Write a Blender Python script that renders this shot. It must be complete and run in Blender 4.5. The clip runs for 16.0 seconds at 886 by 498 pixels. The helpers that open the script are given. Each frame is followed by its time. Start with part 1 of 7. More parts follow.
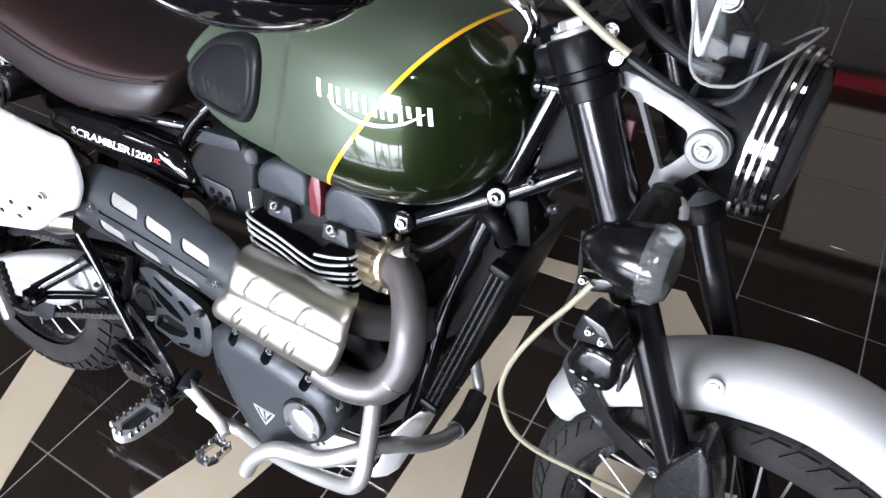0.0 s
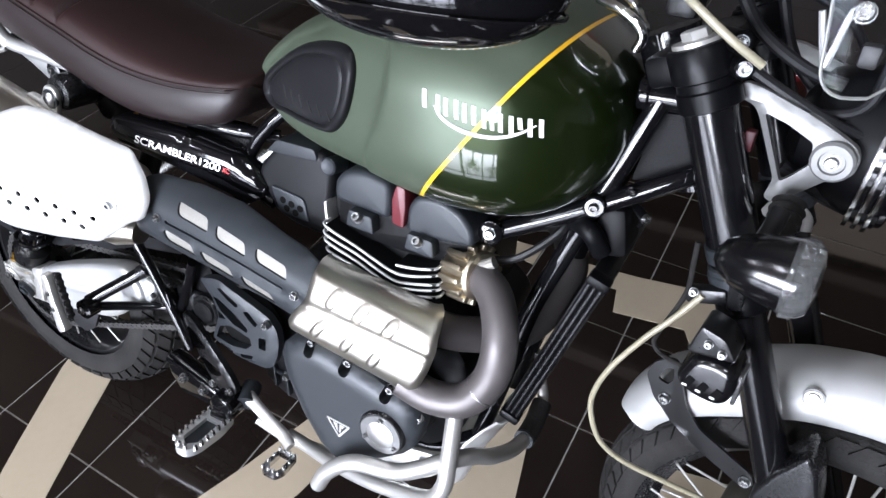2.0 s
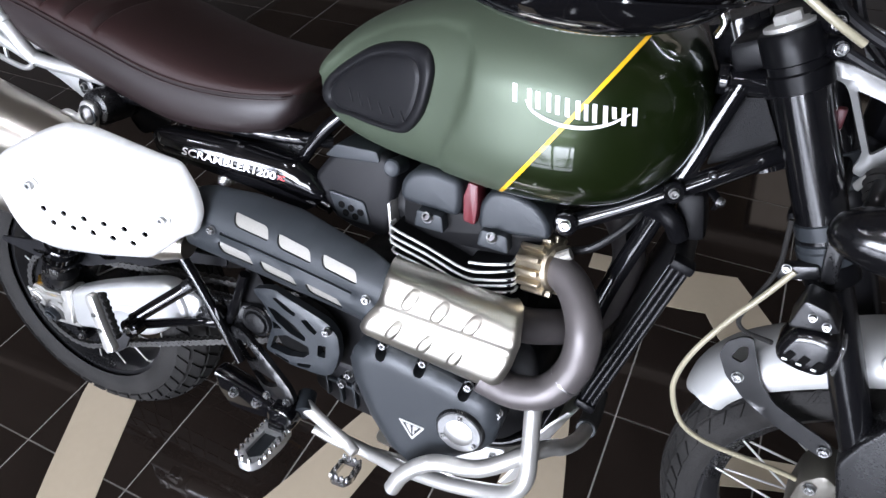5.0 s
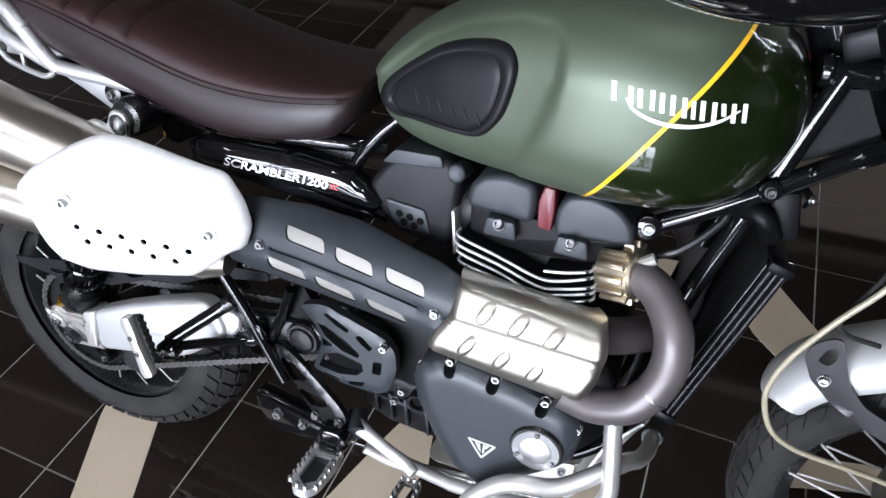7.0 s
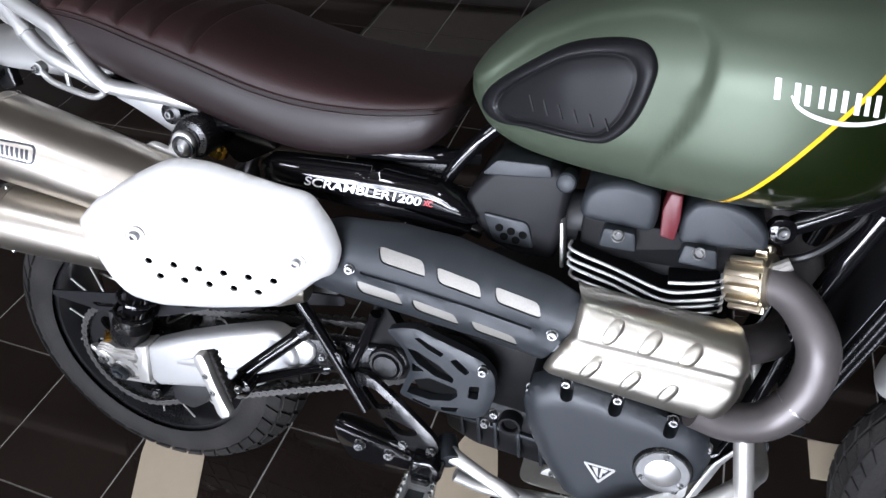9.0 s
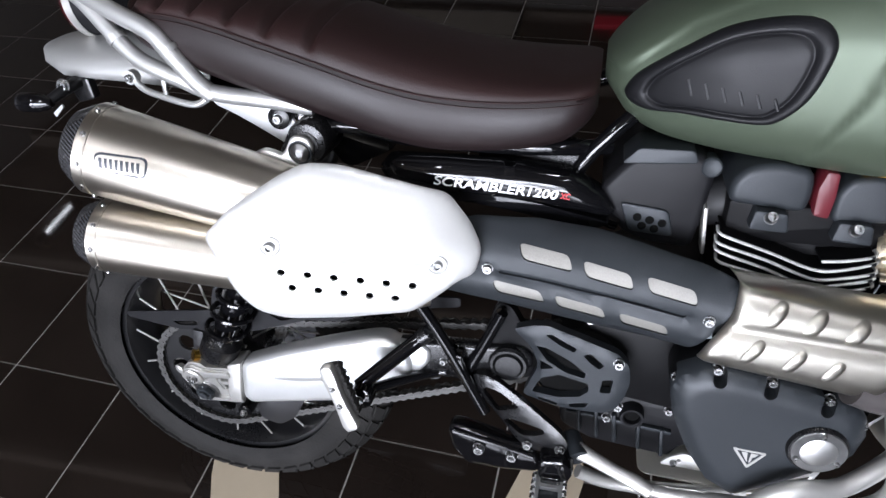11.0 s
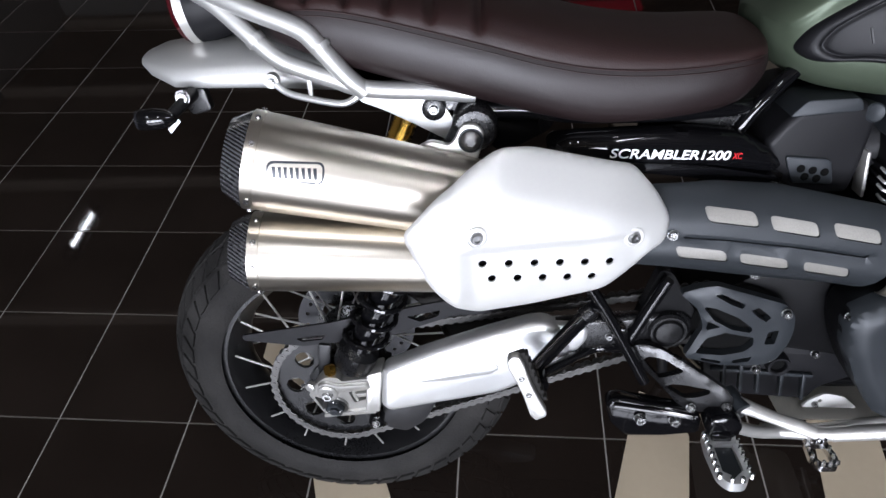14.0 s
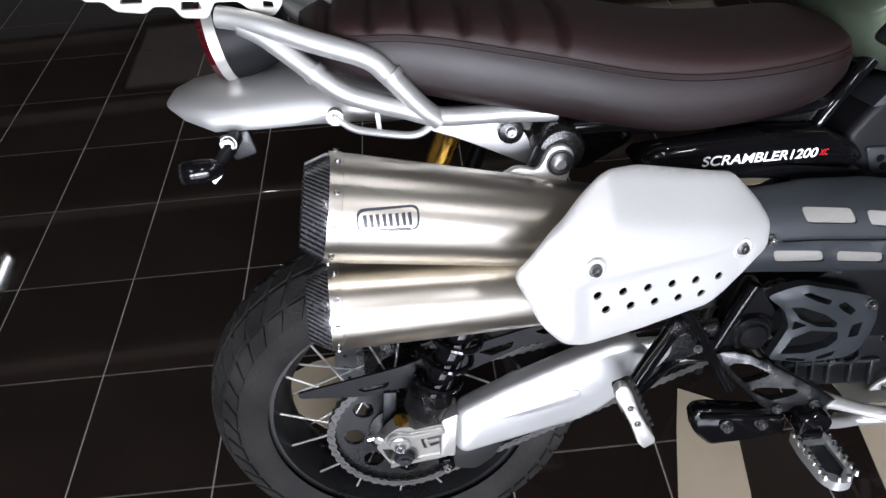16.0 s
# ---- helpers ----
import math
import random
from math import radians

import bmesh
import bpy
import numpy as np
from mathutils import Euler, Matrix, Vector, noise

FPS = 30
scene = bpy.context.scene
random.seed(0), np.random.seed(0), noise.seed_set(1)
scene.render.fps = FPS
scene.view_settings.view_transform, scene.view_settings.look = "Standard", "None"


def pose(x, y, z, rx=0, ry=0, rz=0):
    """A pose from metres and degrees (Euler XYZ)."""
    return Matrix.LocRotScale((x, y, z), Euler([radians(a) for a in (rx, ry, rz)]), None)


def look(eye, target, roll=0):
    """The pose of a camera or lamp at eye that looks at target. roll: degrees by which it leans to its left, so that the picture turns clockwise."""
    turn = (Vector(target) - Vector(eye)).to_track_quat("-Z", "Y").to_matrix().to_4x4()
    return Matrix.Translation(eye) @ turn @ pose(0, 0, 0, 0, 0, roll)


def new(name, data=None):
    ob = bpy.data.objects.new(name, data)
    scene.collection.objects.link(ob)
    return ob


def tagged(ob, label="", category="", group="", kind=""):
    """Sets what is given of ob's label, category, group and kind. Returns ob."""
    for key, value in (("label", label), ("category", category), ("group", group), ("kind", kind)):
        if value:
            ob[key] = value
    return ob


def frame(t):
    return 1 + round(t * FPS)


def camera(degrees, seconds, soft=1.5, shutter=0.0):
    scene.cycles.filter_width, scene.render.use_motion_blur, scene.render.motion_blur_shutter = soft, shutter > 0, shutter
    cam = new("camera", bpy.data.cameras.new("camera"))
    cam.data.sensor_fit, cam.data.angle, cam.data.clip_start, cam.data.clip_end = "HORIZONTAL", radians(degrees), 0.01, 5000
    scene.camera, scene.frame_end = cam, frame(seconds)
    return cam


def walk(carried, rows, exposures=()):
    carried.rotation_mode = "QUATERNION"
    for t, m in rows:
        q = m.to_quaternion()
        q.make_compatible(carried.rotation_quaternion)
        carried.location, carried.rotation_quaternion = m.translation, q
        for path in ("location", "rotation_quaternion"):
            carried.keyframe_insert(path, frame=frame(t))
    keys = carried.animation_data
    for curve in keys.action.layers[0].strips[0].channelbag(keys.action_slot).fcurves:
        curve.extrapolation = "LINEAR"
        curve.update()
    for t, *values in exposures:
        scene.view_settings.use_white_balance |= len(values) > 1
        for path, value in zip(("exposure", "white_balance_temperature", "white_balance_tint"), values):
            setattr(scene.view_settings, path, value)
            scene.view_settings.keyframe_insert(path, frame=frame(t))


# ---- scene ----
cam = camera(66.3, 16.0)
# the walk: metres of its whole length, the first eye, and the turn of the first camera
METRES, EYE, TILT, LEAN, TURN = 1.425, (1.4047, -0.4503, 1.3509), -43.603, 2.730, 28.849
ROWS = [
    (0.0, 0.0, 0.0, 0.0, 0.0, 0.0, -0.0),
    (0.5, -0.0214, 0.004, 0.0015, -0.18, 0.03, 0.04),
    (1.0, -0.046, 0.0064, 0.0044, -0.42, 0.07, 0.09),
    (1.5, -0.069, 0.008, 0.0084, -0.68, 0.04, 0.16),
    (2.0, -0.0916, 0.0074, 0.0095, -1.03, 0.05, 0.36),
    (2.5, -0.1141, 0.0054, 0.0094, -1.44, 0.02, 0.72),
    (3.0, -0.1333, 0.0042, 0.0084, -1.89, 0.06, 1.18),
    (5.5, -0.2108, 0.0163, 0.0093, -4.5, 0.17, 4.28),
    (6.0, -0.2292, 0.0271, 0.0121, -4.98, 0.08, 4.74),
    (6.5, -0.2506, 0.0392, 0.018, -5.45, -0.05, 5.13),
    (7.0, -0.2772, 0.0548, 0.0254, -5.89, -0.15, 5.57),
    (7.5, -0.3052, 0.0691, 0.0343, -6.39, -0.27, 6.04),
    (8.0, -0.3313, 0.0855, 0.0435, -6.91, -0.43, 6.76),
    (10.5, -0.4987, 0.1479, 0.0812, -10.57, -1.21, 11.27),
    (11.0, -0.5444, 0.1571, 0.0867, -11.6, -1.46, 11.96),
    (11.5, -0.5928, 0.165, 0.0926, -12.82, -1.68, 12.79),
    (12.0, -0.641, 0.172, 0.1, -14.2, -1.95, 13.9),
    (12.5, -0.6827, 0.1807, 0.1094, -15.61, -2.39, 15.19),
    (13.0, -0.7197, 0.1922, 0.1181, -16.98, -2.76, 16.45),
    (13.5, -0.7503, 0.2088, 0.1284, -18.3, -3.24, 17.61),
    (14.0, -0.7763, 0.2327, 0.1389, -19.66, -3.68, 18.72),
    (14.5, -0.7989, 0.2584, 0.155, -21.15, -4.28, 19.95),
    (15.0, -0.8218, 0.2853, 0.1756, -22.93, -4.99, 21.35),
    (15.5, -0.8459, 0.3075, 0.2002, -24.88, -5.88, 22.89),
    (16.0, -0.8684, 0.3304, 0.2212, -26.87, -6.7, 24.36),
]
walk(cam, [(t, pose(*EYE, TILT, LEAN, TURN) @ pose(METRES * x, METRES * y, METRES * z, 90 + pitch, roll, yaw)) for t, x, y, z, yaw, pitch, roll in ROWS],
     [(0.0, 0.57, 6320, 10), (1.5, 0.41, 6320, 10), (3.0, 0.29, 6320, 10), (6.5, 0.14, 6300, 10), (8.0, 0.02, 6320, 10), (11.0, -0.20, 6420, 10), (12.5, -0.38, 6450, 10), (13.5, -0.41, 6450, 10), (16.0, -0.31, 6480, 10)])

# ---- world and light ----
world = bpy.data.worlds.new("world")
scene.world = world
world.use_nodes = True
nt = world.node_tree
sky = nt.nodes.new("ShaderNodeTexSky")
sky.sky_type, sky.sun_disc = "NISHITA", False
sky.sun_elevation, sky.sun_rotation = radians(50), radians(150)
nt.links.new(sky.outputs[0], nt.nodes["Background"].inputs[0])
nt.nodes["Background"].inputs[1].default_value = 0.12


def area_lamp(name, eye, target, sx, sy, watts, colour=(1, 1, 1)):
    data = bpy.data.lights.new(name, "AREA")
    data.shape, data.size, data.size_y, data.energy, data.color = "RECTANGLE", sx, sy, watts, colour
    ob = new(name, data)
    ob.matrix_world = look(eye, target)
    return ob


# ceiling lamps: x, y, length, watts
LAMPS = ((-4.05, 4.45, 0.52, 3.4), (-5.04, 3.88, 0.45, 1.0), (1.2, 0.6, 0.46, 11), (4.2, 4.45, 0.46, 11), (1.9, -2.2, 1.3, 38), (0.2, -2.2, 1.3, 38), (-1.5, -2.2, 1.3, 38))
# daylight of the open street, beyond the trees outside the shop front
area_lamp("window_light", (-0.5, -9.4, 2.75), (-0.5, 0, 2.75), 11.0, 3.7, 7300, (0.87, 0.90, 1.02))
# shop lights under the ceiling, seen as bright bars in the floor;
# the three long ones at y -2.2 are added fill, out of view
for lx, ly, ll, watts in LAMPS:
    area_lamp("ceiling_tube_light", (lx, ly, 3.50), (lx, ly, 0), 0.032 + 0.08 * (ll > 1), ll, watts, (0.91, 0.94, 1.02))

# ---- materials ----
def material(name, colour, rough=0.5, metal=0.0, spread=0.15, grain=40.0, bump=0.05, coat=0.0, rough_spread=0.1, blotch=5.0, stretch=(1, 1, 1), spec=0.5):
    """A surface with variation at two scales: blotches (per metre) in colour and gloss, grain in relief."""
    m = bpy.data.materials.new(name)
    m.use_nodes = True
    n, l = m.node_tree.nodes, m.node_tree.links
    b = n["Principled BSDF"]
    b.inputs["Metallic"].default_value = metal
    b.inputs["Specular IOR Level"].default_value = spec
    b.inputs["Coat Weight"].default_value = coat
    b.inputs["Coat Roughness"].default_value = 0.04
    tc = n.new("ShaderNodeTexCoord")
    mp = n.new("ShaderNodeMapping")
    mp.inputs["Scale"].default_value = stretch
    l.new(tc.outputs["Object"], mp.inputs[0])
    big = n.new("ShaderNodeTexNoise")
    big.inputs["Scale"].default_value, big.inputs["Detail"].default_value = blotch, 4
    l.new(mp.outputs[0], big.inputs["Vector"])
    small = n.new("ShaderNodeTexNoise")
    small.inputs["Scale"].default_value, small.inputs["Detail"].default_value = grain, 3
    l.new(mp.outputs[0], small.inputs["Vector"])
    mixed = n.new("ShaderNodeMath")
    mixed.operation = "MULTIPLY_ADD"
    mixed.inputs[1].default_value = 0.4
    l.new(small.outputs[0], mixed.inputs[0])
    l.new(big.outputs[0], mixed.inputs[2])
    ramp = n.new("ShaderNodeValToRGB")
    ramp.color_ramp.elements[0].position, ramp.color_ramp.elements[1].position = 0.45, 0.95
    ramp.color_ramp.elements[0].color = (*[c * (1 - spread) for c in colour], 1)
    ramp.color_ramp.elements[1].color = (*[min(1, c * (1 + spread)) for c in colour], 1)
    l.new(mixed.outputs[0], ramp.inputs[0])
    l.new(ramp.outputs[0], b.inputs["Base Color"])
    rr = n.new("ShaderNodeMapRange")
    rr.inputs["From Min"].default_value, rr.inputs["From Max"].default_value = 0.45, 0.95
    rr.inputs["To Min"].default_value = max(0.02, rough - rough_spread)
    rr.inputs["To Max"].default_value = min(1, rough + rough_spread)
    l.new(mixed.outputs[0], rr.inputs[0])
    l.new(rr.outputs[0], b.inputs["Roughness"])
    if bump:
        bp = n.new("ShaderNodeBump")
        bp.inputs["Strength"].default_value, bp.inputs["Distance"].default_value = bump, 0.002
        l.new(small.outputs[0], bp.inputs["Height"])
        l.new(bp.outputs[0], b.inputs["Normal"])
    return m


def carbon_weave():
    """Dark twill weave under lacquer."""
    m = material("carbon_fibre", (0.03, 0.03, 0.032), 0.25, 0, 0.1, 130, 0.0, coat=0.6)
    n, l = m.node_tree.nodes, m.node_tree.links
    tc = n.new("ShaderNodeTexCoord")
    wave = n.new("ShaderNodeTexWave")
    wave.wave_type, wave.bands_direction = "BANDS", "DIAGONAL"
    wave.inputs["Scale"].default_value, wave.inputs["Distortion"].default_value = 85, 0.6
    l.new(tc.outputs["Object"], wave.inputs["Vector"])
    ramp = n.new("ShaderNodeValToRGB")
    ramp.color_ramp.elements[0].color, ramp.color_ramp.elements[1].color = (0.006, 0.006, 0.007, 1), (0.05, 0.05, 0.053, 1)
    ramp.color_ramp.elements[0].position, ramp.color_ramp.elements[1].position = 0.35, 0.65
    l.new(wave.outputs["Fac"], ramp.inputs[0])
    l.new(ramp.outputs[0], n["Principled BSDF"].inputs["Base Color"])
    return m


TILE = material("tile", (0.011, 0.008, 0.0065), 0.032, 0, 0.3, 300, 0.004, rough_spread=0.014, blotch=3)
GROUT = material("grout", (0.205, 0.19, 0.175), 0.8, 0, 0.3, 200, 0.2)
INLAY = material("inlay", (0.36, 0.302, 0.222), 0.12, 0, 0.05, 60, 0.006)
PLASTER = material("plaster", (0.20, 0.19, 0.18), 0.8, 0, 0.06, 30, 0.1)
CEIL = material("ceiling_paint", (0.25, 0.205, 0.165), 0.9, 0, 0.1, 30, 0.1)
KHAKI = material("khaki_paint", (0.065, 0.083, 0.0565), 0.46, 0.42, 0.03, 900, 0.012, rough_spread=0.03, spec=0.40)
GREEN = material("green_paint", (0.0115, 0.0205, 0.0042), 0.30, 0.7, 0.05, 900, 0.0, coat=1.0, rough_spread=0.03)
YELLOW = material("yellow_paint", (0.75, 0.42, 0.012), 0.3, 0, 0.04, 100, 0.0, coat=0.6)
WHITE = material("white_print", (0.8, 0.8, 0.8), 0.4, 0, 0.02, 100, 0.0)
REDP = material("red_print", (0.5, 0.01, 0.015), 0.4, 0, 0.02, 100, 0.0)
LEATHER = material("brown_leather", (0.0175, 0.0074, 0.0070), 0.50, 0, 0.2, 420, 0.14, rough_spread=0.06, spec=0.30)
# the same leather for the seat's flanks, with shade put into its colour
LEATHER_SHADED = material("brown_leather_side_shaded", (0.0100, 0.0056, 0.0058), 0.47, 0, 0.15, 420, 0.10, rough_spread=0.06, spec=0.34)
ALU = material("brushed_aluminium", (0.66, 0.66, 0.65), 0.36, 1.0, 0.06, 60, 0.02, rough_spread=0.06, stretch=(1, 8, 8))
SATIN = material("satin_aluminium", (0.60, 0.605, 0.60), 0.38, 0.75, 0.03, 200, 0.02, rough_spread=0.04)
STEEL = material("brushed_steel", (0.50, 0.465, 0.405), 0.32, 1.0, 0.02, 90, 0.0, rough_spread=0.02, blotch=6)
SHIELD = material("pale_satin_aluminium", (0.84, 0.835, 0.81), 0.40, 0.6, 0.02, 200, 0.015, rough_spread=0.03)
CHROME = material("bright_steel", (0.72, 0.72, 0.72), 0.16, 1.0, 0.05, 80, 0.0, rough_spread=0.05)
GUARDSTEEL = material("satin_stainless_steel", (0.45, 0.428, 0.375), 0.34, 1.0, 0.015, 60, 0.0, rough_spread=0.01, blotch=6)
# near black, stands for the shade inside holes and recesses
HOLLOW = material("hollow_shade", (0.002, 0.002, 0.002), 0.9, 0, 0.1, 60, 0.0, spec=0.1)
HEADER = material("heated_header_steel", (0.088, 0.079, 0.078), 0.44, 0.5, 0.25, 25, 0.02)
BLACKG = material("gloss_black_paint", (0.003, 0.003, 0.0035), 0.08, 0, 0.2, 300, 0.006, coat=0.15, rough_spread=0.04, spec=0.36)
BLACKS = material("satin_black_paint", (0.0055, 0.0055, 0.006), 0.31, 0, 0.2, 300, 0.05, spec=0.4)
GREYM = material("matt_grey_metal", (0.0195, 0.0225, 0.0258), 0.46, 0.2, 0.12, 400, 0.08, spec=0.36)
TAILALU = material("satin_tail_aluminium", (0.43, 0.43, 0.418), 0.42, 0.7, 0.03, 200, 0.015, rough_spread=0.04)
MUDALU = material("satin_mudguard_aluminium", (0.36, 0.36, 0.35), 0.45, 0.30, 0.03, 200, 0.015, rough_spread=0.04)
CAST = material("cast_aluminium", (0.47, 0.462, 0.44), 0.39, 0.72, 0.04, 200, 0.03, rough_spread=0.04)
BRACKET = material("bracket_aluminium", (0.16, 0.16, 0.157), 0.42, 0.35, 0.04, 200, 0.03, rough_spread=0.04)
FORKBLACK = material("fork_black", (0.003, 0.003, 0.0035), 0.18, 0, 0.2, 300, 0.004, rough_spread=0.03)

YOKE = material("yoke_black", (0.0025, 0.0025, 0.003), 0.36, 0, 0.2, 300, 0.03, spec=0.10)
RIBBLACK = material("rib_black", (0.003, 0.003, 0.0035), 0.24, 0, 0.2, 300, 0.02, spec=0.3)
ENGINE = material("engine_black", (0.0036, 0.0036, 0.004), 0.45, 0.0, 0.15, 500, 0.12, spec=0.10)
DARKPL = material("dark_matt_plastic", (0.0068, 0.0068, 0.0078), 0.45, 0, 0.15, 500, 0.08, spec=0.16)
FINEDGE = material("machined_fin_edge", (0.52, 0.52, 0.51), 0.34, 0.6, 0.05, 200, 0.0)
RUBBER = material("rubber", (0.0128, 0.0122, 0.0116), 0.75, 0, 0.55, 250, 0.5, blotch=14, spec=0.16)
PLASTIC = material("black_plastic", (0.010, 0.010, 0.011), 0.48, 0, 0.15, 600, 0.12, spec=0.35)
CARBON = carbon_weave()
BRASS = material("heated_brass_steel", (0.52, 0.455, 0.345), 0.33, 1.0, 0.2, 80, 0.05)
SLOTGREY = material("pale_slot_metal", (0.19, 0.182, 0.165), 0.5, 0.3, 0.3, 500, 0.2)
DARKINK = material("dark_ink", (0.014, 0.018, 0.028), 0.4, 0, 0.05, 100, 0.0)
REDCAP = material("dark_red_plastic", (0.085, 0.008, 0.013), 0.4, 0, 0.15, 200, 0.05)
STICKER = material("grey_sticker", (0.22, 0.25, 0.27), 0.5, 0, 0.3, 220, 0.0)
GREYSTEEL = material("grey_steel", (0.28, 0.28, 0.28), 0.35, 1.0, 0.15, 120, 0.05)
DISCGREY = material("dull_disc_steel", (0.035, 0.035, 0.037), 0.42, 0.9, 0.2, 120, 0.05)
TAGRED = material("dull_red_tag", (0.03, 0.004, 0.006), 0.5, 0, 0.15, 200, 0.05, spec=0.2)
CASTBLACK = material("rough_black_casting", (0.0075, 0.0075, 0.008), 0.5, 0, 0.6, 700, 0.6, spec=0.14)
CHAINGREY = material("chain_steel", (0.09, 0.088, 0.086), 0.42, 0.9, 0.3, 200, 0.1)
GOLD = material("gold_anodised", (0.72, 0.42, 0.08), 0.25, 1.0, 0.08, 80, 0.0)
GOLDGREY = material("caliper_grey", (0.075, 0.07, 0.058), 0.4, 0.5, 0.15, 200, 0.1)
RACKPALE = material("pale_cast_aluminium", (0.70, 0.68, 0.62), 0.5, 0.5, 0.06, 200, 0.1)
LENSRED = material("red_lens", (0.035, 0.002, 0.004), 0.1, 0, 0.2, 60, 0.0, coat=1.0)
SMOKE = material("smoked_lens", (0.012, 0.012, 0.014), 0.12, 0, 0.2, 60, 0.0, coat=1.0)
HOSE = material("straw_hose", (0.22, 0.20, 0.14), 0.32, 0, 0.2, 300, 0.1, coat=0.3)
PAVING = material("concrete_paving", (0.32, 0.31, 0.29), 0.85, 0, 0.12, 60, 0.2)
BARK = material("bark", (0.09, 0.07, 0.055), 0.9, 0, 0.3, 60, 0.5)
LEAF = material("leaf", (0.05, 0.09, 0.025), 0.5, 0, 0.3, 20, 0.0)
EDGEPALE = material("pale_edge", (0.13, 0.13, 0.125), 0.3, 0, 0.1, 100, 0.0)


def glass(name, colour, rough, weight, ior=1.45):
    m = material(name, colour, rough, 0, 0.05, 200, 0.0, rough_spread=0.03)
    b = m.node_tree.nodes["Principled BSDF"]
    b.inputs["Transmission Weight"].default_value = weight
    b.inputs["IOR"].default_value = ior
    return m


CLEAR = glass("clear_plastic", (0.93, 0.94, 0.94), 0.03, 1.0, 1.12)
LENSCLEAR = glass("clear_ribbed_lens", (0.50, 0.51, 0.51), 0.10, 0.92)
SMOKEGLASS = glass("lamp_glass", (0.12, 0.12, 0.12), 0.05, 0.6)
BOLT = material("bolt_steel", (0.42, 0.42, 0.42), 0.28, 1.0, 0.1, 200, 0.0, rough_spread=0.05)


def luminous(name, colour, strength):
    """A lit translucent panel."""
    m = material(name, colour, 0.5, 0, 0.1, 60, 0.0)
    b = m.node_tree.nodes["Principled BSDF"]
    b.inputs["Emission Color"].default_value, b.inputs["Emission Strength"].default_value = (*colour, 1), strength
    return m


PANEL_LIT = luminous("lit_ceiling_panel", (0.75, 0.64, 0.55), 0.5)
PANEL_DIM = luminous("dim_ceiling_panel", (0.70, 0.63, 0.57), 0.15)
SIGN_LIT = luminous("lit_red_sign", (0.6, 0.02, 0.05), 0.55)

# ---- building tools ----
from mathutils import geometry

def part(name, bm, mat, parent, label="", sharp=35, smooth=True):
    me = bpy.data.meshes.new(name)
    bmesh.ops.recalc_face_normals(bm, faces=bm.faces)
    bm.to_mesh(me)
    bm.free()
    me.materials.append(mat)
    if smooth:
        me.shade_smooth()
        me.set_sharp_from_angle(angle=radians(sharp))
    ob = new(name, me)
    ob.parent = parent
    if label:
        ob["label"] = label
    return ob


def again(ob, name, m, parent=None):
    """Another part on the same mesh, at the pose m."""
    o = new(name, ob.data)
    o.parent = parent or ob.parent
    o.matrix_basis = m
    return o


def smooth_path(pts, n=6):
    """Points along a soft curve through pts."""
    pts = [Vector(p) for p in pts]
    if n <= 1:
        return pts
    ext = [2 * pts[0] - pts[1], *pts, 2 * pts[-1] - pts[-2]]
    out = []
    for i in range(1, len(ext) - 2):
        a, b, c, d = ext[i - 1:i + 3]
        for k in range(n):
            t = k / n
            out.append(0.5 * (2 * b + (c - a) * t + (2 * a - 5 * b + 4 * c - d) * t * t + (3 * b - a - 3 * c + d) * t ** 3))
    return out + [pts[-1]]


def rings(bm, loops, caps=True, closed=False):
    """Skins loops of equal count; caps the ends."""
    vs = [[bm.verts.new(p) for p in loop] for loop in loops]
    n = len(vs[0])
    pairs = list(zip(vs, vs[1:])) + ([(vs[-1], vs[0])] if closed else [])
    for a, b in pairs:
        for i in range(n):
            bm.faces.new((a[i], a[(i + 1) % n], b[(i + 1) % n], b[i]))
    if caps and not closed:
        bm.faces.new(vs[0])
        bm.faces.new(vs[-1])
    return bm


def tube(pts, r, n=6, seg=12, bm=None, closed=False, flat=1.0):
    """A round bar along a soft curve; r: one radius or one for each of pts."""
    bm = bm or bmesh.new()
    path = smooth_path(pts, n)
    rs = list(r) if isinstance(r, (list, tuple)) else [r] * len(pts)
    rad = []
    for i in range(len(path)):
        s = i / max(1, len(path) - 1) * (len(rs) - 1)
        k = min(int(s), len(rs) - 2) if len(rs) > 1 else 0
        rad.append(rs[k] + (rs[k + 1] - rs[k]) * (s - k) if len(rs) > 1 else rs[0])
    loops, side = [], None
    for i, p in enumerate(path):
        d = (path[min(i + 1, len(path) - 1)] - path[max(i - 1, 0)]).normalized()
        if side is None:
            side = d.orthogonal().normalized()
        side = (side - d * side.dot(d)).normalized()
        up = d.cross(side)
        loops.append([p + rad[i] * (math.cos(a) * side + flat * math.sin(a) * up) for a in (2 * math.pi * k / seg for k in range(seg))])
    return rings(bm, loops, True, closed)


def lathe(profile, at=(0, 0, 0), axis=(0, -1, 0), seg=24, bm=None, caps=True):
    """Turns a profile of (radius, height) round an axis."""
    bm = bm or bmesh.new()
    m = Matrix.Translation(at) @ Vector(axis).to_track_quat("Z", "Y").to_matrix().to_4x4()
    loops = [[m @ Vector((r * math.cos(a), r * math.sin(a), h)) for a in (2 * math.pi * k / seg for k in range(seg))] for r, h in profile]
    return rings(bm, loops, caps)


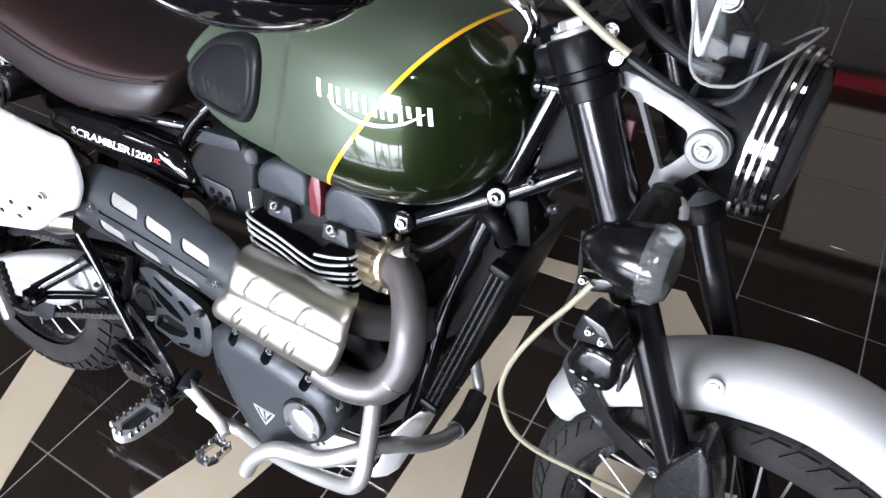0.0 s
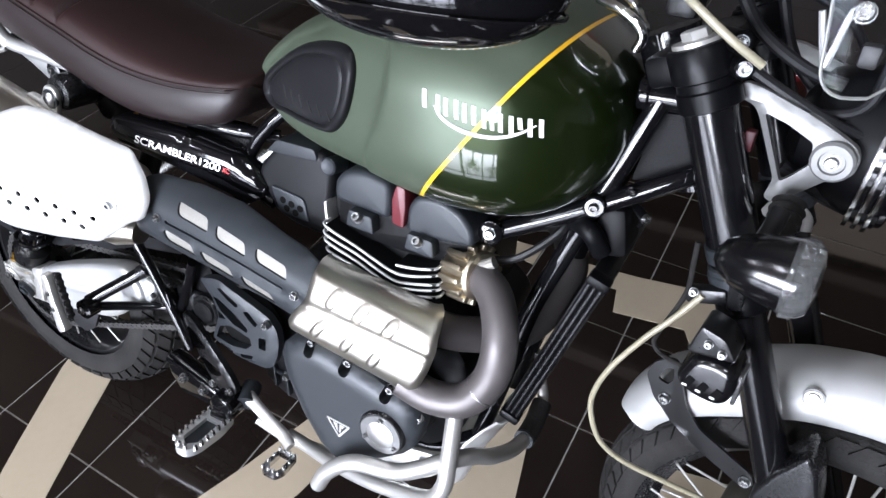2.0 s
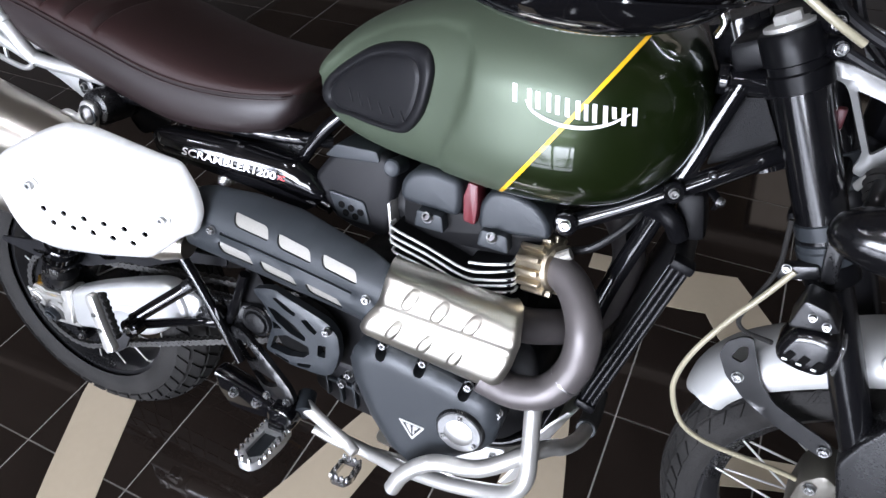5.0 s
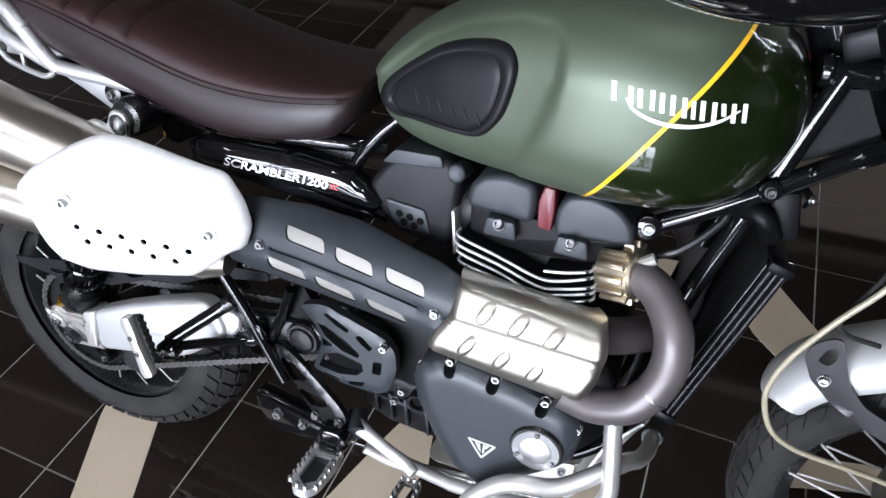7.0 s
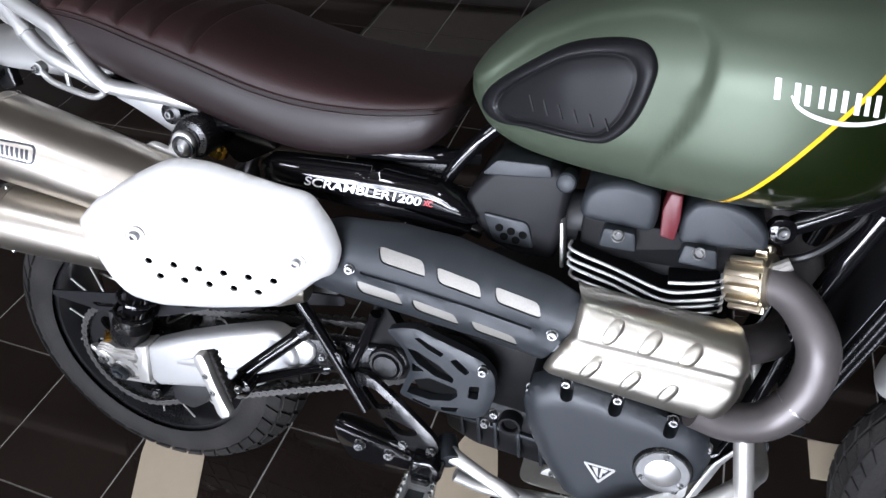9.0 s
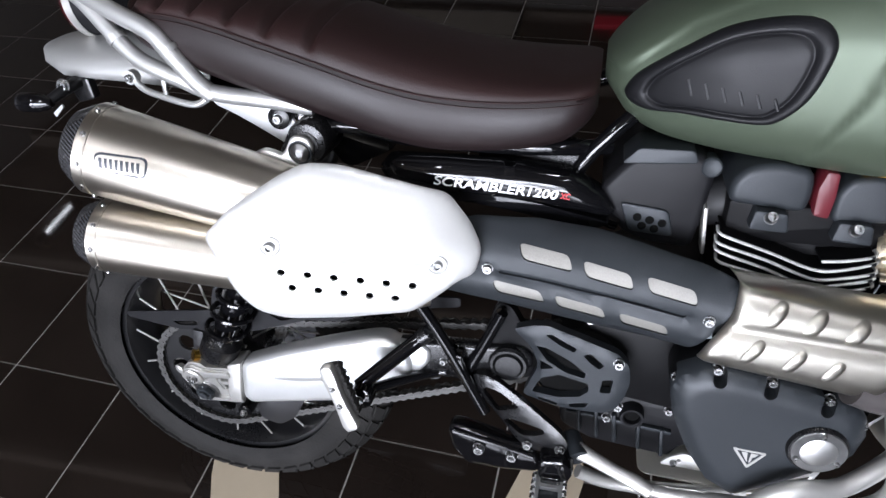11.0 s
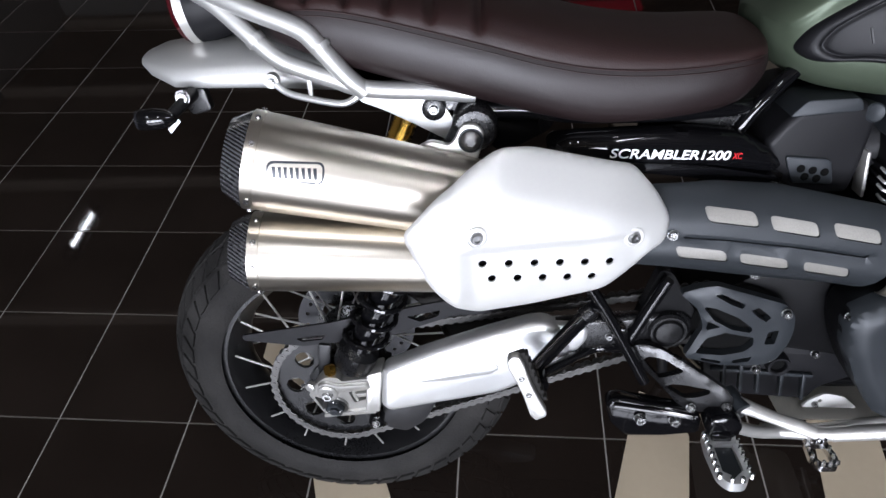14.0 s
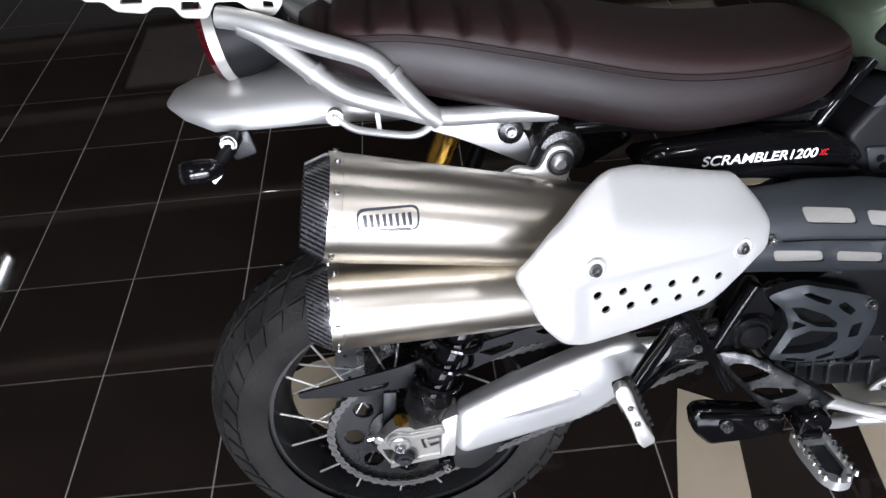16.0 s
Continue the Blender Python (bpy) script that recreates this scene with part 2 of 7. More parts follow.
def rounded(pts, r, n=4):
    """A closed outline with its corners rounded by about r."""
    out, c = [], len(pts)
    for i in range(c):
        p, a, b = Vector(pts[i]), Vector(pts[i - 1]), Vector(pts[(i + 1) % c])
        rr = min(r, 0.45 * (a - p).length, 0.45 * (b - p).length)
        s, e = p + (a - p).normalized() * rr, p + (b - p).normalized() * rr
        for k in range(n + 1):
            t = k / n
            out.append((1 - t) ** 2 * s + 2 * t * (1 - t) * p + t * t * e)
    return out


def prism(outline, y0, y1, r=0.0, bevel=0.0, bm=None, seg=2, xf=None):
    """A plate whose outline lies in x, z, from y0 to y1, with rounded corners and edges."""
    bm2 = bmesh.new()
    pts = rounded(outline, r) if r else [Vector(p) for p in outline]
    a = [bm2.verts.new((p[0], y0, p[1])) for p in pts]
    b = [bm2.verts.new((p[0], y1, p[1])) for p in pts]
    n = len(a)
    fa, fb = bm2.faces.new(a), bm2.faces.new(b)
    for i in range(n):
        bm2.faces.new((a[i], a[(i + 1) % n], b[(i + 1) % n], b[i]))
    if bevel:
        edges = list(set(fa.edges) | set(fb.edges))
        bmesh.ops.recalc_face_normals(bm2, faces=bm2.faces)
        bmesh.ops.bevel(bm2, geom=edges, offset=bevel, segments=seg, affect="EDGES", profile=0.5, clamp_overlap=True)
    if xf is not None:
        bm2.transform(xf)
    return joined(bm, bm2)


def joined(bm, other):
    if bm is None:
        return other
    me = bpy.data.meshes.new("temp")
    other.to_mesh(me)
    other.free()
    bm.from_mesh(me)
    bpy.data.meshes.remove(me)
    return bm


def box(centre, size, bevel=0.0, turn=(0, 0, 0), bm=None):
    b = bmesh.new()
    bmesh.ops.create_cube(b, size=1)
    b.transform(Matrix.Diagonal((*size, 1)))
    if bevel:
        bmesh.ops.bevel(b, geom=b.edges[:], offset=bevel, segments=2, affect="EDGES", profile=0.5)
    b.transform(pose(*centre, *turn))
    return joined(bm, b)


def bolt_mesh(r, h=0.006, washer=True):
    """A button-head screw with a socket, standing along +z."""
    bm = bmesh.new()
    prof = ([(r * 1.14, 0), (r * 1.14, 0.0012)] if washer else []) + [(r, 0.0012), (r, h * 0.6), (r * 0.85, h), (r * 0.5, h), (r * 0.45, h * 0.45), (0.0004, h * 0.42)]
    return lathe(prof, axis=(0, 0, 1), seg=12, bm=bm)


def along(at, axis, spin=0):
    return Matrix.Translation(at) @ Vector(axis).to_track_quat("Z", "Y").to_matrix().to_4x4() @ pose(0, 0, 0, 0, 0, spin)


def inside(p, poly):
    c = False
    for i in range(len(poly)):
        a, b = poly[i - 1], poly[i]
        if (a[1] > p[1]) != (b[1] > p[1]) and p[0] < (b[0] - a[0]) * (p[1] - a[1]) / (b[1] - a[1]) + a[0]:
            c = not c
    return c


def edge_distance(p, poly):
    best = 9.0
    for i in range(len(poly)):
        a, b = Vector(poly[i - 1][:2]), Vector(poly[i][:2])
        ab = b - a
        t = max(0, min(1, (Vector(p) - a).dot(ab) / max(1e-12, ab.length_squared)))
        best = min(best, (Vector(p) - a - ab * t).length)
    return best


def sheet(outline, surf, thick, holes=(), step=0.02, r=0.0, hole_r=0.0, bm=None, roll=0.0):
    """A plate with an outline and holes in x, z, laid on the surface y = surf(x, z); roll: how far its rim turns inwards."""
    out = [tuple(p[:2]) for p in (rounded(outline, r) if r else outline)]
    hs = [[tuple(p[:2]) for p in (rounded(h, hole_r) if hole_r else h)] for h in holes]
    def dense(loop):
        pts = []
        for i in range(len(loop)):
            a, b = Vector(loop[i]), Vector(loop[(i + 1) % len(loop)])
            k = max(1, int((b - a).length / step))
            pts += [tuple(a.lerp(b, j / k)) for j in range(k)]
        return pts
    loops = [dense(out)] + [list(h) for h in hs]
    verts, edges = [], []
    for lp in loops:
        o = len(verts)
        verts += lp
        edges += [(o + i, o + (i + 1) % len(lp)) for i in range(len(lp))]
    xs, zs = [p[0] for p in out], [p[1] for p in out]
    nx, nz = int((max(xs) - min(xs)) / step) + 1, int((max(zs) - min(zs)) / step) + 1
    for i in range(nx + 1):
        for j in range(nz + 1):
            p = (min(xs) + (i + 0.5 * (j % 2)) * step, min(zs) + j * step)
            if inside(p, out) and edge_distance(p, out) > 0.3 * step and not any(inside(p, h) or edge_distance(p, h) < 0.3 * step for h in hs):
                verts.append(p)
    vs, _, fs, _, _, _ = geometry.delaunay_2d_cdt([Vector(v) for v in verts], edges, [], 0, 1e-6)
    keep = []
    for f in fs:
        c = sum((vs[i] for i in f), Vector((0, 0))) / len(f)
        if inside(c, out) and not any(inside(c, h) for h in hs):
            keep.append(f)
    b = bmesh.new()
    def place(v, extra):
        y = surf(v[0], v[1])
        if roll:
            d = edge_distance(v, out)
            y += roll * max(0, 1 - d / (2.2 * roll)) ** 2
        return (v[0], y + extra, v[1])
    front = [b.verts.new(place(v, 0)) for v in vs]
    back = [b.verts.new(place(v, thick)) for v in vs]
    count = {}
    for f in keep:
        b.faces.new([front[i] for i in f])
        b.faces.new([back[i] for i in reversed(f)])
        for i in range(3):
            e = (f[i], f[(i + 1) % 3])
            count[e] = 1
    for a, c in list(count):
        if (c, a) not in count:
            b.faces.new((front[a], back[a], back[c], front[c]))
    for v in [v for v in b.verts if not v.link_faces]:
        b.verts.remove(v)
    return joined(bm, b)


def circle(x, z, r, n=12, stretch=1.0):
    return [(x + r * stretch * math.cos(2 * math.pi * k / n), z + r * math.sin(2 * math.pi * k / n)) for k in range(n)]


def lerp_table(table, x):
    """The value at x of rows (x, value), drawn as a soft curve."""
    if x <= table[0][0]:
        return table[0][1]
    for i in range(len(table) - 1):
        (a, p), (b, q) = table[i], table[i + 1]
        if x <= b:
            t = (x - a) / (b - a)
            m0 = (q - table[i - 1][1]) / (b - table[i - 1][0]) if i else (q - p) / (b - a)
            m1 = (table[i + 2][1] - p) / (table[i + 2][0] - a) if i + 2 < len(table) else (q - p) / (b - a)
            h = b - a
            return (2 * t ** 3 - 3 * t * t + 1) * p + (t ** 3 - 2 * t * t + t) * h * m0 + (3 * t * t - 2 * t ** 3) * q + (t ** 3 - t * t) * h * m1
    return table[-1][1]

# ---- the showroom ----
def wall(name, x0, x1, y0, y1, z0, z1, mat, label, parent=None):
    o = part(name, box(((x0 + x1) / 2, (y0 + y1) / 2, (z0 + z1) / 2), (x1 - x0, y1 - y0, z1 - z0)), mat, parent, smooth=False)
    return tagged(o, label, "wall", kind="structure") if label else o


wall("wall_north", -6.4, 7.6, 9.4, 9.6, 0, 3.6, PLASTER, "dark grey painted showroom wall")
wall("wall_west", -6.6, -6.4, -6.7, 9.6, 0, 3.6, PLASTER, "dark grey painted showroom wall")
wall("wall_east", 7.6, 7.8, -6.7, 9.6, 0, 3.6, PLASTER, "dark grey painted showroom wall")
tagged(part("ceiling", box((0.6, 1.4, 3.7), (14.4, 16.4, 0.2)), CEIL, None, smooth=False), "dark open showroom ceiling", "ceiling", kind="structure")
for i in range(8):
    o = part("ceiling_beam", box((0.6, -4.7 + 2.0 * i, 3.52), (14.0, 0.12, 0.16), 0.01), CEIL, None)
    tagged(o, "grey ceiling beam", "beam", kind="structure")
shop = tagged(part("wall_south", box((0.6, -6.55, 0.10), (14.0, 0.16, 0.20)), PLASTER, None, smooth=False), "glazed shop front with dark mullions", "wall", kind="structure")
wall("lintel", -6.4, 7.6, -6.63, -6.47, 3.2, 3.6, PLASTER, "", shop)
wall("west_pier", -6.4, -3.2, -6.63, -6.47, 0.2, 3.2, PLASTER, "", shop)
wall("east_pier", 2.2, 7.6, -6.63, -6.47, 0.2, 3.2, PLASTER, "", shop)
for i in range(5):
    x = -3.15 + 1.325 * i
    part("mullion", box((x, -6.55, 1.70), (0.10, 0.14, 3.00), 0.006), PLASTER, shop)
part("transom", box((-0.5, -6.55, 2.35), (5.4, 0.10, 0.08), 0.006), PLASTER, shop)
b = bmesh.new()
bmesh.ops.create_grid(b, x_segments=1, y_segments=1, size=1)
b.transform(pose(0.6, -9.6, -0.012) @ Matrix.Diagonal((9.0, 2.85, 1, 1)))
tagged(part("pavement", b, PAVING, None, smooth=False), "pale concrete pavement outside the shop front", "pavement", kind="structure")


def street_tree(x, y, height, spread, seed):
    """A young street tree: trunk, limbs and a loose crown of single leaves."""
    rng = random.Random(seed)
    tree = tagged(new("street_tree"), "young green street tree on the pavement", "tree", "street trees")
    tree.matrix_basis = pose(x, y, -0.012)
    fork = height * 0.45
    bm = tube([(0, 0, 0), (0.03, 0.02, fork * 0.5), (0.0, 0.0, fork), (0.05, -0.03, height * 0.8)], [0.075, 0.06, 0.05, 0.02], 4, 10)
    tips = []
    for k in range(9):
        a, up = 2.4 * k, rng.uniform(0.55, 1.0)
        tip = Vector((math.cos(a) * spread * rng.uniform(0.5, 0.95), math.sin(a) * spread * 0.55, height * up))
        start = Vector((0, 0, fork * rng.uniform(0.8, 1.25)))
        tube([start, start.lerp(tip, 0.5) + Vector((0, 0, 0.10)), tip], [0.028, 0.018, 0.007], 4, 7, bm)
        tips += [start.lerp(tip, f) for f in (0.55, 0.8, 1.0)]
    part("trunk", bm, BARK, tree)
    verts, faces = [], []
    for tip in tips:
        for n in range(46):
            c = tip + Vector([rng.gauss(0, 0.17) for _ in range(3)])
            q = pose(*c, rng.uniform(0, 360), rng.uniform(0, 360), rng.uniform(0, 360))
            o, w, ln = len(verts), rng.uniform(0.018, 0.032), rng.uniform(0.06, 0.10)
            verts += [q @ Vector(v) for v in ((0, 0, 0), (w, ln * 0.45, 0.008), (0, ln, 0), (-w, ln * 0.45, 0.008))]
            faces.append((o, o + 1, o + 2, o + 3))
    me = bpy.data.meshes.new("crown")
    me.from_pydata(verts, [], faces)
    me.materials.append(LEAF)
    crown = new("crown", me)
    crown.parent = tree
    crown["kind"] = "stuff"


street_tree(-2.5, -8.0, 3.3, 1.0, 3)
street_tree(-0.1, -8.3, 3.0, 0.8, 5)
street_tree(1.9, -7.8, 3.4, 1.0, 8)
for lx, ly, ll, watts in LAMPS:
    tagged(part("ceiling_lamp", box((lx, ly, 3.55), (0.14, ll + 0.26, 0.08), 0.01), BLACKS, None), "slim black ceiling lamp housing", "lamp", "ceiling lamps")
# dim lit panel and red strip under the ceiling, mirrored by the floor
for px, py, pw, pd, mat in ((3.2, 6.8, 2.9, 2.8, PANEL_LIT), (-2.0, 8.3, 2.8, 1.6, PANEL_DIM)):
    lit = tagged(part("ceiling_panel", box((px, py, 3.40), (pw, pd, 0.03), 0.005), mat, None), "dim warm frosted ceiling light panel", "lamp", "ceiling panels")
    for fx, fy, sx, sy in ((0, -pd / 2 - 0.02, pw + 0.08, 0.05), (0, pd / 2 + 0.02, pw + 0.08, 0.05), (-pw / 2 - 0.02, 0, 0.05, pd), (pw / 2 + 0.02, 0, 0.05, pd)):
        part("panel_frame", box((px + fx, py + fy, 3.41), (sx, sy, 0.07), 0.004), BLACKS, lit)
tagged(part("sign_strip", box((1.55, 9.05, 3.47), (2.1, 0.30, 0.06), 0.006), SIGN_LIT, None), "red lit sign strip under the ceiling", "sign")
TILE_SIZE, GRID = 0.30459, pose(1.7016, -0.2783, 0, 0, 0, -2.222)
base = bmesh.new()
bmesh.ops.create_grid(base, x_segments=1, y_segments=1, size=8.2)
base.transform(pose(0.6, 1.4, -0.0016))
floor = tagged(part("floor", base, GROUT, None, smooth=False), "glossy dark brown tiled floor with pale grout and beige inlays", "floor", kind="structure")


def slab(outline, z0, z1, bm=None):
    b = bmesh.new()
    lo, hi = [b.verts.new((*p[:2], z0)) for p in outline], [b.verts.new((*p[:2], z1)) for p in outline]
    n = len(lo)
    b.faces.new(hi)
    for i in range(n):
        b.faces.new((lo[i], lo[(i + 1) % n], hi[(i + 1) % n], hi[i]))
    return joined(bm, b)


INLAYS = [
    [(-0.285, 0.350), (-0.215, 0.385), (-0.130, 0.400), (0.022, 0.02), (0.108, -0.199), (0.152, -0.306), (0.25, -0.5), (0.10, -0.5), (-0.02, -0.244), (-0.10, -0.06), (-0.175, 0.200), (-0.285, 0.285)],
    [(0.587, 0.19), (0.655, 0.15), (0.672, 0.079), (0.643, -0.056), (0.60, -0.2), (0.53, -0.4), (0.38, -0.4), (0.44, -0.2), (0.500, -0.053), (0.548, 0.089)],
    [(0.92, 0.05), (0.88, -0.2), (1.02, -0.2), (1.06, 0.119), (1.004, 0.394), (0.998, 0.643), (0.946, 0.618), (0.93, 0.3)],
    [(0.937, 0.80), (0.936, 0.86), (1.10, 0.87), (1.322, 0.90), (1.45, 0.72), (1.364, 0.60), (1.30, 0.67), (1.26, 0.74), (1.08, 0.72), (1.065, 0.80)],
    [(1.276, 0.255), (1.33, 0.260), (1.44, 0.292), (1.56, 0.32), (1.56, 0.385), (1.43, 0.362), (1.33, 0.348), (1.276, 0.344)],
    [(0.735, 0.815), (0.745, 0.862), (0.828, 0.866), (0.826, 0.792)],
]
for outline in INLAYS:
    part("inlay_strip", slab(outline, -0.004, 0.0012), INLAY, floor, "pale beige stone inlay", smooth=False)
tile_bm = bmesh.new()
bmesh.ops.create_cube(tile_bm, size=1)
tile_bm.transform(Matrix.Diagonal((TILE_SIZE - 0.0036, TILE_SIZE - 0.0036, 0.008, 1)))
bmesh.ops.bevel(tile_bm, geom=[e for e in tile_bm.edges if all(v.co.z > 0 for v in e.verts)], offset=0.0007, segments=1, affect="EDGES")
first = None
rest = bmesh.new()
for i in range(-28, 12):
    for j in range(-20, 32):
        m = GRID @ pose((i + 0.5) * TILE_SIZE, (j + 0.5) * TILE_SIZE, -0.004, random.uniform(-0.08, 0.08), random.uniform(-0.08, 0.08))
        c = m.translation
        if not (-5.6 < c.x < 6.6 and -6.2 < c.y < 8.9):
            continue
        if -2.3 < c.x < 2.5 and -0.7 < c.y < 4.2:
            if first is None:
                first = part("tile", tile_bm.copy(), TILE, floor, smooth=False)
                first.matrix_basis = m
            else:
                again(first, "tile", m)
        else:
            one = tile_bm.copy()
            one.transform(m)
            joined(rest, one)
part("tile_field", rest, TILE, floor, smooth=False)["kind"] = "stuff"
tile_bm.free()

# ---- the motorcycle: a frame of its own, x forward from the rear axle, z up, leaning on its stand ----
moto = tagged(new("motorcycle"), "khaki green scrambler motorcycle with brown leather seat and twin high exhausts", "motorcycle")
moto.matrix_basis = pose(0, 0, -0.0094, -15, -0.6, 0)

# the front end turns a little to the right about the steering head
STEER = Matrix.Translation((1.18, 0, 1.02)) @ Matrix.Rotation(radians(-9), 4, Vector((-0.435, 0, 0.9)).normalized()) @ Matrix.Translation((-1.18, 0, -1.02))


def bike(name, bm, mat, label="", parent=None, sharp=35):
    return part(name, bm, mat, parent or moto, label, sharp)


def front(name, bm, mat, label="", parent=None, sharp=35):
    bm.transform(STEER)
    return part(name, bm, mat, parent or moto, label, sharp)


BOLTS = {}


def bolt(at, r=0.006, axis=(0, -1, 0), parent=None, mat=None, turned=False, h=0.006):
    """A screw head at a place; like heads share one mesh."""
    mat = mat or BOLT
    m = along(at, axis, 17 * len(BOLTS))
    if turned:
        m = STEER @ m
    key = (r, mat.name, h)
    if key not in BOLTS:
        BOLTS[key] = part("bolt", bolt_mesh(r, h), mat, parent or moto)
        BOLTS[key].matrix_basis = m
        return BOLTS[key]
    return again(BOLTS[key], "bolt", m, parent or moto)


def tyre_mesh(cx, cz, R, half, depth, lugs, lug_h, steer):
    """A tyre in the plane y = 0 with its tread blocks."""
    bm = bmesh.new()
    prof = []
    for k in range(-7, 8):
        a = k / 7 * radians(118)
        prof.append((R - depth + depth * math.cos(a) * (1 if abs(a) < 1.57 else 0.75), half * math.sin(a)))
    loops = []
    for i in range(96):
        t = 2 * math.pi * i / 96
        loops.append([(cx + r * math.cos(t), y, cz + r * math.sin(t)) for r, y in prof])
    vs = [[bm.verts.new(p) for p in lp] for lp in loops]
    for i in range(96):
        for k in range(14):
            bm.faces.new((vs[i][k], vs[i][k + 1], vs[(i + 1) % 96][k + 1], vs[(i + 1) % 96][k]))
    return bm


def lug_blocks(cx, cz, R, half, depth, count, rows, gap=0.25):
    """Raised tread blocks over the crown."""
    bm = bmesh.new()
    step = 2 * math.pi / count
    for i in range(count):
        for k in range(rows):
            a0 = (k / rows - 0.5) * radians(150) + radians(3)
            a1 = ((k + 1) / rows - 0.5) * radians(150) - radians(3)
            shift = (0.5 if k % 2 else 0.0) * step
            slant = (0.25 if k < rows / 2 else -0.25) * step
            ring = []
            for a, sl in ((a0, slant), (a1, -slant)):
                for t in (i * step + shift + sl, i * step + shift + sl + step * (1 - gap)):
                    ring.append((a, t))
            q = []
            for h in (-0.002, 0.004):
                for a, t in (ring[0], ring[1], ring[3], ring[2]):
                    r = R - depth + (depth + h) * math.cos(a)
                    q.append(bm.verts.new((cx + r * math.cos(t), (half + h) * math.sin(a), cz + r * math.sin(t))))
            bm.faces.new(q[4:])
            for n in range(4):
                bm.faces.new((q[n], q[(n + 1) % 4], q[4 + (n + 1) % 4], q[4 + n]))
    return bm


def wheel(name, cx, cz, R, half, depth, rim_r, rim_half, hub_r, hub_half, spokes, put, label):
    hub = put("hub", lathe([(0.012, -hub_half), (hub_r * 1.25, -hub_half), (hub_r * 1.25, -hub_half + 0.012), (hub_r * 0.8, -hub_half + 0.02), (hub_r * 0.8, hub_half - 0.02), (hub_r * 1.25, hub_half - 0.012), (hub_r * 1.25, hub_half), (0.012, hub_half)], (cx, 0, cz), (0, 1, 0), 32), BLACKS)
    tyre = put("tyre", tyre_mesh(cx, cz, R, half, depth, 0, 0, None), RUBBER, "black dual-sport tyre")
    put("tread", lug_blocks(cx, cz, R, half, depth, 44 if half > 0.06 else 56, 6), RUBBER, parent=tyre)
    put("rim", lathe([(rim_r - 0.030, -rim_half * 0.25), (rim_r - 0.012, -rim_half * 0.8), (rim_r + 0.006, -rim_half), (rim_r + 0.006, -rim_half - 0.004), (rim_r - 0.014, -rim_half - 0.004), (rim_r - 0.036, -rim_half * 0.3),
                      (rim_r - 0.036, rim_half * 0.3), (rim_r - 0.014, rim_half + 0.004), (rim_r + 0.006, rim_half + 0.004), (rim_r + 0.006, rim_half), (rim_r - 0.012, rim_half * 0.8), (rim_r - 0.030, rim_half * 0.25)], (cx, 0, cz), (0, 1, 0), 72, caps=False), BLACKS, "black anodised wheel rim")
    rng = random.Random(4)
    for i in range(spokes):
        t = 2 * math.pi * (i + 0.3) / spokes
        side = -1 if i % 2 else 1
        t2 = t + (0.32 if (i // 2) % 2 else -0.32)
        a = Vector((cx + (rim_r - 0.012) * math.cos(t), side * rim_half * 0.72, cz + (rim_r - 0.012) * math.sin(t)))
        b = Vector((cx + hub_r * 1.15 * math.cos(t2), side * hub_half * 0.9, cz + hub_r * 1.15 * math.sin(t2)))
        put("spoke", tube([a, b], 0.0019, 1, 6), CAST)
    return hub


wheel("rear", 0, 0.321, 0.310, 0.076, 0.070, 0.222, 0.054, 0.05, 0.075, 32, bike, "")
wheel("front", 1.538, 0.310, 0.318, 0.047, 0.047, 0.262, 0.030, 0.04, 0.055, 36, front, "")

# ---- fuel tank ----
TW = [(0.623, 0.045), (0.6301, 0.072), (0.6391, 0.09), (0.6524, 0.105), (0.672, 0.117), (0.7032, 0.132), (0.75, 0.15), (0.8, 0.162), (0.85, 0.174), (0.905, 0.19), (0.956, 0.198), (1.0, 0.198), (1.05, 0.19), (1.09, 0.172), (1.12, 0.146), (1.145, 0.112), (1.16, 0.075), (1.17, 0.02)]
TB = [(0.623, 0.876), (0.6373, 0.86), (0.6587, 0.834), (0.6943, 0.815), (0.75, 0.804), (0.82, 0.796), (0.95, 0.79), (1.03, 0.792), (1.09, 0.808), (1.14, 0.848), (1.17, 0.915)]
TT = [(0.623, 0.904), (0.6391, 0.926), (0.6658, 0.953), (0.7032, 0.98), (0.75, 1.002), (0.85, 1.036), (0.95, 1.046), (1.05, 1.04), (1.1, 1.02), (1.14, 0.99), (1.17, 0.93)]
CUT = [(0.60, 0.78), (0.60, 0.90), (0.640, 0.905), (0.676, 0.937), (0.713, 0.967), (0.774, 0.996), (0.841, 1.011), (0.885, 1.010), (0.905, 0.988), (0.906, 0.950), (0.894, 0.906), (0.869, 0.854), (0.845, 0.78)]


def cut_depth(x, z):
    """How far the knee recess has sunk at a point: 0 at its rim, 1 inside."""
    best = 9.0
    for a, b in zip(CUT[2:], CUT[3:]):
        a, ab = Vector(a), Vector(b) - Vector(a)
        t = max(0, min(1, (Vector((x, z)) - a).dot(ab) / ab.length_squared))
        best = min(best, (Vector((x, z)) - a - ab * t).length)
    d = min(1, best / 0.011)
    return d * d * (3 - 2 * d)


def tank_half(x, z, flat=False):
    """Half the tank's width at a height."""
    w, zb, zt = lerp_table(TW, x), lerp_table(TB, x), lerp_table(TT, x)
    zc = zb + 0.58 * (zt - zb)
    s = min(1, abs(z - zc) / max(1e-6, (zt - zc) if z > zc else (zc - zb)))
    n = 2.5 if z > zc else 3.4
    y = w * max(0.0, 1 - s ** n) ** (1 / n)
    if inside((x, z), CUT):
        y -= min(0.0068, 0.2 * w) * (1 if flat else cut_depth(x, z))
    return y


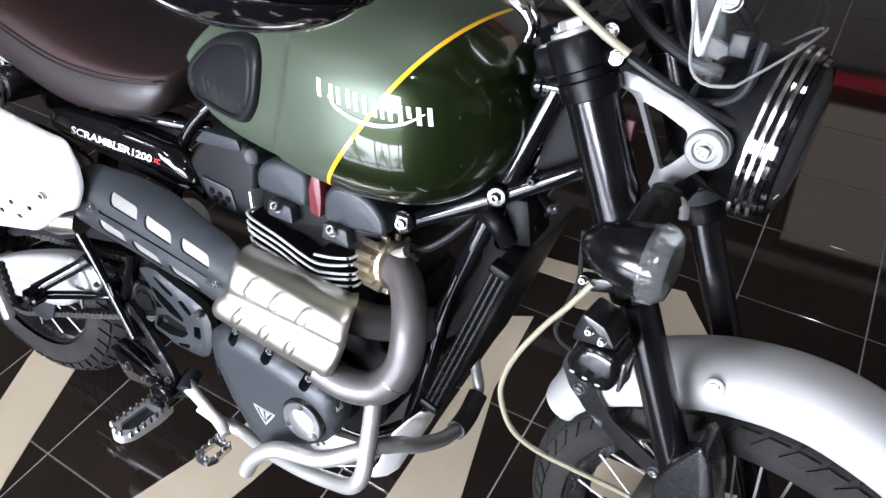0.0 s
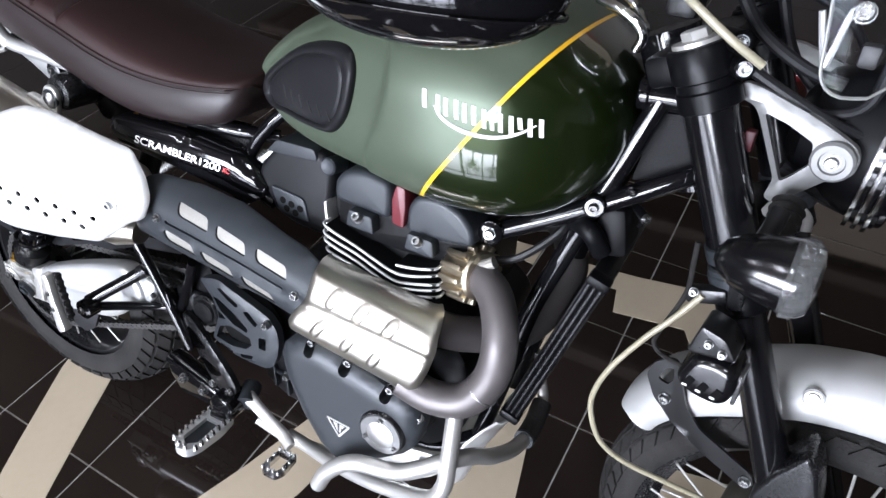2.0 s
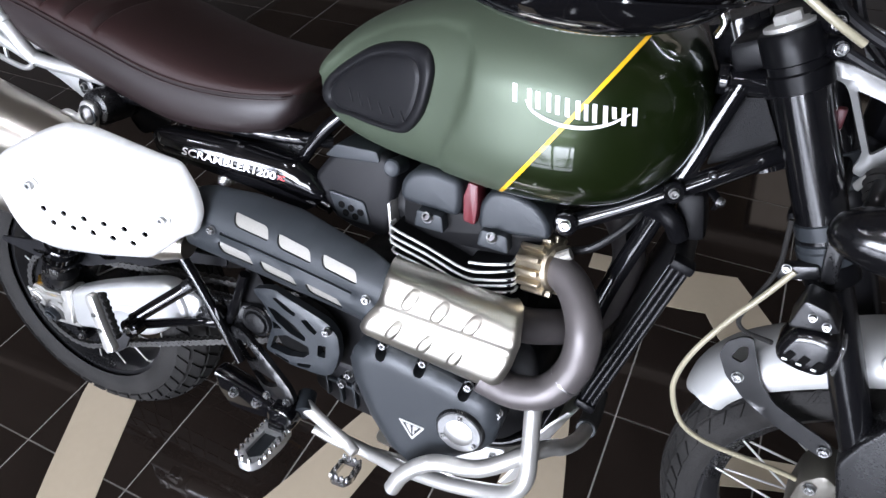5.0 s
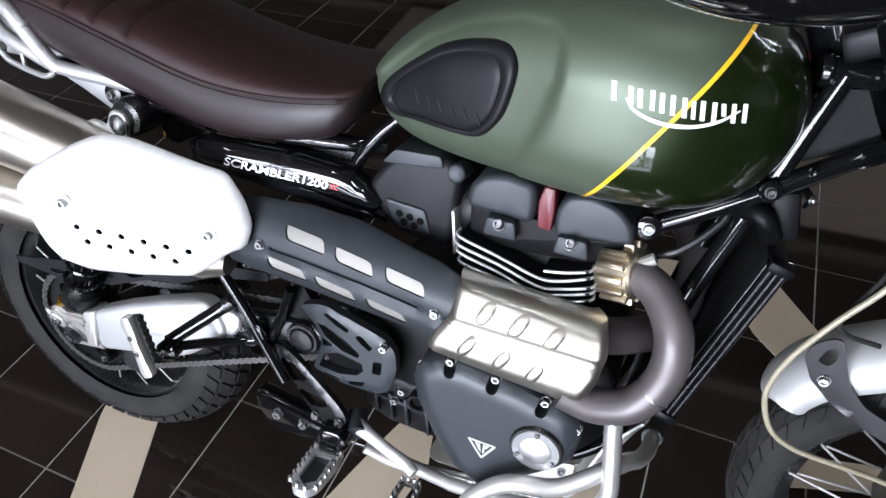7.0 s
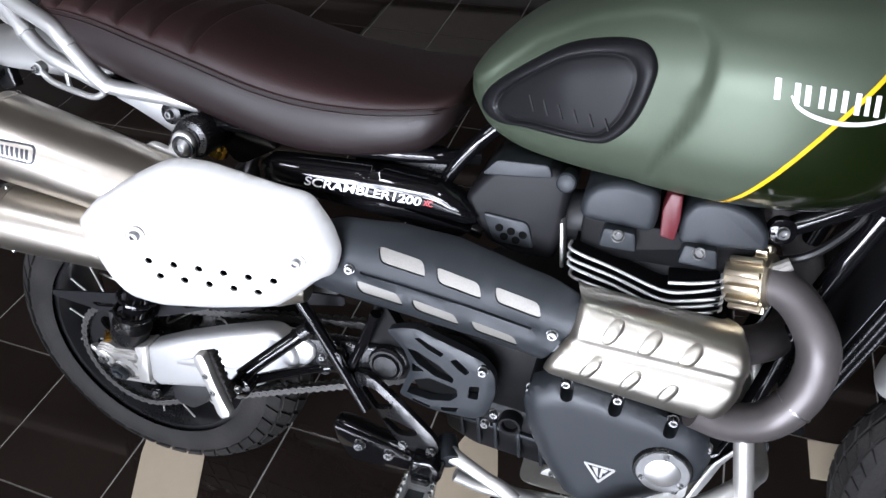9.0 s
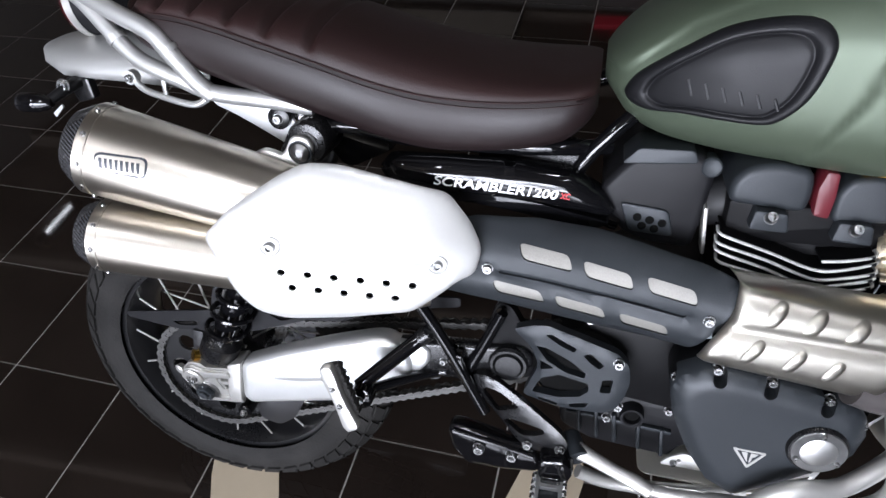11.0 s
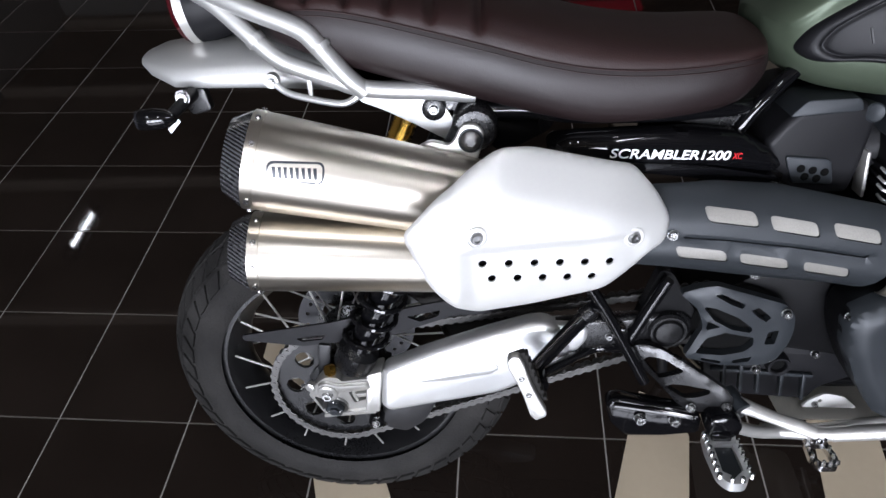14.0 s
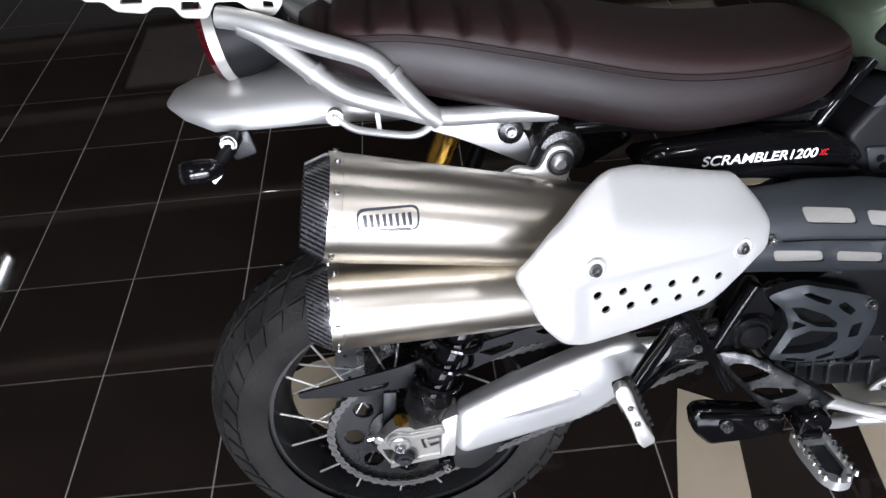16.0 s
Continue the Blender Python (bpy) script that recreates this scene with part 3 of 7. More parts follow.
def tank_shell():
    bm = bmesh.new()
    loops = []
    n = 160
    for i in range(n + 1):
        u = i / n
        x = 0.623 + 0.547 * (0.5 - 0.5 * math.cos(math.pi * (0.04 + 0.92 * u)))
        w, zb, zt = lerp_table(TW, x), lerp_table(TB, x), lerp_table(TT, x)
        zc = zb + 0.58 * (zt - zb)
        lp = []
        for k in range(128):
            a = 2 * math.pi * k / 128
            c, s = math.cos(a), math.sin(a)
            e = 2 / (2.5 if s > 0 else 3.4)
            z = zc + math.copysign(abs(s) ** e, s) * ((zt - zc) if s > 0 else (zc - zb))
            y = w * math.copysign(abs(c) ** e, c)
            if inside((x, z), CUT):
                y *= 1 - min(0.0068, 0.2 * w) * cut_depth(x, z) / w
            lp.append((x, y, z))
        loops.append(lp)
    return rings(bm, loops)


STRIPE_A, STRIPE_B = Vector((0.945, 0, 0.818)), Vector((1.085, 0, 1.022))
stripe_dir = (STRIPE_B - STRIPE_A).normalized()
stripe_n = Vector((stripe_dir.z, 0, -stripe_dir.x))


def tank_piece(lo, hi, grow=0.0):
    """The slice of the tank between two planes along the stripe."""
    bm = tank_shell()
    if lo is not None:
        bmesh.ops.bisect_plane(bm, geom=bm.verts[:] + bm.edges[:] + bm.faces[:], plane_co=STRIPE_A + stripe_n * lo, plane_no=stripe_n, clear_inner=True)
    if hi is not None:
        bmesh.ops.bisect_plane(bm, geom=bm.verts[:] + bm.edges[:] + bm.faces[:], plane_co=STRIPE_A + stripe_n * hi, plane_no=stripe_n, clear_outer=True)
    if grow:
        for v in bm.verts:
            v.co += Vector((0, v.co.y, v.co.z - 0.93)).normalized() * grow
    return bm


tank = bike("fuel_tank", tank_piece(None, -0.0022), KHAKI, "matt khaki green fuel tank", sharp=50)
bike("front_panel", tank_piece(0.0022, None), GREEN, "gloss dark green front of the tank", tank, 50)
bike("pinstripe", tank_piece(-0.0023, 0.0023, 0.0004), YELLOW, "yellow pinstripe", tank, 50)
knee = [(0.650, 0.872), (0.655, 0.892), (0.672, 0.911), (0.708, 0.938), (0.751, 0.964), (0.799, 0.977), (0.834, 0.977), (0.849, 0.960), (0.848, 0.934), (0.836, 0.896), (0.814, 0.869), (0.794, 0.862), (0.758, 0.862), (0.712, 0.863), (0.672, 0.860)]


PAD_H = [(1.0, -0.002), (0.995, 0.003), (0.975, 0.0065), (0.94, 0.0090), (0.89, 0.0098), (0.84, 0.0090), (0.80, 0.0070), (0.785, 0.0052), (0.77, 0.0050), (0.75, 0.0062), (0.70, 0.0066), (0.5, 0.0068), (0.25, 0.0068), (0.02, 0.0068)]


def pad_y(x, z):
    return -tank_half(x, z, True) - 0.0068


def closed_curve(pts, n):
    """A smooth closed curve through points."""
    out, m = [], len(pts)
    for i in range(m):
        p0, p1, p2, p3 = [Vector(pts[(i + k) % m]) for k in (-1, 0, 1, 2)]
        for k in range(n):
            t = k / n
            out.append(0.5 * ((2 * p1) + (p2 - p0) * t + (2 * p0 - 5 * p1 + 4 * p2 - p3) * t * t + (3 * p1 - p0 - 3 * p2 + p3) * t ** 3))
    return out


def pad_mesh():
    rim = closed_curve(knee, 7)
    mid_p = Vector((0.762, 0.905))
    return rings(bmesh.new(), [[(q.x, -tank_half(q.x, q.y, True) - h, q.y) for q in [mid_p + (p - mid_p) * f for p in rim]] for f, h in PAD_H])


pad = bike("knee_pad", pad_mesh(), DARKPL, "black rubber knee pad", tank, 60)

# ---- seat ----
SEAM = [(-0.065, 0.938), (-0.03, 0.947), (0.05, 0.950), (0.11, 0.942), (0.19, 0.922), (0.27, 0.900), (0.34, 0.880), (0.41, 0.867), (0.50, 0.863), (0.604, 0.870), (0.665, 0.878)]
SBOT = [(-0.065, 0.925), (0.0, 0.905), (0.05, 0.889), (0.13, 0.864), (0.21, 0.843), (0.29, 0.820), (0.36, 0.801), (0.42, 0.793), (0.51, 0.798), (0.58, 0.812), (0.608, 0.834), (0.62, 0.850)]
SWID = [(-0.045, 0.030), (-0.036, 0.062), (-0.020, 0.086), (0.0, 0.103), (0.03, 0.115), (0.08, 0.123), (0.2, 0.132), (0.4, 0.138), (0.52, 0.136), (0.58, 0.128), (0.605, 0.118), (0.616, 0.106), (0.62, 0.092)]
STOP = [(-0.065, 0.955), (-0.03, 0.968), (0.05, 0.978), (0.11, 0.975), (0.19, 0.962), (0.27, 0.948), (0.35, 0.925), (0.43, 0.905), (0.52, 0.892), (0.604, 0.890), (0.665, 0.892)]
RIBS = [-0.01, 0.04, 0.092, 0.145, 0.198, 0.258]


def seat_meshes():
    top, side = [], []
    n = 190
    for i in range(n + 1):
        x = -0.045 + 0.665 * i / n
        w, zs, zb, zt = lerp_table(SWID, x), lerp_table(SEAM, x), lerp_table(SBOT, x), lerp_table(STOP, x)
        groove = max([max(0, 1 - abs(x - r) / 0.011) ** 1.2 for r in RIBS])
        lp = []
        for k in range(25):
            a = math.pi * k / 24
            y = -w * 0.97 * math.cos(a)
            s = math.sin(a) ** 0.75
            lp.append((x, y, zs + (zt - zs) * s - 0.011 * groove * min(1, s * 1.6)))
        top.append(lp + [(x, w * 0.5, zs - 0.02), (x, -w * 0.5, zs - 0.02)])
        h = zs - zb
        sd = []
        for f, g in ((0.97, 0), (1.0, 0.12), (1.02, 0.4), (1.0, 0.75), (0.94, 0.94), (0.86, 1.0)):
            sd.append((x, -w * f, zs - h * g))
        side.append(sd + [(x, -y, z) for x, y, z in reversed(sd)])
    return rings(bmesh.new(), top), rings(bmesh.new(), side)


seat_top, seat_side = seat_meshes()
seat = bike("seat", seat_side, LEATHER_SHADED, "brown leather seat with a ribbed rear", sharp=60)
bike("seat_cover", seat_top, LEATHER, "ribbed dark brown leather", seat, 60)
for sgn in (-1, 1):
    bike("piping", tube([(x, sgn * (lerp_table(SWID, x) * 0.985), lerp_table(SEAM, x) + 0.001) for x in [-0.044 + 0.01508 * k for k in range(45)]], 0.0012, 2, 6), LEATHER, "", seat)
    bike("stitching", tube([(x, sgn * (lerp_table(SWID, x) * 1.004), lerp_table(SEAM, x) - 0.0055) for x in [-0.040 + 0.0149 * k for k in range(45)]], 0.0008, 2, 5), LEATHER, "", seat)

# grip bars pressed into the pad
for k in range(6):
    x = 0.716 + 0.0175 * k
    bike("pad_rib", tube([(x, pad_y(x, 0.905) + 0.0005, 0.905 - 0.002 * k), (x + 0.006, pad_y(x + 0.006, 0.888) + 0.0005, 0.887 - 0.001 * k)], 0.0017, 2, 6), PLASTIC, "", pad)
# the maker's mark on the tank as slim plain white bars over a curved line: left edge, width, foot, height
for x0, w0, z0, h0 in ((0.9560, 0.0052, 0.9435, 0.0195), (0.9735, 0.0048, 0.9415, 0.0185), (0.9830, 0.0048, 0.9400, 0.0185), (0.9955, 0.0044, 0.9385, 0.0200), (1.0050, 0.0046, 0.9370, 0.0200), (1.0155, 0.0046, 0.9360, 0.0200), (1.0270, 0.0046, 0.9345, 0.0200), (1.0360, 0.0040, 0.9340, 0.0180), (1.0445, 0.0046, 0.9330, 0.0200), (1.0555, 0.0046, 0.9320, 0.0200), (1.0640, 0.0044, 0.9385, 0.0125), (1.0740, 0.0044, 0.9315, 0.0195), (1.0845, 0.0044, 0.9315, 0.0195)):
    bike("mark_bar", sheet([(x0 + 0.0025, z0), (x0 + w0 + 0.0025, z0 - 0.0003), (x0 + w0, z0 + h0 - 0.0003), (x0, z0 + h0)], lambda x, z: -tank_half(x, z) - 0.0008, 0.0016, step=0.006), WHITE, "white painted bar", tank)
arc = [(0.973, 0.948), (0.981, 0.938), (0.997, 0.9300), (1.018, 0.9255), (1.042, 0.9260), (1.065, 0.9325), (1.083, 0.944)]
bike("name_underline", tube([(x, -tank_half(x, z) - 0.0004, z) for x, z in arc], [0.0009, 0.0018, 0.0022, 0.0024, 0.0022, 0.0018, 0.0009], 5, 6), WHITE, "white curved line", tank)
bike("filler_cap", lathe([(0.040, -0.006), (0.040, 0.006), (0.036, 0.012), (0.026, 0.015), (0.0003, 0.015)], (0.965, 0.0, 1.045), (0, 0, 1), 32), CHROME, "bright filler cap", tank)

# ---- exhaust ----
def muffler(a, b, r0, r1, name):
    """A tapered round silencer from a (rear) to b, with a carbon end cap."""
    a, b = Vector(a), Vector(b)
    d = b - a
    ln, ax = d.length, d.normalized()
    can = bike(name, lathe([(r0 * 0.86, 0.0), (r0, 0.0), (r0, 0.014), (r0 * 0.985, 0.0145), (r0 * 0.985, 0.03), (r0 * 0.5 + r1 * 0.5, ln * 0.5), (r1, ln * 0.92), (r1 * 0.6, ln)], a, ax, 48), STEEL, "brushed steel silencer")
    bike("end_cap", lathe([(r0 * 0.55, -0.006), (r0 * 0.62, -0.022), (r0 * 0.76, -0.026), (r0 * 0.965, -0.004), (r0 * 0.99, 0.004), (r0 * 0.8, 0.004)], a, ax, 40), CARBON, "carbon fibre end cap", can)
    side = ax.orthogonal().normalized()
    for k in range(10):
        q = Matrix.Rotation(2 * math.pi * k / 10 + 0.35, 3, ax) @ side
        bolt(a + ax * 0.008 + q * (r0 - 0.001), 0.0035, q, can, h=0.004)
    return can


upper = muffler((-0.0355, -0.1905, 0.7875), (0.44, -0.154, 0.660), 0.0635, 0.046, "silencer")
lower = muffler((-0.0530, -0.2015, 0.6590), (0.42, -0.160, 0.600), 0.054, 0.040, "silencer")

CAN = [(0.160, 0.722), (0.199, 0.761), (0.245, 0.790), (0.277, 0.804), (0.317, 0.799), (0.447, 0.759), (0.478, 0.724), (0.495, 0.694), (0.488, 0.662), (0.468, 0.656), (0.440, 0.631), (0.407, 0.608), (0.317, 0.596), (0.247, 0.596), (0.216, 0.617), (0.188, 0.654)]


def can_y(x, z):
    y = -0.283 + 0.235 * (x - 0.253) + 2.2 * max(0, x - 0.40) ** 2 + 0.3 * max(0, 0.22 - x)
    y += 0.20 * max(0, z - 0.715 + 0.2 * (x - 0.276))
    y += 1.0 * max(0, 0.640 - z) ** 1.5 * 2.0
    u = z - 0.757 + 0.29 * max(0, x - 0.277)
    y += 0.34 * (u + math.sqrt(u * u + 0.00006))
    crease = 0.700 - 0.055 * (x - 0.25)
    edge = min(1, max(0, (x - 0.225) / 0.02)) * min(1, max(0, (0.465 - x) / 0.02))
    y += 0.0045 * edge * min(1, max(0, (crease - z) / 0.005)) * min(1, max(0, (z - 0.612) / 0.02))
    return y


holes = [circle(0.255 + 0.0318 * k, 0.678 - 0.0046 * k, 0.0052, 12) for k in range(6)] + [circle(0.266 + 0.0315 * k, 0.655 - 0.0046 * k, 0.0052, 12) for k in range(5)]
can = bike("heat_shield", sheet(CAN, can_y, 0.003, holes, 0.0050, r=0.012, roll=0.004), SHIELD, "pale satin aluminium exhaust heat shield with drilled holes", sharp=50)
# added dark sheet so that the drilled holes look shaded
bike("shield_liner", sheet([(0.225, 0.695), (0.430, 0.672), (0.425, 0.630), (0.395, 0.615), (0.250, 0.628)], lambda x, z: can_y(x, z) + 0.0095, 0.002, step=0.02), HOLLOW, "dark sheet standing for the shade behind the holes", can)
for x, z in ((0.249, 0.718), (0.444, 0.683)):
    bike("bolt_seat", lathe([(0.0135, 0), (0.0135, 0.002), (0.0115, 0.0028), (0.010, 0.001), (0.0003, 0.001)], (x, can_y(x, z) - 0.0005, z), (0.22, -1, 0), 20), SHIELD, "", can)
    bolt((x, can_y(x, z) - 0.0015, z), 0.0072, (0.22, -1, 0), can, mat=GREYSTEEL)

MID = [(0.450, 0.710), (0.479, 0.717), (0.560, 0.719), (0.640, 0.712), (0.700, 0.702), (0.768, 0.688), (0.812, 0.674), (0.805, 0.650), (0.761, 0.568), (0.714, 0.578), (0.661, 0.582), (0.588, 0.591), (0.504, 0.608), (0.434, 0.612), (0.440, 0.660)]
MC = [(0.44, 0.655), (0.55, 0.652), (0.65, 0.642), (0.72, 0.635), (0.80, 0.621)]
MY = [(0.44, -0.184), (0.50, -0.192), (0.60, -0.199), (0.80, -0.208)]


def mid_y(x, z):
    c = lerp_table(MC, x)
    s = (z - c) / 0.076
    y = lerp_table(MY, x) + (0.068 if s > 0 else 0.055) * abs(s) ** 3.0
    return y + 0.006 * math.exp(-((s + 0.05) / 0.09) ** 2)


SLOT_ENDS = [((0.543, 0.690), (0.607, 0.682)), ((0.624, 0.678), (0.683, 0.668)), ((0.702, 0.668), (0.760, 0.657)), ((0.511, 0.636), (0.575, 0.630)), ((0.592, 0.6275), (0.654, 0.618)), ((0.674, 0.615), (0.733, 0.604))]


def slot(a, b, h):
    a, b = Vector(a), Vector(b)
    d = (b - a).normalized()
    n = Vector((-d.y, d.x)) * h
    sl = d * h * 0.5
    return [tuple(p) for p in rounded([a - n + sl, b - n + sl, b + n - sl, a + n - sl], h * 0.8, 3)]


slots = [slot(a, b, 0.0088) for a, b in SLOT_ENDS]
groove_a = [(0.518, 0.665), (0.574, 0.661), (0.656, 0.651), (0.752, 0.633)]
groove = rounded(groove_a + [(x - 0.002, z - 0.007) for x, z in reversed(groove_a)], 0.0025, 3)
groove = [(p[0], p[1]) for p in groove]
mid = bike("pipe_guard", sheet(MID, mid_y, 0.004, slots + [groove], 0.012, r=0.01), GREYM, "matt graphite exhaust guard with slots", sharp=50)
for s in slots:
    bike("slot_mesh", sheet(s, lambda x, z: mid_y(x, z) + 0.0035, 0.002, step=0.012), SLOTGREY, "pale grey metal behind the slot", mid)
bike("groove_floor", sheet(groove, lambda x, z: mid_y(x, z) + 0.0038, 0.002, step=0.012), GREYM, "", mid)
for x, z in ((0.502, 0.664), (0.778, 0.631)):
    bolt((x, mid_y(x, z) - 0.001, z), 0.0065, parent=mid)

# steel guard: a rolled top, two bulges with a groove between them, louvres pressed outwards
# rows of its section from the back of the top edge downwards: rear x, z, front x, z, and y
GUARD_ROWS = [(0.797, 0.678, 0.979, 0.659, -0.155), (0.800, 0.683, 0.993, 0.664, -0.176), (0.805, 0.6825, 0.999, 0.656, -0.194), (0.806, 0.679, 1.001, 0.652, -0.2025), (0.805, 0.673, 1.002, 0.649, -0.2075), (0.804, 0.658, 1.004, 0.640, -0.2150),
              (0.802, 0.643, 1.005, 0.629, -0.2185), (0.800, 0.636, 1.003, 0.623, -0.2170), (0.796, 0.629, 1.001, 0.617, -0.2168), (0.790, 0.622, 1.001, 0.610, -0.2220), (0.783, 0.612, 0.999, 0.598, -0.2265), (0.775, 0.597, 0.990, 0.574, -0.2275), (0.772, 0.585, 0.982, 0.558, -0.2235), (0.772, 0.576, 0.972, 0.548, -0.2150), (0.775, 0.572, 0.966, 0.545, -0.2060)]


def guard_point(u, row, inward=0.0):
    x0, z0, x1, z1, y = row
    roll = 0.007 * max(0, 1 - min(u, 1 - u) / 0.06) ** 2
    return (x0 + (x1 - x0) * u, y + roll + inward, z0 + (z1 - z0) * u)


def steel_y(x, z):
    u = (x - 0.795) / 0.205
    return lerp_table(sorted((r[1] + (r[3] - r[1]) * u, r[4]) for r in GUARD_ROWS[2:12]), z)


dense_rows = []
for a, b in zip(GUARD_ROWS, GUARD_ROWS[1:]):
    dense_rows += [tuple(p + (q - p) * k / 3 for p, q in zip(a, b)) for k in range(3)]
dense_rows.append(GUARD_ROWS[-1])
for _ in range(2):
    dense_rows = [dense_rows[0]] + [tuple((a + 2 * b + c) / 4 for a, b, c in zip(*t)) for t in zip(dense_rows, dense_rows[1:], dense_rows[2:])] + [dense_rows[-1]]
stations = [0, 0.012, 0.025, 0.04, 0.06] + [0.1 + 0.1 * k for k in range(9)] + [0.94, 0.96, 0.975, 0.988, 1]
steel = bike("steel_guard", rings(bmesh.new(), [[guard_point(u, r) for r in dense_rows] + [guard_point(u, r, 0.003) for r in reversed(dense_rows)] for u in stations]), GUARDSTEEL, "brushed stainless header guard with pressed louvres", sharp=75)
for x0, z0, x1, z1, w in ((0.840, 0.639, 0.858, 0.671, 0.0090), (0.883, 0.632, 0.902, 0.664, 0.0090), (0.929, 0.625, 0.948, 0.657, 0.0090), (0.820, 0.590, 0.840, 0.621, 0.0078), (0.869, 0.584, 0.887, 0.614, 0.0078), (0.914, 0.577, 0.930, 0.606, 0.0078)):
    lv, lp = bmesh.new(), []
    a, b = Vector((x0, z0)), Vector((x1, z1))
    d = (b - a).normalized()
    n = Vector((-d.y, d.x))
    for q, h in ((1.0, -0.0003), (0.92, 0.0003), (0.78, 0.0011), (0.60, 0.0017), (0.38, 0.0020), (0.15, 0.0021)):
        ring = []
        for k in range(28):
            t = 2 * math.pi * k / 28
            p = (a + b) / 2 + d * (math.copysign(abs(math.cos(t)) ** 0.8, math.cos(t)) * (b - a).length / 2 * q) + n * (math.copysign(abs(math.sin(t)) ** 0.8, math.sin(t)) * w * q)
            ring.append((p.x, steel_y(p.x, p.y) - h, p.y))
        lp.append(ring)
    bike("louvre", rings(lv, lp), GUARDSTEEL, "", steel, 70)
header = bike("header_pipe", tube([(0.975, -0.095, 0.690), (1.014, -0.115, 0.701), (1.050, -0.138, 0.691), (1.076, -0.172, 0.655), (1.074, -0.184, 0.600), (1.045, -0.192, 0.556), (1.000, -0.200, 0.546), (0.955, -0.205, 0.560)], 0.0238, 8, 24), HEADER, "heat-tinted steel header pipe")
bike("header_pipe", tube([(0.975, 0.085, 0.690), (1.05, 0.11, 0.700), (1.095, 0.06, 0.640), (1.070, -0.04, 0.590), (1.010, -0.12, 0.605), (0.95, -0.17, 0.635)], 0.0255, 8, 20), HEADER)
wd = (Vector((1.045, -0.192, 0.556)) - Vector((1.074, -0.184, 0.600))).normalized()
bike("weld_ring", lathe([(0.0230, -0.0022), (0.0249, -0.0010), (0.0249, 0.0010), (0.0230, 0.0022)], (1.066, -0.1865, 0.580), wd, 28), GREYSTEEL, "pale weld bead", header)
fl_ax = Vector((0.90, -0.36, 0.20)).normalized()
fl = bike("exhaust_collar", lathe([(0.024, -0.030), (0.033, -0.030), (0.034, -0.026), (0.034, 0.014), (0.031, 0.018), (0.024, 0.018)], (1.005, -0.112, 0.700), fl_ax, 28), BRASS, "brass-tinted finned exhaust collar")
s0 = fl_ax.orthogonal().normalized()
for k in range(14):
    q = Matrix.Rotation(2 * math.pi * k / 14, 3, fl_ax) @ s0
    b = box((0, 0, -0.006), (0.0075, 0.011, 0.038), 0.0018)
    b.transform(Matrix.Translation(Vector((1.005, -0.112, 0.700)) + q * 0.037) @ Matrix((fl_ax.cross(q), q, fl_ax)).transposed().to_4x4())
    bike("collar_fin", b, BRASS, "", fl)

# ---- engine ----
crank = [(0.575, 0.43), (0.60, 0.53), (0.70, 0.58), (0.96, 0.60), (1.02, 0.56), (1.02, 0.42), (0.97, 0.36), (0.86, 0.36), (0.80, 0.400), (0.70, 0.418), (0.62, 0.415)]
engine = bike("crankcase", prism(crank, -0.125, 0.14, 0.03, 0.012), ENGINE, "black-painted crankcase")
barrel = [(0.80, 0.58), (0.795, 0.715), (0.80, 0.745), (0.985, 0.735), (0.985, 0.58)]
bike("cylinder_block", prism(barrel, -0.110, 0.12, 0.01, 0.006), ENGINE)
FINS = [[(0.785, 0.719), (0.839, 0.702), (0.895, 0.683), (0.925, 0.685), (0.963, 0.697)], [(0.785, 0.706), (0.840, 0.690), (0.896, 0.670), (0.926, 0.673), (0.965, 0.683)], [(0.786, 0.695), (0.841, 0.678), (0.893, 0.659), (0.927, 0.664), (0.965, 0.674)], [(0.789, 0.680), (0.842, 0.667), (0.891, 0.649), (0.928, 0.654), (0.966, 0.663)], [(0.903, 0.695), (0.930, 0.699), (0.960, 0.706)]]
for pts in FINS:
    fin = prism(pts + [(x, z - 0.0035) for x, z in reversed(pts)], -0.143, 0.13)
    f = bike("fin", fin, ENGINE)
    bike("fin_edge", tube([(pts[0][0] - 0.004, -0.125, pts[0][1] + 0.001)] * (len(pts) > 3) + [(x, -0.1438 + 0.004 * (k == len(pts) - 1), z - 0.0017) for k, (x, z) in enumerate(pts)] + [(pts[-1][0] + 0.004, -0.125, pts[-1][1])], 0.0021, 4, 8), FINEDGE, "polished fin edge", f)
COVER = [(0.750, 0.518), (0.755, 0.540), (0.788, 0.558), (0.815, 0.560), (0.869, 0.551), (0.938, 0.534), (0.981, 0.516), (0.991, 0.485), (0.985, 0.450), (0.966, 0.425), (0.908, 0.378), (0.858, 0.344), (0.818, 0.368), (0.784, 0.419), (0.757, 0.479)]
COVER_BOLTS = [(0.757, 0.528), (0.802, 0.557), (0.868, 0.5500), (0.938, 0.5330), (0.984, 0.500)]


def notched(outline, marks, half, deep):
    """An outline with a round-ended notch cut in at each mark."""
    out = []
    for i, p in enumerate(outline):
        a, b = Vector(p), Vector(outline[(i + 1) % len(outline)])
        out.append(tuple(a))
        d, ln = (b - a).normalized(), (b - a).length
        n = Vector((d.y, -d.x))
        for m in sorted((Vector(m) for m in marks), key=lambda m: (m - a).dot(d)):
            t = (m - a).dot(d)
            if half < t < ln - half and abs((m - a).dot(n)) < 0.012:
                c = a + d * t
                out.append(tuple(c - d * half))
                out += [tuple(c + n * deep - d * half * math.cos(math.pi * k / 8) + n * half * math.sin(math.pi * k / 8)) for k in range(9)]
                out.append(tuple(c + d * half))
    return out


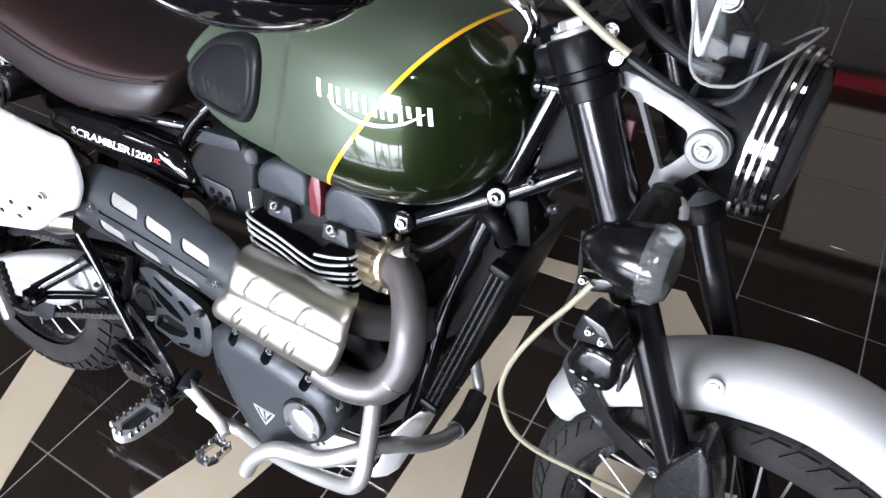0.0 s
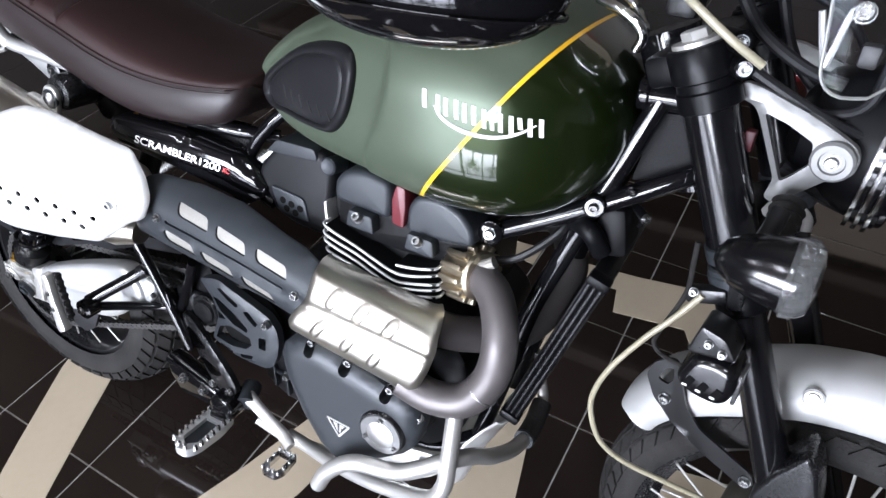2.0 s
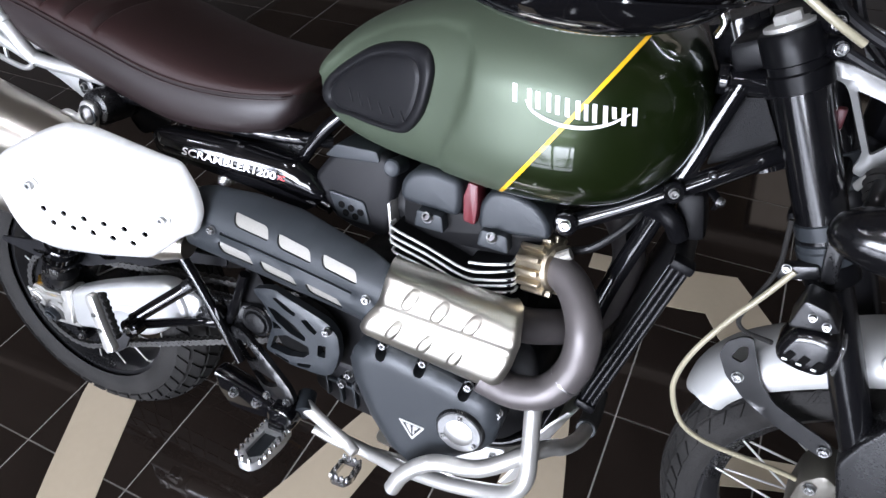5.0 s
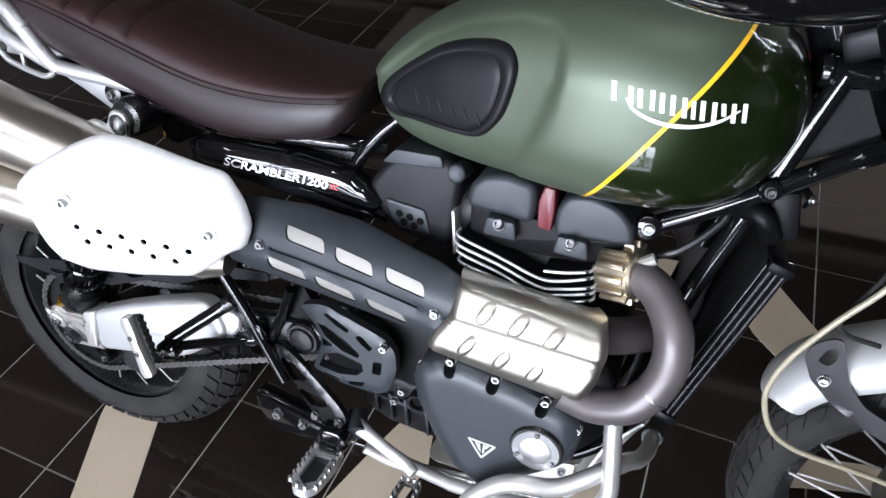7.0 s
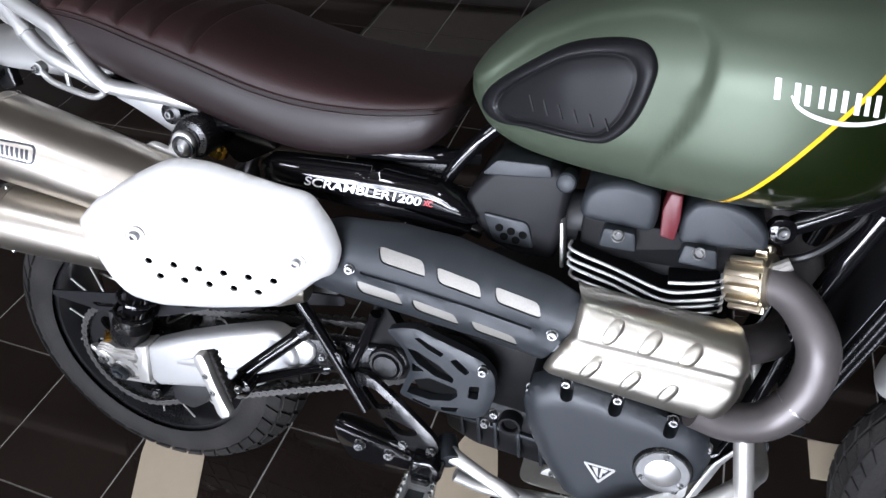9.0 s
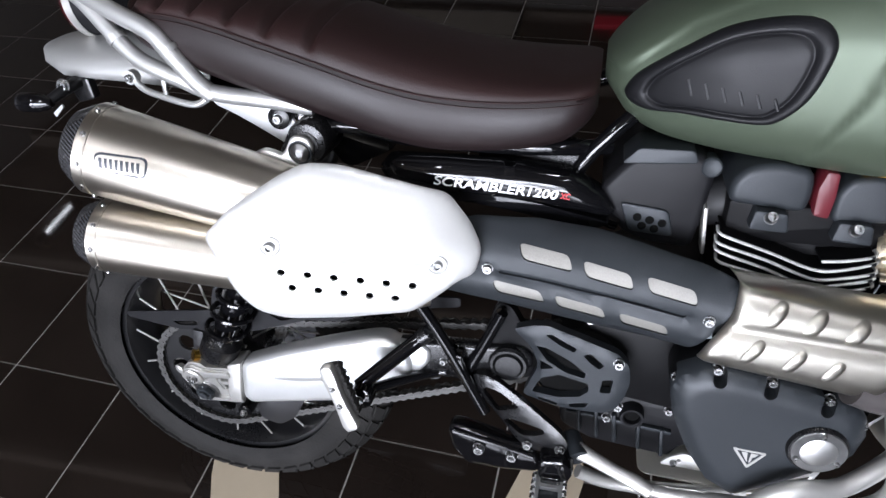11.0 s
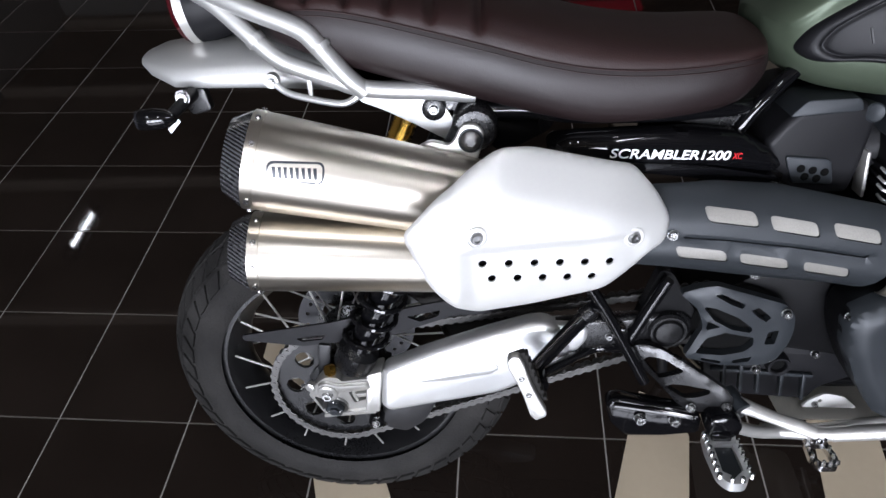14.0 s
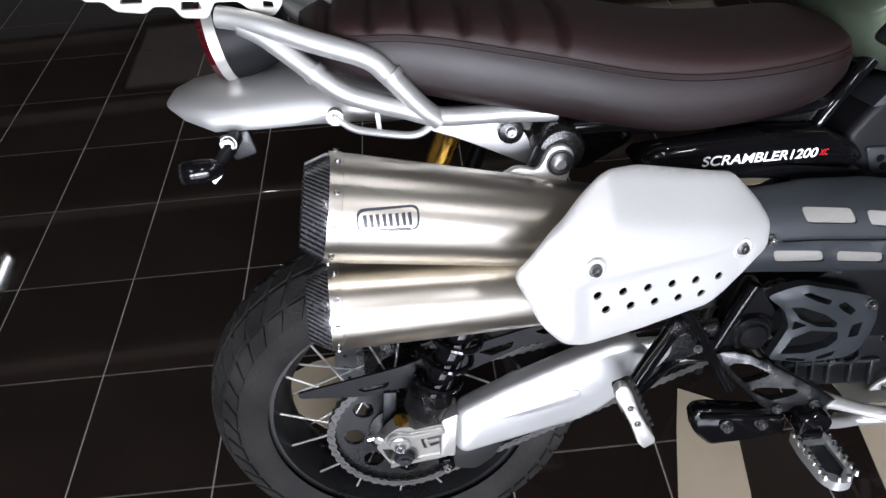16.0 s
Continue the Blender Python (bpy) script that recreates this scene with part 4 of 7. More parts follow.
COVER_OUT = [(0.750, 0.518), (0.757, 0.541), (0.786, 0.558), (0.822, 0.5605), (0.905, 0.5445), (0.968, 0.5270), (0.984, 0.514), (0.991, 0.485), (0.985, 0.450), (0.966, 0.425), (0.908, 0.378), (0.858, 0.344), (0.818, 0.368), (0.784, 0.419), (0.757, 0.479)]
def cover_y(x, z):
    return -0.2195 + 0.012 * max(0, 1 - edge_distance((x, z), COVER_OUT) / 0.026) ** 2


cover = bike("clutch_cover", sheet(notched(COVER_OUT, COVER_BOLTS[2:4] + [(0.804, 0.560)], 0.0082, 0.0125), cover_y, 0.030, step=0.008), GREYM, "matt graphite clutch cover", sharp=60)
bike("cover_body", prism(COVER, -0.196, -0.13, 0.02, 0.006, seg=2), ENGINE, "", cover)
for (x, z), y in zip(COVER_BOLTS, (-0.190, -0.198, -0.200, -0.200, -0.199)):
    bolt((x, y, z - 0.001), 0.0064, parent=cover, h=0.010)
cap = bike("cover_cap", lathe([(0.037, -0.01), (0.037, 0.004), (0.035, 0.007), (0.029, 0.0075), (0.028, 0.0055), (0.0003, 0.0055)], (0.9365, -0.2185, 0.463), (0, -1, 0), 40), BLACKS, "round black inspection cap", cover)
bike("cap_face", lathe([(0.0335, 0.0), (0.0335, 0.0080), (0.0325, 0.0088), (0.0003, 0.0088)], (0.937, -0.2185, 0.463), (0, -1, 0), 36), GREYSTEEL, "grey cap face", cap)
bike("cap_disc", lathe([(0.0222, 0.0), (0.0222, 0.0092), (0.0212, 0.0098), (0.0003, 0.0098)], (0.937, -0.2185, 0.463), (0, -1, 0), 36), ALU, "bright turned centre of the cap", cap)
for k in (0.0, 2.1, 4.2):
    bolt((0.937 + 0.0278 * math.sin(k), -0.2268, 0.463 + 0.0278 * math.cos(k)), 0.0038, parent=cap, h=0.004, mat=GREYSTEEL)
tri = [(0.838, 0.4455), (0.882, 0.442), (0.8615, 0.411)]
bike("badge", sheet(tri, lambda x, z: -0.2205, 0.002, [[(0.844, 0.4420), (0.8765, 0.4395), (0.8613, 0.4170)]], 0.02, r=0.004), CAST, "small silver triangle badge", cover)
for mark in ([(0.8505, 0.4395), (0.8580, 0.4390), (0.8600, 0.4225), (0.8565, 0.4275)], [(0.8625, 0.4388), (0.8715, 0.4380), (0.8675, 0.4320), (0.8655, 0.4325), (0.8640, 0.4225), (0.8620, 0.4225)]):
    bike("badge_mark", sheet(mark, lambda x, z: -0.2203, 0.002, step=0.02), CAST, "", cover)

# name plate on the upper silencer, its lettering as plain dark bars
SIL_A, SIL_B = Vector((-0.0355, -0.1905, 0.7875)), Vector((0.44, -0.154, 0.660))


def silencer_y(x, z):
    """The near side of the upper silencer at a point of its side view."""
    ax, ln = (SIL_B - SIL_A).normalized(), (SIL_B - SIL_A).length
    far, near = SIL_A.y, SIL_A.y - 0.09
    for _ in range(24):
        y = (far + near) / 2
        d = Vector((x, y, z)) - SIL_A
        h = d.dot(ax)
        r = 0.0625 + (0.05475 - 0.0625) * (h - 0.03) / (ln * 0.5 - 0.03)
        if (d - ax * h).length > r:
            near = y
        else:
            far = y
    return y


plate = rounded([(0.003, 0.807), (0.070, 0.797), (0.067, 0.772), (0.001, 0.782)], 0.009, 4)
np_ = bike("name_plate", sheet(plate, lambda x, z: silencer_y(x, z) - 0.0012, 0.003, step=0.006), DARKINK, "small dark-edged name plate", upper)
bike("plate_face", sheet([(p.x * 0.93 + 0.0353 * 0.07, 0.7895 + (p.y - 0.7895) * 0.84) for p in plate], lambda x, z: silencer_y(x, z) - 0.0020, 0.002, step=0.006), STEEL, "", np_)
for k, (x0, x1) in enumerate([(0.0090, 0.0128), (0.0160, 0.0192), (0.0225, 0.0257), (0.0295, 0.0327), (0.0360, 0.0392), (0.0430, 0.0462), (0.0500, 0.0532), (0.0565, 0.0597)]):
    z = 0.7945 - 0.155 * (x0 - 0.011)
    bike("name_bar", sheet([(x0, z - 0.0075), (x1 + 0.0006, z - 0.0080), (x1 + 0.0006, z + 0.0050), (x0, z + 0.0055)], lambda x, z: silencer_y(x, z) - 0.0027, 0.001, step=0.006), DARKINK, "", np_)
bike("small_print", sheet([(0.012, 0.7845), (0.058, 0.7775), (0.058, 0.7760), (0.012, 0.7830)], lambda x, z: silencer_y(x, z) - 0.0027, 0.001, step=0.006), DARKINK, "", np_)

# ---- cylinder head ----
def bulged(outline, y0, y1, r, bevel):
    return prism(outline, y0, y1, r, bevel, seg=4)


cam_a = [(0.786, 0.752), (0.787, 0.782), (0.803, 0.800), (0.834, 0.808), (0.877, 0.800), (0.880, 0.770), (0.876, 0.745)]
cam_b = [(0.905, 0.735), (0.905, 0.775), (0.918, 0.795), (0.950, 0.800), (0.985, 0.788), (1.004, 0.765), (1.006, 0.743)]
for o in (cam_a, cam_b):
    bike("cam_cover", bulged(o, -0.126, 0.10, 0.014, 0.016), GREYM, "matt graphite cam cover")
bike("cylinder_head", prism([(0.79, 0.70), (0.79, 0.756), (1.0, 0.745), (0.985, 0.70)], -0.118, 0.12, 0.008, 0.006), ENGINE)
for x, z in ((0.836, 0.742), (0.931, 0.735)):
    bike("head_lug", prism([(x - 0.022, z - 0.018), (x - 0.018, z + 0.008), (x + 0.020, z + 0.006), (x + 0.024, z - 0.020)], -0.136, -0.10, 0.005, 0.004), GREYM)
    bolt((x, -0.137, z), 0.007, (0.0, -0.8, 0.6), h=0.011, mat=GREYSTEEL)
coil = bike("spark_plug_cap", prism([(0.884, 0.745), (0.882, 0.780), (0.888, 0.803), (0.902, 0.801), (0.904, 0.772), (0.902, 0.742)], -0.128, -0.09, 0.004, 0.004), REDCAP, "dark red plug connector")
bike("plug_lead", tube([(0.893, -0.112, 0.80), (0.893, -0.10, 0.83)], 0.007, 3), RUBBER, "", coil)
airbox = [(0.632, 0.750), (0.655, 0.780), (0.681, 0.806), (0.752, 0.806), (0.772, 0.784), (0.764, 0.712), (0.757, 0.672), (0.700, 0.676), (0.664, 0.690), (0.648, 0.718)]
box_ = bike("throttle_cover", prism(airbox, -0.108, 0.06, 0.012, 0.014, seg=4), DARKPL, "matt dark grey throttle body cover")
bike("cover_panel", prism([(0.660, 0.735), (0.722, 0.728), (0.732, 0.690), (0.676, 0.694)], -0.112, -0.10, 0.008, 0.003), GREYM, "", box_)
for x, z in ((0.684, 0.716), (0.700, 0.713), (0.716, 0.710), (0.691, 0.704), (0.707, 0.701)):
    bike("vent_hole", lathe([(0.0056, 0), (0.0056, 0.0006), (0.0050, 0.0007), (0.0003, 0.0004)], (x, -0.1122, z), (0, -1, 0), 14), HOLLOW, "", box_)
bike("cover_lid", prism([(0.656, 0.788), (0.676, 0.810), (0.742, 0.811), (0.748, 0.794), (0.700, 0.790)], -0.1105, -0.05, 0.006, 0.004, seg=3), GREYM, "", box_)
bike("intake_clamp", box((0.768, -0.104, 0.706), (0.0050, 0.028, 0.066), 0.002, (0, -5, 0)), CAST, "pale intake flange")
bike("injector_cap", lathe([(0.013, -0.03), (0.013, 0.003), (0.011, 0.005), (0.009, 0.004), (0.0003, 0.004)], (0.764, -0.104, 0.789), (0, -1, 0.15), 24), GREYM, "round dark cap")
bike("intake_pipe", tube([(0.75, -0.06, 0.72), (0.80, -0.06, 0.73)], 0.034, 1, 18), PLASTIC)

# ---- sprocket cover and lower crankcase ----
SPR = [(0.535, 0.545), (0.560, 0.556), (0.585, 0.561), (0.631, 0.546), (0.683, 0.528), (0.700, 0.508), (0.703, 0.480), (0.699, 0.455), (0.688, 0.428), (0.672, 0.418), (0.645, 0.417), (0.609, 0.418), (0.553, 0.430), (0.574, 0.488), (0.563, 0.519)]
SPR_HOLES = [[(0.581, 0.547), (0.590, 0.550), (0.626, 0.531), (0.622, 0.524), (0.603, 0.533)], [(0.635, 0.521), (0.645, 0.526), (0.665, 0.508), (0.659, 0.500), (0.646, 0.509)], [(0.665, 0.482), (0.680, 0.485), (0.678, 0.460), (0.663, 0.459)], [(0.576, 0.434), (0.606, 0.429), (0.605, 0.4235), (0.578, 0.4275)], [(0.621, 0.430), (0.650, 0.437), (0.646, 0.4275), (0.624, 0.424)],
             [(0.569, 0.526), (0.585, 0.525), (0.620, 0.508), (0.642, 0.489), (0.640, 0.481), (0.613, 0.487), (0.585, 0.504)], [(0.577, 0.502), (0.597, 0.492), (0.577, 0.485)], [(0.579, 0.470), (0.604, 0.482), (0.646, 0.472), (0.648, 0.458), (0.636, 0.446), (0.606, 0.440), (0.567, 0.442)]]
spr = bike("sprocket_cover", sheet(SPR, lambda x, z: -0.166 + 0.006 * max(0, (0.60 - x) / 0.06), 0.014, SPR_HOLES, 0.012, r=0.008, hole_r=0.003, roll=0.004), GREYM, "dark grey skeleton sprocket cover", sharp=45)
# cone coloured near black for the shade inside the cover
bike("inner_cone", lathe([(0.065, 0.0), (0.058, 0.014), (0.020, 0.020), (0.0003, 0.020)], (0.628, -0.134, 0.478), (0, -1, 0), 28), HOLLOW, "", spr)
for p in ((0.684, -0.166, 0.516), (0.695, -0.121, 0.400), (0.681, -0.119, 0.374)):
    bolt(p, 0.0068, parent=spr, h=0.008)
bolt((0.640, -0.14, 0.566), 0.006)
sump = bike("lower_crankcase", prism([(0.600, 0.400), (0.700, 0.412), (0.780, 0.405), (0.868, 0.388), (0.872, 0.345), (0.800, 0.312), (0.786, 0.286), (0.66, 0.300), (0.612, 0.325)], -0.098, 0.12, 0.01, 0.008), DARKPL)
for x, z in ((0.640, 0.352), (0.668, 0.342), (0.696, 0.338), (0.734, 0.330), (0.770, 0.322)):
    bike("case_rib", box((x, -0.101, z), (0.0065, 0.014, 0.056), 0.0025, (0, -6, 0)), GREYM, "", sump)
bike("case_ledge", box((0.700, -0.101, 0.352), (0.165, 0.010, 0.007), 0.002, (0, 6, 0)), GREYM, "", sump)
for x, z in ((0.728, 0.440), (0.770, 0.398)):
    bolt((x, -0.112, z), 0.006, parent=sump, h=0.008)
bike("filler_ring", lathe([(0.0125, -0.010), (0.0125, 0.008), (0.0145, 0.010), (0.0175, 0.010), (0.0185, 0.006), (0.0185, -0.02)], (0.719, -0.108, 0.374), (0, -1, 0), 24, caps=False), DARKPL, "", sump)
bike("filler_plug", lathe([(0.0125, 0.0), (0.0105, 0.003), (0.0003, 0.003)], (0.719, -0.107, 0.374), (0, -1, 0), 20), HOLLOW, "", sump)
bike("sticker", sheet([(0.752, 0.575), (0.795, 0.582), (0.797, 0.572), (0.754, 0.563)], lambda x, z: -0.160, 0.02, step=0.03), STICKER, "small grey data sticker on the engine")

# ---- frame ----
tubes = [
    ([(1.010, -0.088, 0.752), (1.080, -0.085, 0.792), (1.143, -0.078, 0.829), (1.215, -0.066, 0.874), (1.245, -0.055, 0.892)], 0.0125),
    ([(1.185, -0.060, 0.965), (1.147, -0.070, 0.848), (1.118, -0.072, 0.764), (1.080, -0.072, 0.642), (1.055, -0.072, 0.50), (1.03, -0.075, 0.38)], 0.0130),
    ([(1.010, 0.088, 0.752), (1.143, 0.078, 0.829), (1.245, 0.055, 0.892)], 0.0125),
    ([(1.185, 0.060, 0.965), (1.118, 0.072, 0.764), (1.055, 0.072, 0.50), (1.03, 0.075, 0.38)], 0.0155),
    ([(1.03, -0.075, 0.38), (0.95, -0.075, 0.32), (0.80, -0.072, 0.312), (0.64, -0.075, 0.335), (0.56, -0.085, 0.42)], 0.013),
    ([(0.253, -0.105, 0.812), (0.320, -0.105, 0.810), (0.380, -0.105, 0.800), (0.485, -0.100, 0.796), (0.585, -0.090, 0.796), (0.640, -0.060, 0.790)], 0.0110),
    ([(0.253, 0.118, 0.808), (0.485, 0.120, 0.793), (0.634, 0.112, 0.836)], 0.0125),
    ([(0.668, -0.075, 0.842), (0.640, -0.082, 0.815), (0.606, -0.085, 0.770), (0.575, -0.082, 0.70), (0.545, -0.082, 0.56)], 0.0100),
]
for pts, r in tubes:
    bike("frame_tube", tube(pts, r, 6, 16), BLACKG, "gloss black frame tube")
bike("frame_rail_lower", tube([(0.36, -0.10, 0.745), (0.52, -0.105, 0.742), (0.66, -0.10, 0.70)], 0.012, 4, 12), BLACKG)
bike("under_seat_panel", sheet([(0.47, 0.800), (0.60, 0.806), (0.612, 0.770), (0.60, 0.745), (0.47, 0.755)], lambda x, z: -0.085, 0.01, step=0.03, r=0.008), BLACKS, "satin black panel under the seat")
bike("gusset", sheet([(1.183, 0.946), (1.214, 0.950), (1.246, 0.893), (1.170, 0.858)], lambda x, z: -0.048, 0.006, step=0.03, r=0.004), CASTBLACK, "dark cast steering head gusset")
lug = bike("head_lug", lathe([(0.0003, -0.034), (0.016, -0.034), (0.018, -0.031), (0.018, -0.024), (0.0155, -0.021), (0.0155, 0.018), (0.018, 0.021), (0.018, 0.030), (0.0003, 0.032)], (1.192, -0.056, 0.968), (1, 0.1, 0.02), 24), BLACKG, "gloss black frame lug")
bike("steering_head", tube([(1.165, 0, 1.03), (1.245, 0, 0.86)], 0.036, 1, 24), BLACKG, "gloss black steering head")
for p, r in (((1.019, -0.104, 0.763), 0.0120), ((1.1425, -0.094, 0.833), 0.0100)):
    bike("boss", lathe([(r * 1.35, -0.012), (r * 1.35, 0.002), (r * 1.1, 0.004), (0.0003, 0.004)], p, (0.15, -1, 0.1), 24), BLACKG)
    bolt((p[0], p[1] - 0.004, p[2]), r * 0.60, (0.15, -1, 0.1), h=0.007, mat=GREYSTEEL if r > 0.011 else CHAINGREY)
bolt((1.181, -0.086, 0.861), 0.0055, mat=BLACKG)
bike("coil_wire", tube([(1.02, -0.09, 0.715), (1.06, -0.095, 0.735), (1.10, -0.08, 0.775), (1.11, -0.06, 0.80)], 0.0055, 5, 8), BLACKS, "black hose")
bike("sensor_plug", tube([(1.012, -0.12, 0.715), (1.035, -0.118, 0.730)], 0.008, 1, 10), SLOTGREY)
bike("regulator", box((1.168, -0.045, 0.797), (0.034, 0.070, 0.065), 0.008, (0, -12, 0)), ENGINE, "black finned electrical box")
bike("radiator_bracket", tube([(1.150, -0.052, 0.838), (1.178, -0.046, 0.828), (1.194, -0.042, 0.812), (1.192, -0.040, 0.800)], 0.0065, 4, 10, flat=0.5), YOKE, "black radiator bracket")
bolt((1.196, -0.042, 0.811), 0.006, (0.8, -0.6, 0.1))

# ---- radiator: core, side tank and its ribs ----
ra, rb_ = Vector((1.172, 0, 0.752)), Vector((1.092, 0, 0.500))
rd = (ra - rb_).normalized()
rn = Vector((rd.z, 0, -rd.x))
rm = Matrix.Translation((ra + rb_) / 2) @ Matrix((rn, Vector((0, 1, 0)), rd)).transposed().to_4x4()
b = box((0, 0, 0), (0.028, 0.235, (ra - rb_).length), 0.004)
b.transform(rm)
rad = bike("radiator", b, BLACKS, "black radiator")
for off in (-0.0080, 0.0, 0.0080):
    b = tube([(off, -0.126, -(ra - rb_).length / 2), (off, -0.126, (ra - rb_).length / 2)], 0.0040, 1, 16)
    b.transform(rm)
    bike("side_rib", b, RIBBLACK, "", rad)
b = box((0, -0.119, 0), (0.024, 0.010, (ra - rb_).length), 0.002)
b.transform(rm)
bike("side_tank", b, ENGINE, "", rad)
for e, z in ((1, 0.134), (-1, -0.134)):
    b = box((0, -0.122, z), (0.030, 0.024, 0.014), 0.004)
    b.transform(rm)
    bike("end_bracket", b, YOKE, "", rad)
for k in range(26):
    b = box((0.0132, 0, -0.125 + 0.01 * k), (0.003, 0.20, 0.002))
    b.transform(rm)
    bike("cooling_fin", b, BLACKS, "", rad)
bike("radiator_hose", tube([(1.16, -0.08, 0.77), (1.14, -0.09, 0.80), (1.10, -0.05, 0.79)], 0.013, 5, 12), YOKE, "black coolant hose")

# ---- engine guard of silver tube, and the skid plate ----
guard = bike("crash_bar", tube([(0.846, -0.254, 0.334), (0.866, -0.253, 0.374), (0.909, -0.249, 0.412), (0.975, -0.230, 0.413), (1.034, -0.198, 0.440), (1.058, -0.160, 0.428), (1.072, -0.125, 0.403), (1.085, -0.065, 0.370), (1.090, -0.016, 0.353)], 0.0125, 8, 18), CAST, "satin silver engine crash bar")
bike("upright", tube([(1.026, -0.160, 0.540), (1.027, -0.174, 0.512), (1.037, -0.204, 0.452), (1.040, -0.220, 0.412), (1.020, -0.219, 0.374), (0.971, -0.205, 0.341), (0.900, -0.190, 0.310), (0.800, -0.165, 0.276)], 0.0125, 8, 18), CAST, "", guard)
bike("cross_bar", tube([(0.80, -0.165, 0.276), (0.745, -0.150, 0.266), (0.70, -0.145, 0.266)], 0.0115, 5, 14), CAST, "", guard)
bike("grip_sleeve", tube([(1.090, -0.012, 0.352), (1.092, 0.020, 0.358), (1.091, 0.058, 0.376)], 0.0172, 3, 16), RUBBER, "black rubber sleeve", guard)
bike("sleeve_collar", lathe([(0.0125, 0.0), (0.0168, 0.001), (0.0172, 0.006), (0.0150, 0.008)], (1.0895, -0.020, 0.354), (0.05, 1, -0.15), 18), GREYM, "", guard)
bike("left_riser", tube([(1.091, 0.050, 0.372), (1.088, 0.066, 0.386), (1.076, 0.068, 0.425), (1.068, 0.070, 0.47)], 0.0095, 5, 12), CAST, "", guard)
bike("side_rail", tube([(0.646, -0.162, 0.292), (0.70, -0.152, 0.268), (0.80, -0.14, 0.262), (0.90, -0.13, 0.268)], 0.0105, 4, 14), CAST, "", guard)
skid = bike("skid_plate", sheet([(0.74, -0.12), (0.90, -0.13), (0.98, -0.11), (1.00, 0.0), (0.98, 0.11), (0.74, 0.12)], lambda x, z: -0.268 - 0.5 * max(0, x - 0.93), 0.0025, [circle(0.985, -0.07 + 0.028 * k, 0.006) for k in range(3)], 0.03, r=0.02), RACKPALE, "satin aluminium skid plate")
skid.data.transform(Matrix(((1, 0, 0, 0), (0, 0, 1, 0), (0, -1, 0, 0), (0, 0, 0, 1))))
rows = []
for (xa, za), (xb, zb) in (((1.070, 0.453), (1.078, 0.436)), ((1.046, 0.420), (1.058, 0.394)), ((1.022, 0.381), (1.038, 0.349)), ((1.008, 0.338), (1.026, 0.306)), ((0.998, 0.301), (1.012, 0.262)), ((0.977, 0.258), (0.990, 0.232))):
    rows.append([(xa, -0.105, za), (0.7 * xa + 0.3 * xb, -0.098, 0.7 * za + 0.3 * zb), (0.3 * xa + 0.7 * xb, -0.082, 0.3 * za + 0.7 * zb), (xb, -0.068, zb), (xb - 0.004, -0.02, zb), (xb - 0.008, 0.06, zb)])
bike("plate_front", rings(bmesh.new(), [r + [(x - 0.004, y, z + 0.001) for x, y, z in reversed(r)] for r in rows]), SHIELD, "", skid)
bike("skid_bracket", sheet([(0.772, 0.284), (0.782, 0.298), (0.805, 0.313), (0.836, 0.306), (0.862, 0.281)], lambda x, z: -0.112, 0.004, [circle(0.800, 0.297, 0.0035)], 0.02, r=0.006), SHIELD, "", skid)
bolt((0.792, -0.113, 0.292), 0.005, parent=skid)
bike("front_bracket", sheet([(0.878, 0.312), (0.912, 0.356), (0.985, 0.372), (0.985, 0.340), (0.900, 0.300)], lambda x, z: -0.142, 0.004, [circle(0.897, 0.322, 0.0045), circle(0.909, 0.331, 0.0045)], 0.02, r=0.006), SHIELD, "", skid)
bolt((0.968, -0.144, 0.354), 0.006, parent=skid)

# ---- fork ----
def fork_x(z):
    return 1.2485 + 0.435 * (1.0115 - z)


for sy in (-0.11, 0.11):
    fork = front("fork_leg", tube([(fork_x(1.05), sy, 1.05), (fork_x(0.815), sy, 0.815)], 0.0275, 1, 32), FORKBLACK, "gloss black fork leg")
    front("stanchion", tube([(fork_x(0.82), sy, 0.82), (fork_x(0.33), sy, 0.33)], 0.0215, 1, 28), FORKBLACK, "", fork)

# front mudguard: a shell bent round the wheel
GUARD = [(1.221, 0.484), (1.226, 0.507), (1.241, 0.540), (1.272, 0.579), (1.322, 0.617), (1.385, 0.655), (1.440, 0.681), (1.520, 0.699), (1.600, 0.694), (1.70, 0.655), (1.80, 0.565)]
loops = []
path = smooth_path([(x, 0, z) for x, z in GUARD], 5)
for i, p in enumerate(path):
    d = (path[min(i + 1, len(path) - 1)] - path[max(i - 1, 0)]).normalized()
    n = Vector((-d.z, 0, d.x))
    lp = [p + Vector((0, min(0.061, 0.034 + 0.007 * i) * math.copysign(abs(math.sin(a)) ** 0.8, a), 0)) + n * (min(0.056, 0.016 + 0.0075 * i) * (math.cos(a) ** 0.75 - 1)) for a in [radians(-89.5 + 179 * k / 18) for k in range(19)]]
    loops.append(lp + [q - n * 0.003 * (1 if True else 0) + (p - n * 0.06 - q).normalized() * 0.003 for q in reversed(lp)])
mud = front("front_mudguard", rings(bmesh.new(), loops), MUDALU, "satin aluminium front mudguard", sharp=60)
front("bolt_seat", lathe([(0.0125, -0.004), (0.0125, 0.0006), (0.0115, 0.0012), (0.0098, 0.0002), (0.0003, 0.0002)], (1.448, -0.0575, 0.661), (0, -1, 0.35), 24), MUDALU, "", mud)
bolt((1.448, -0.059, 0.6615), 0.0085, (0, -1, 0.35), mud, turned=True)


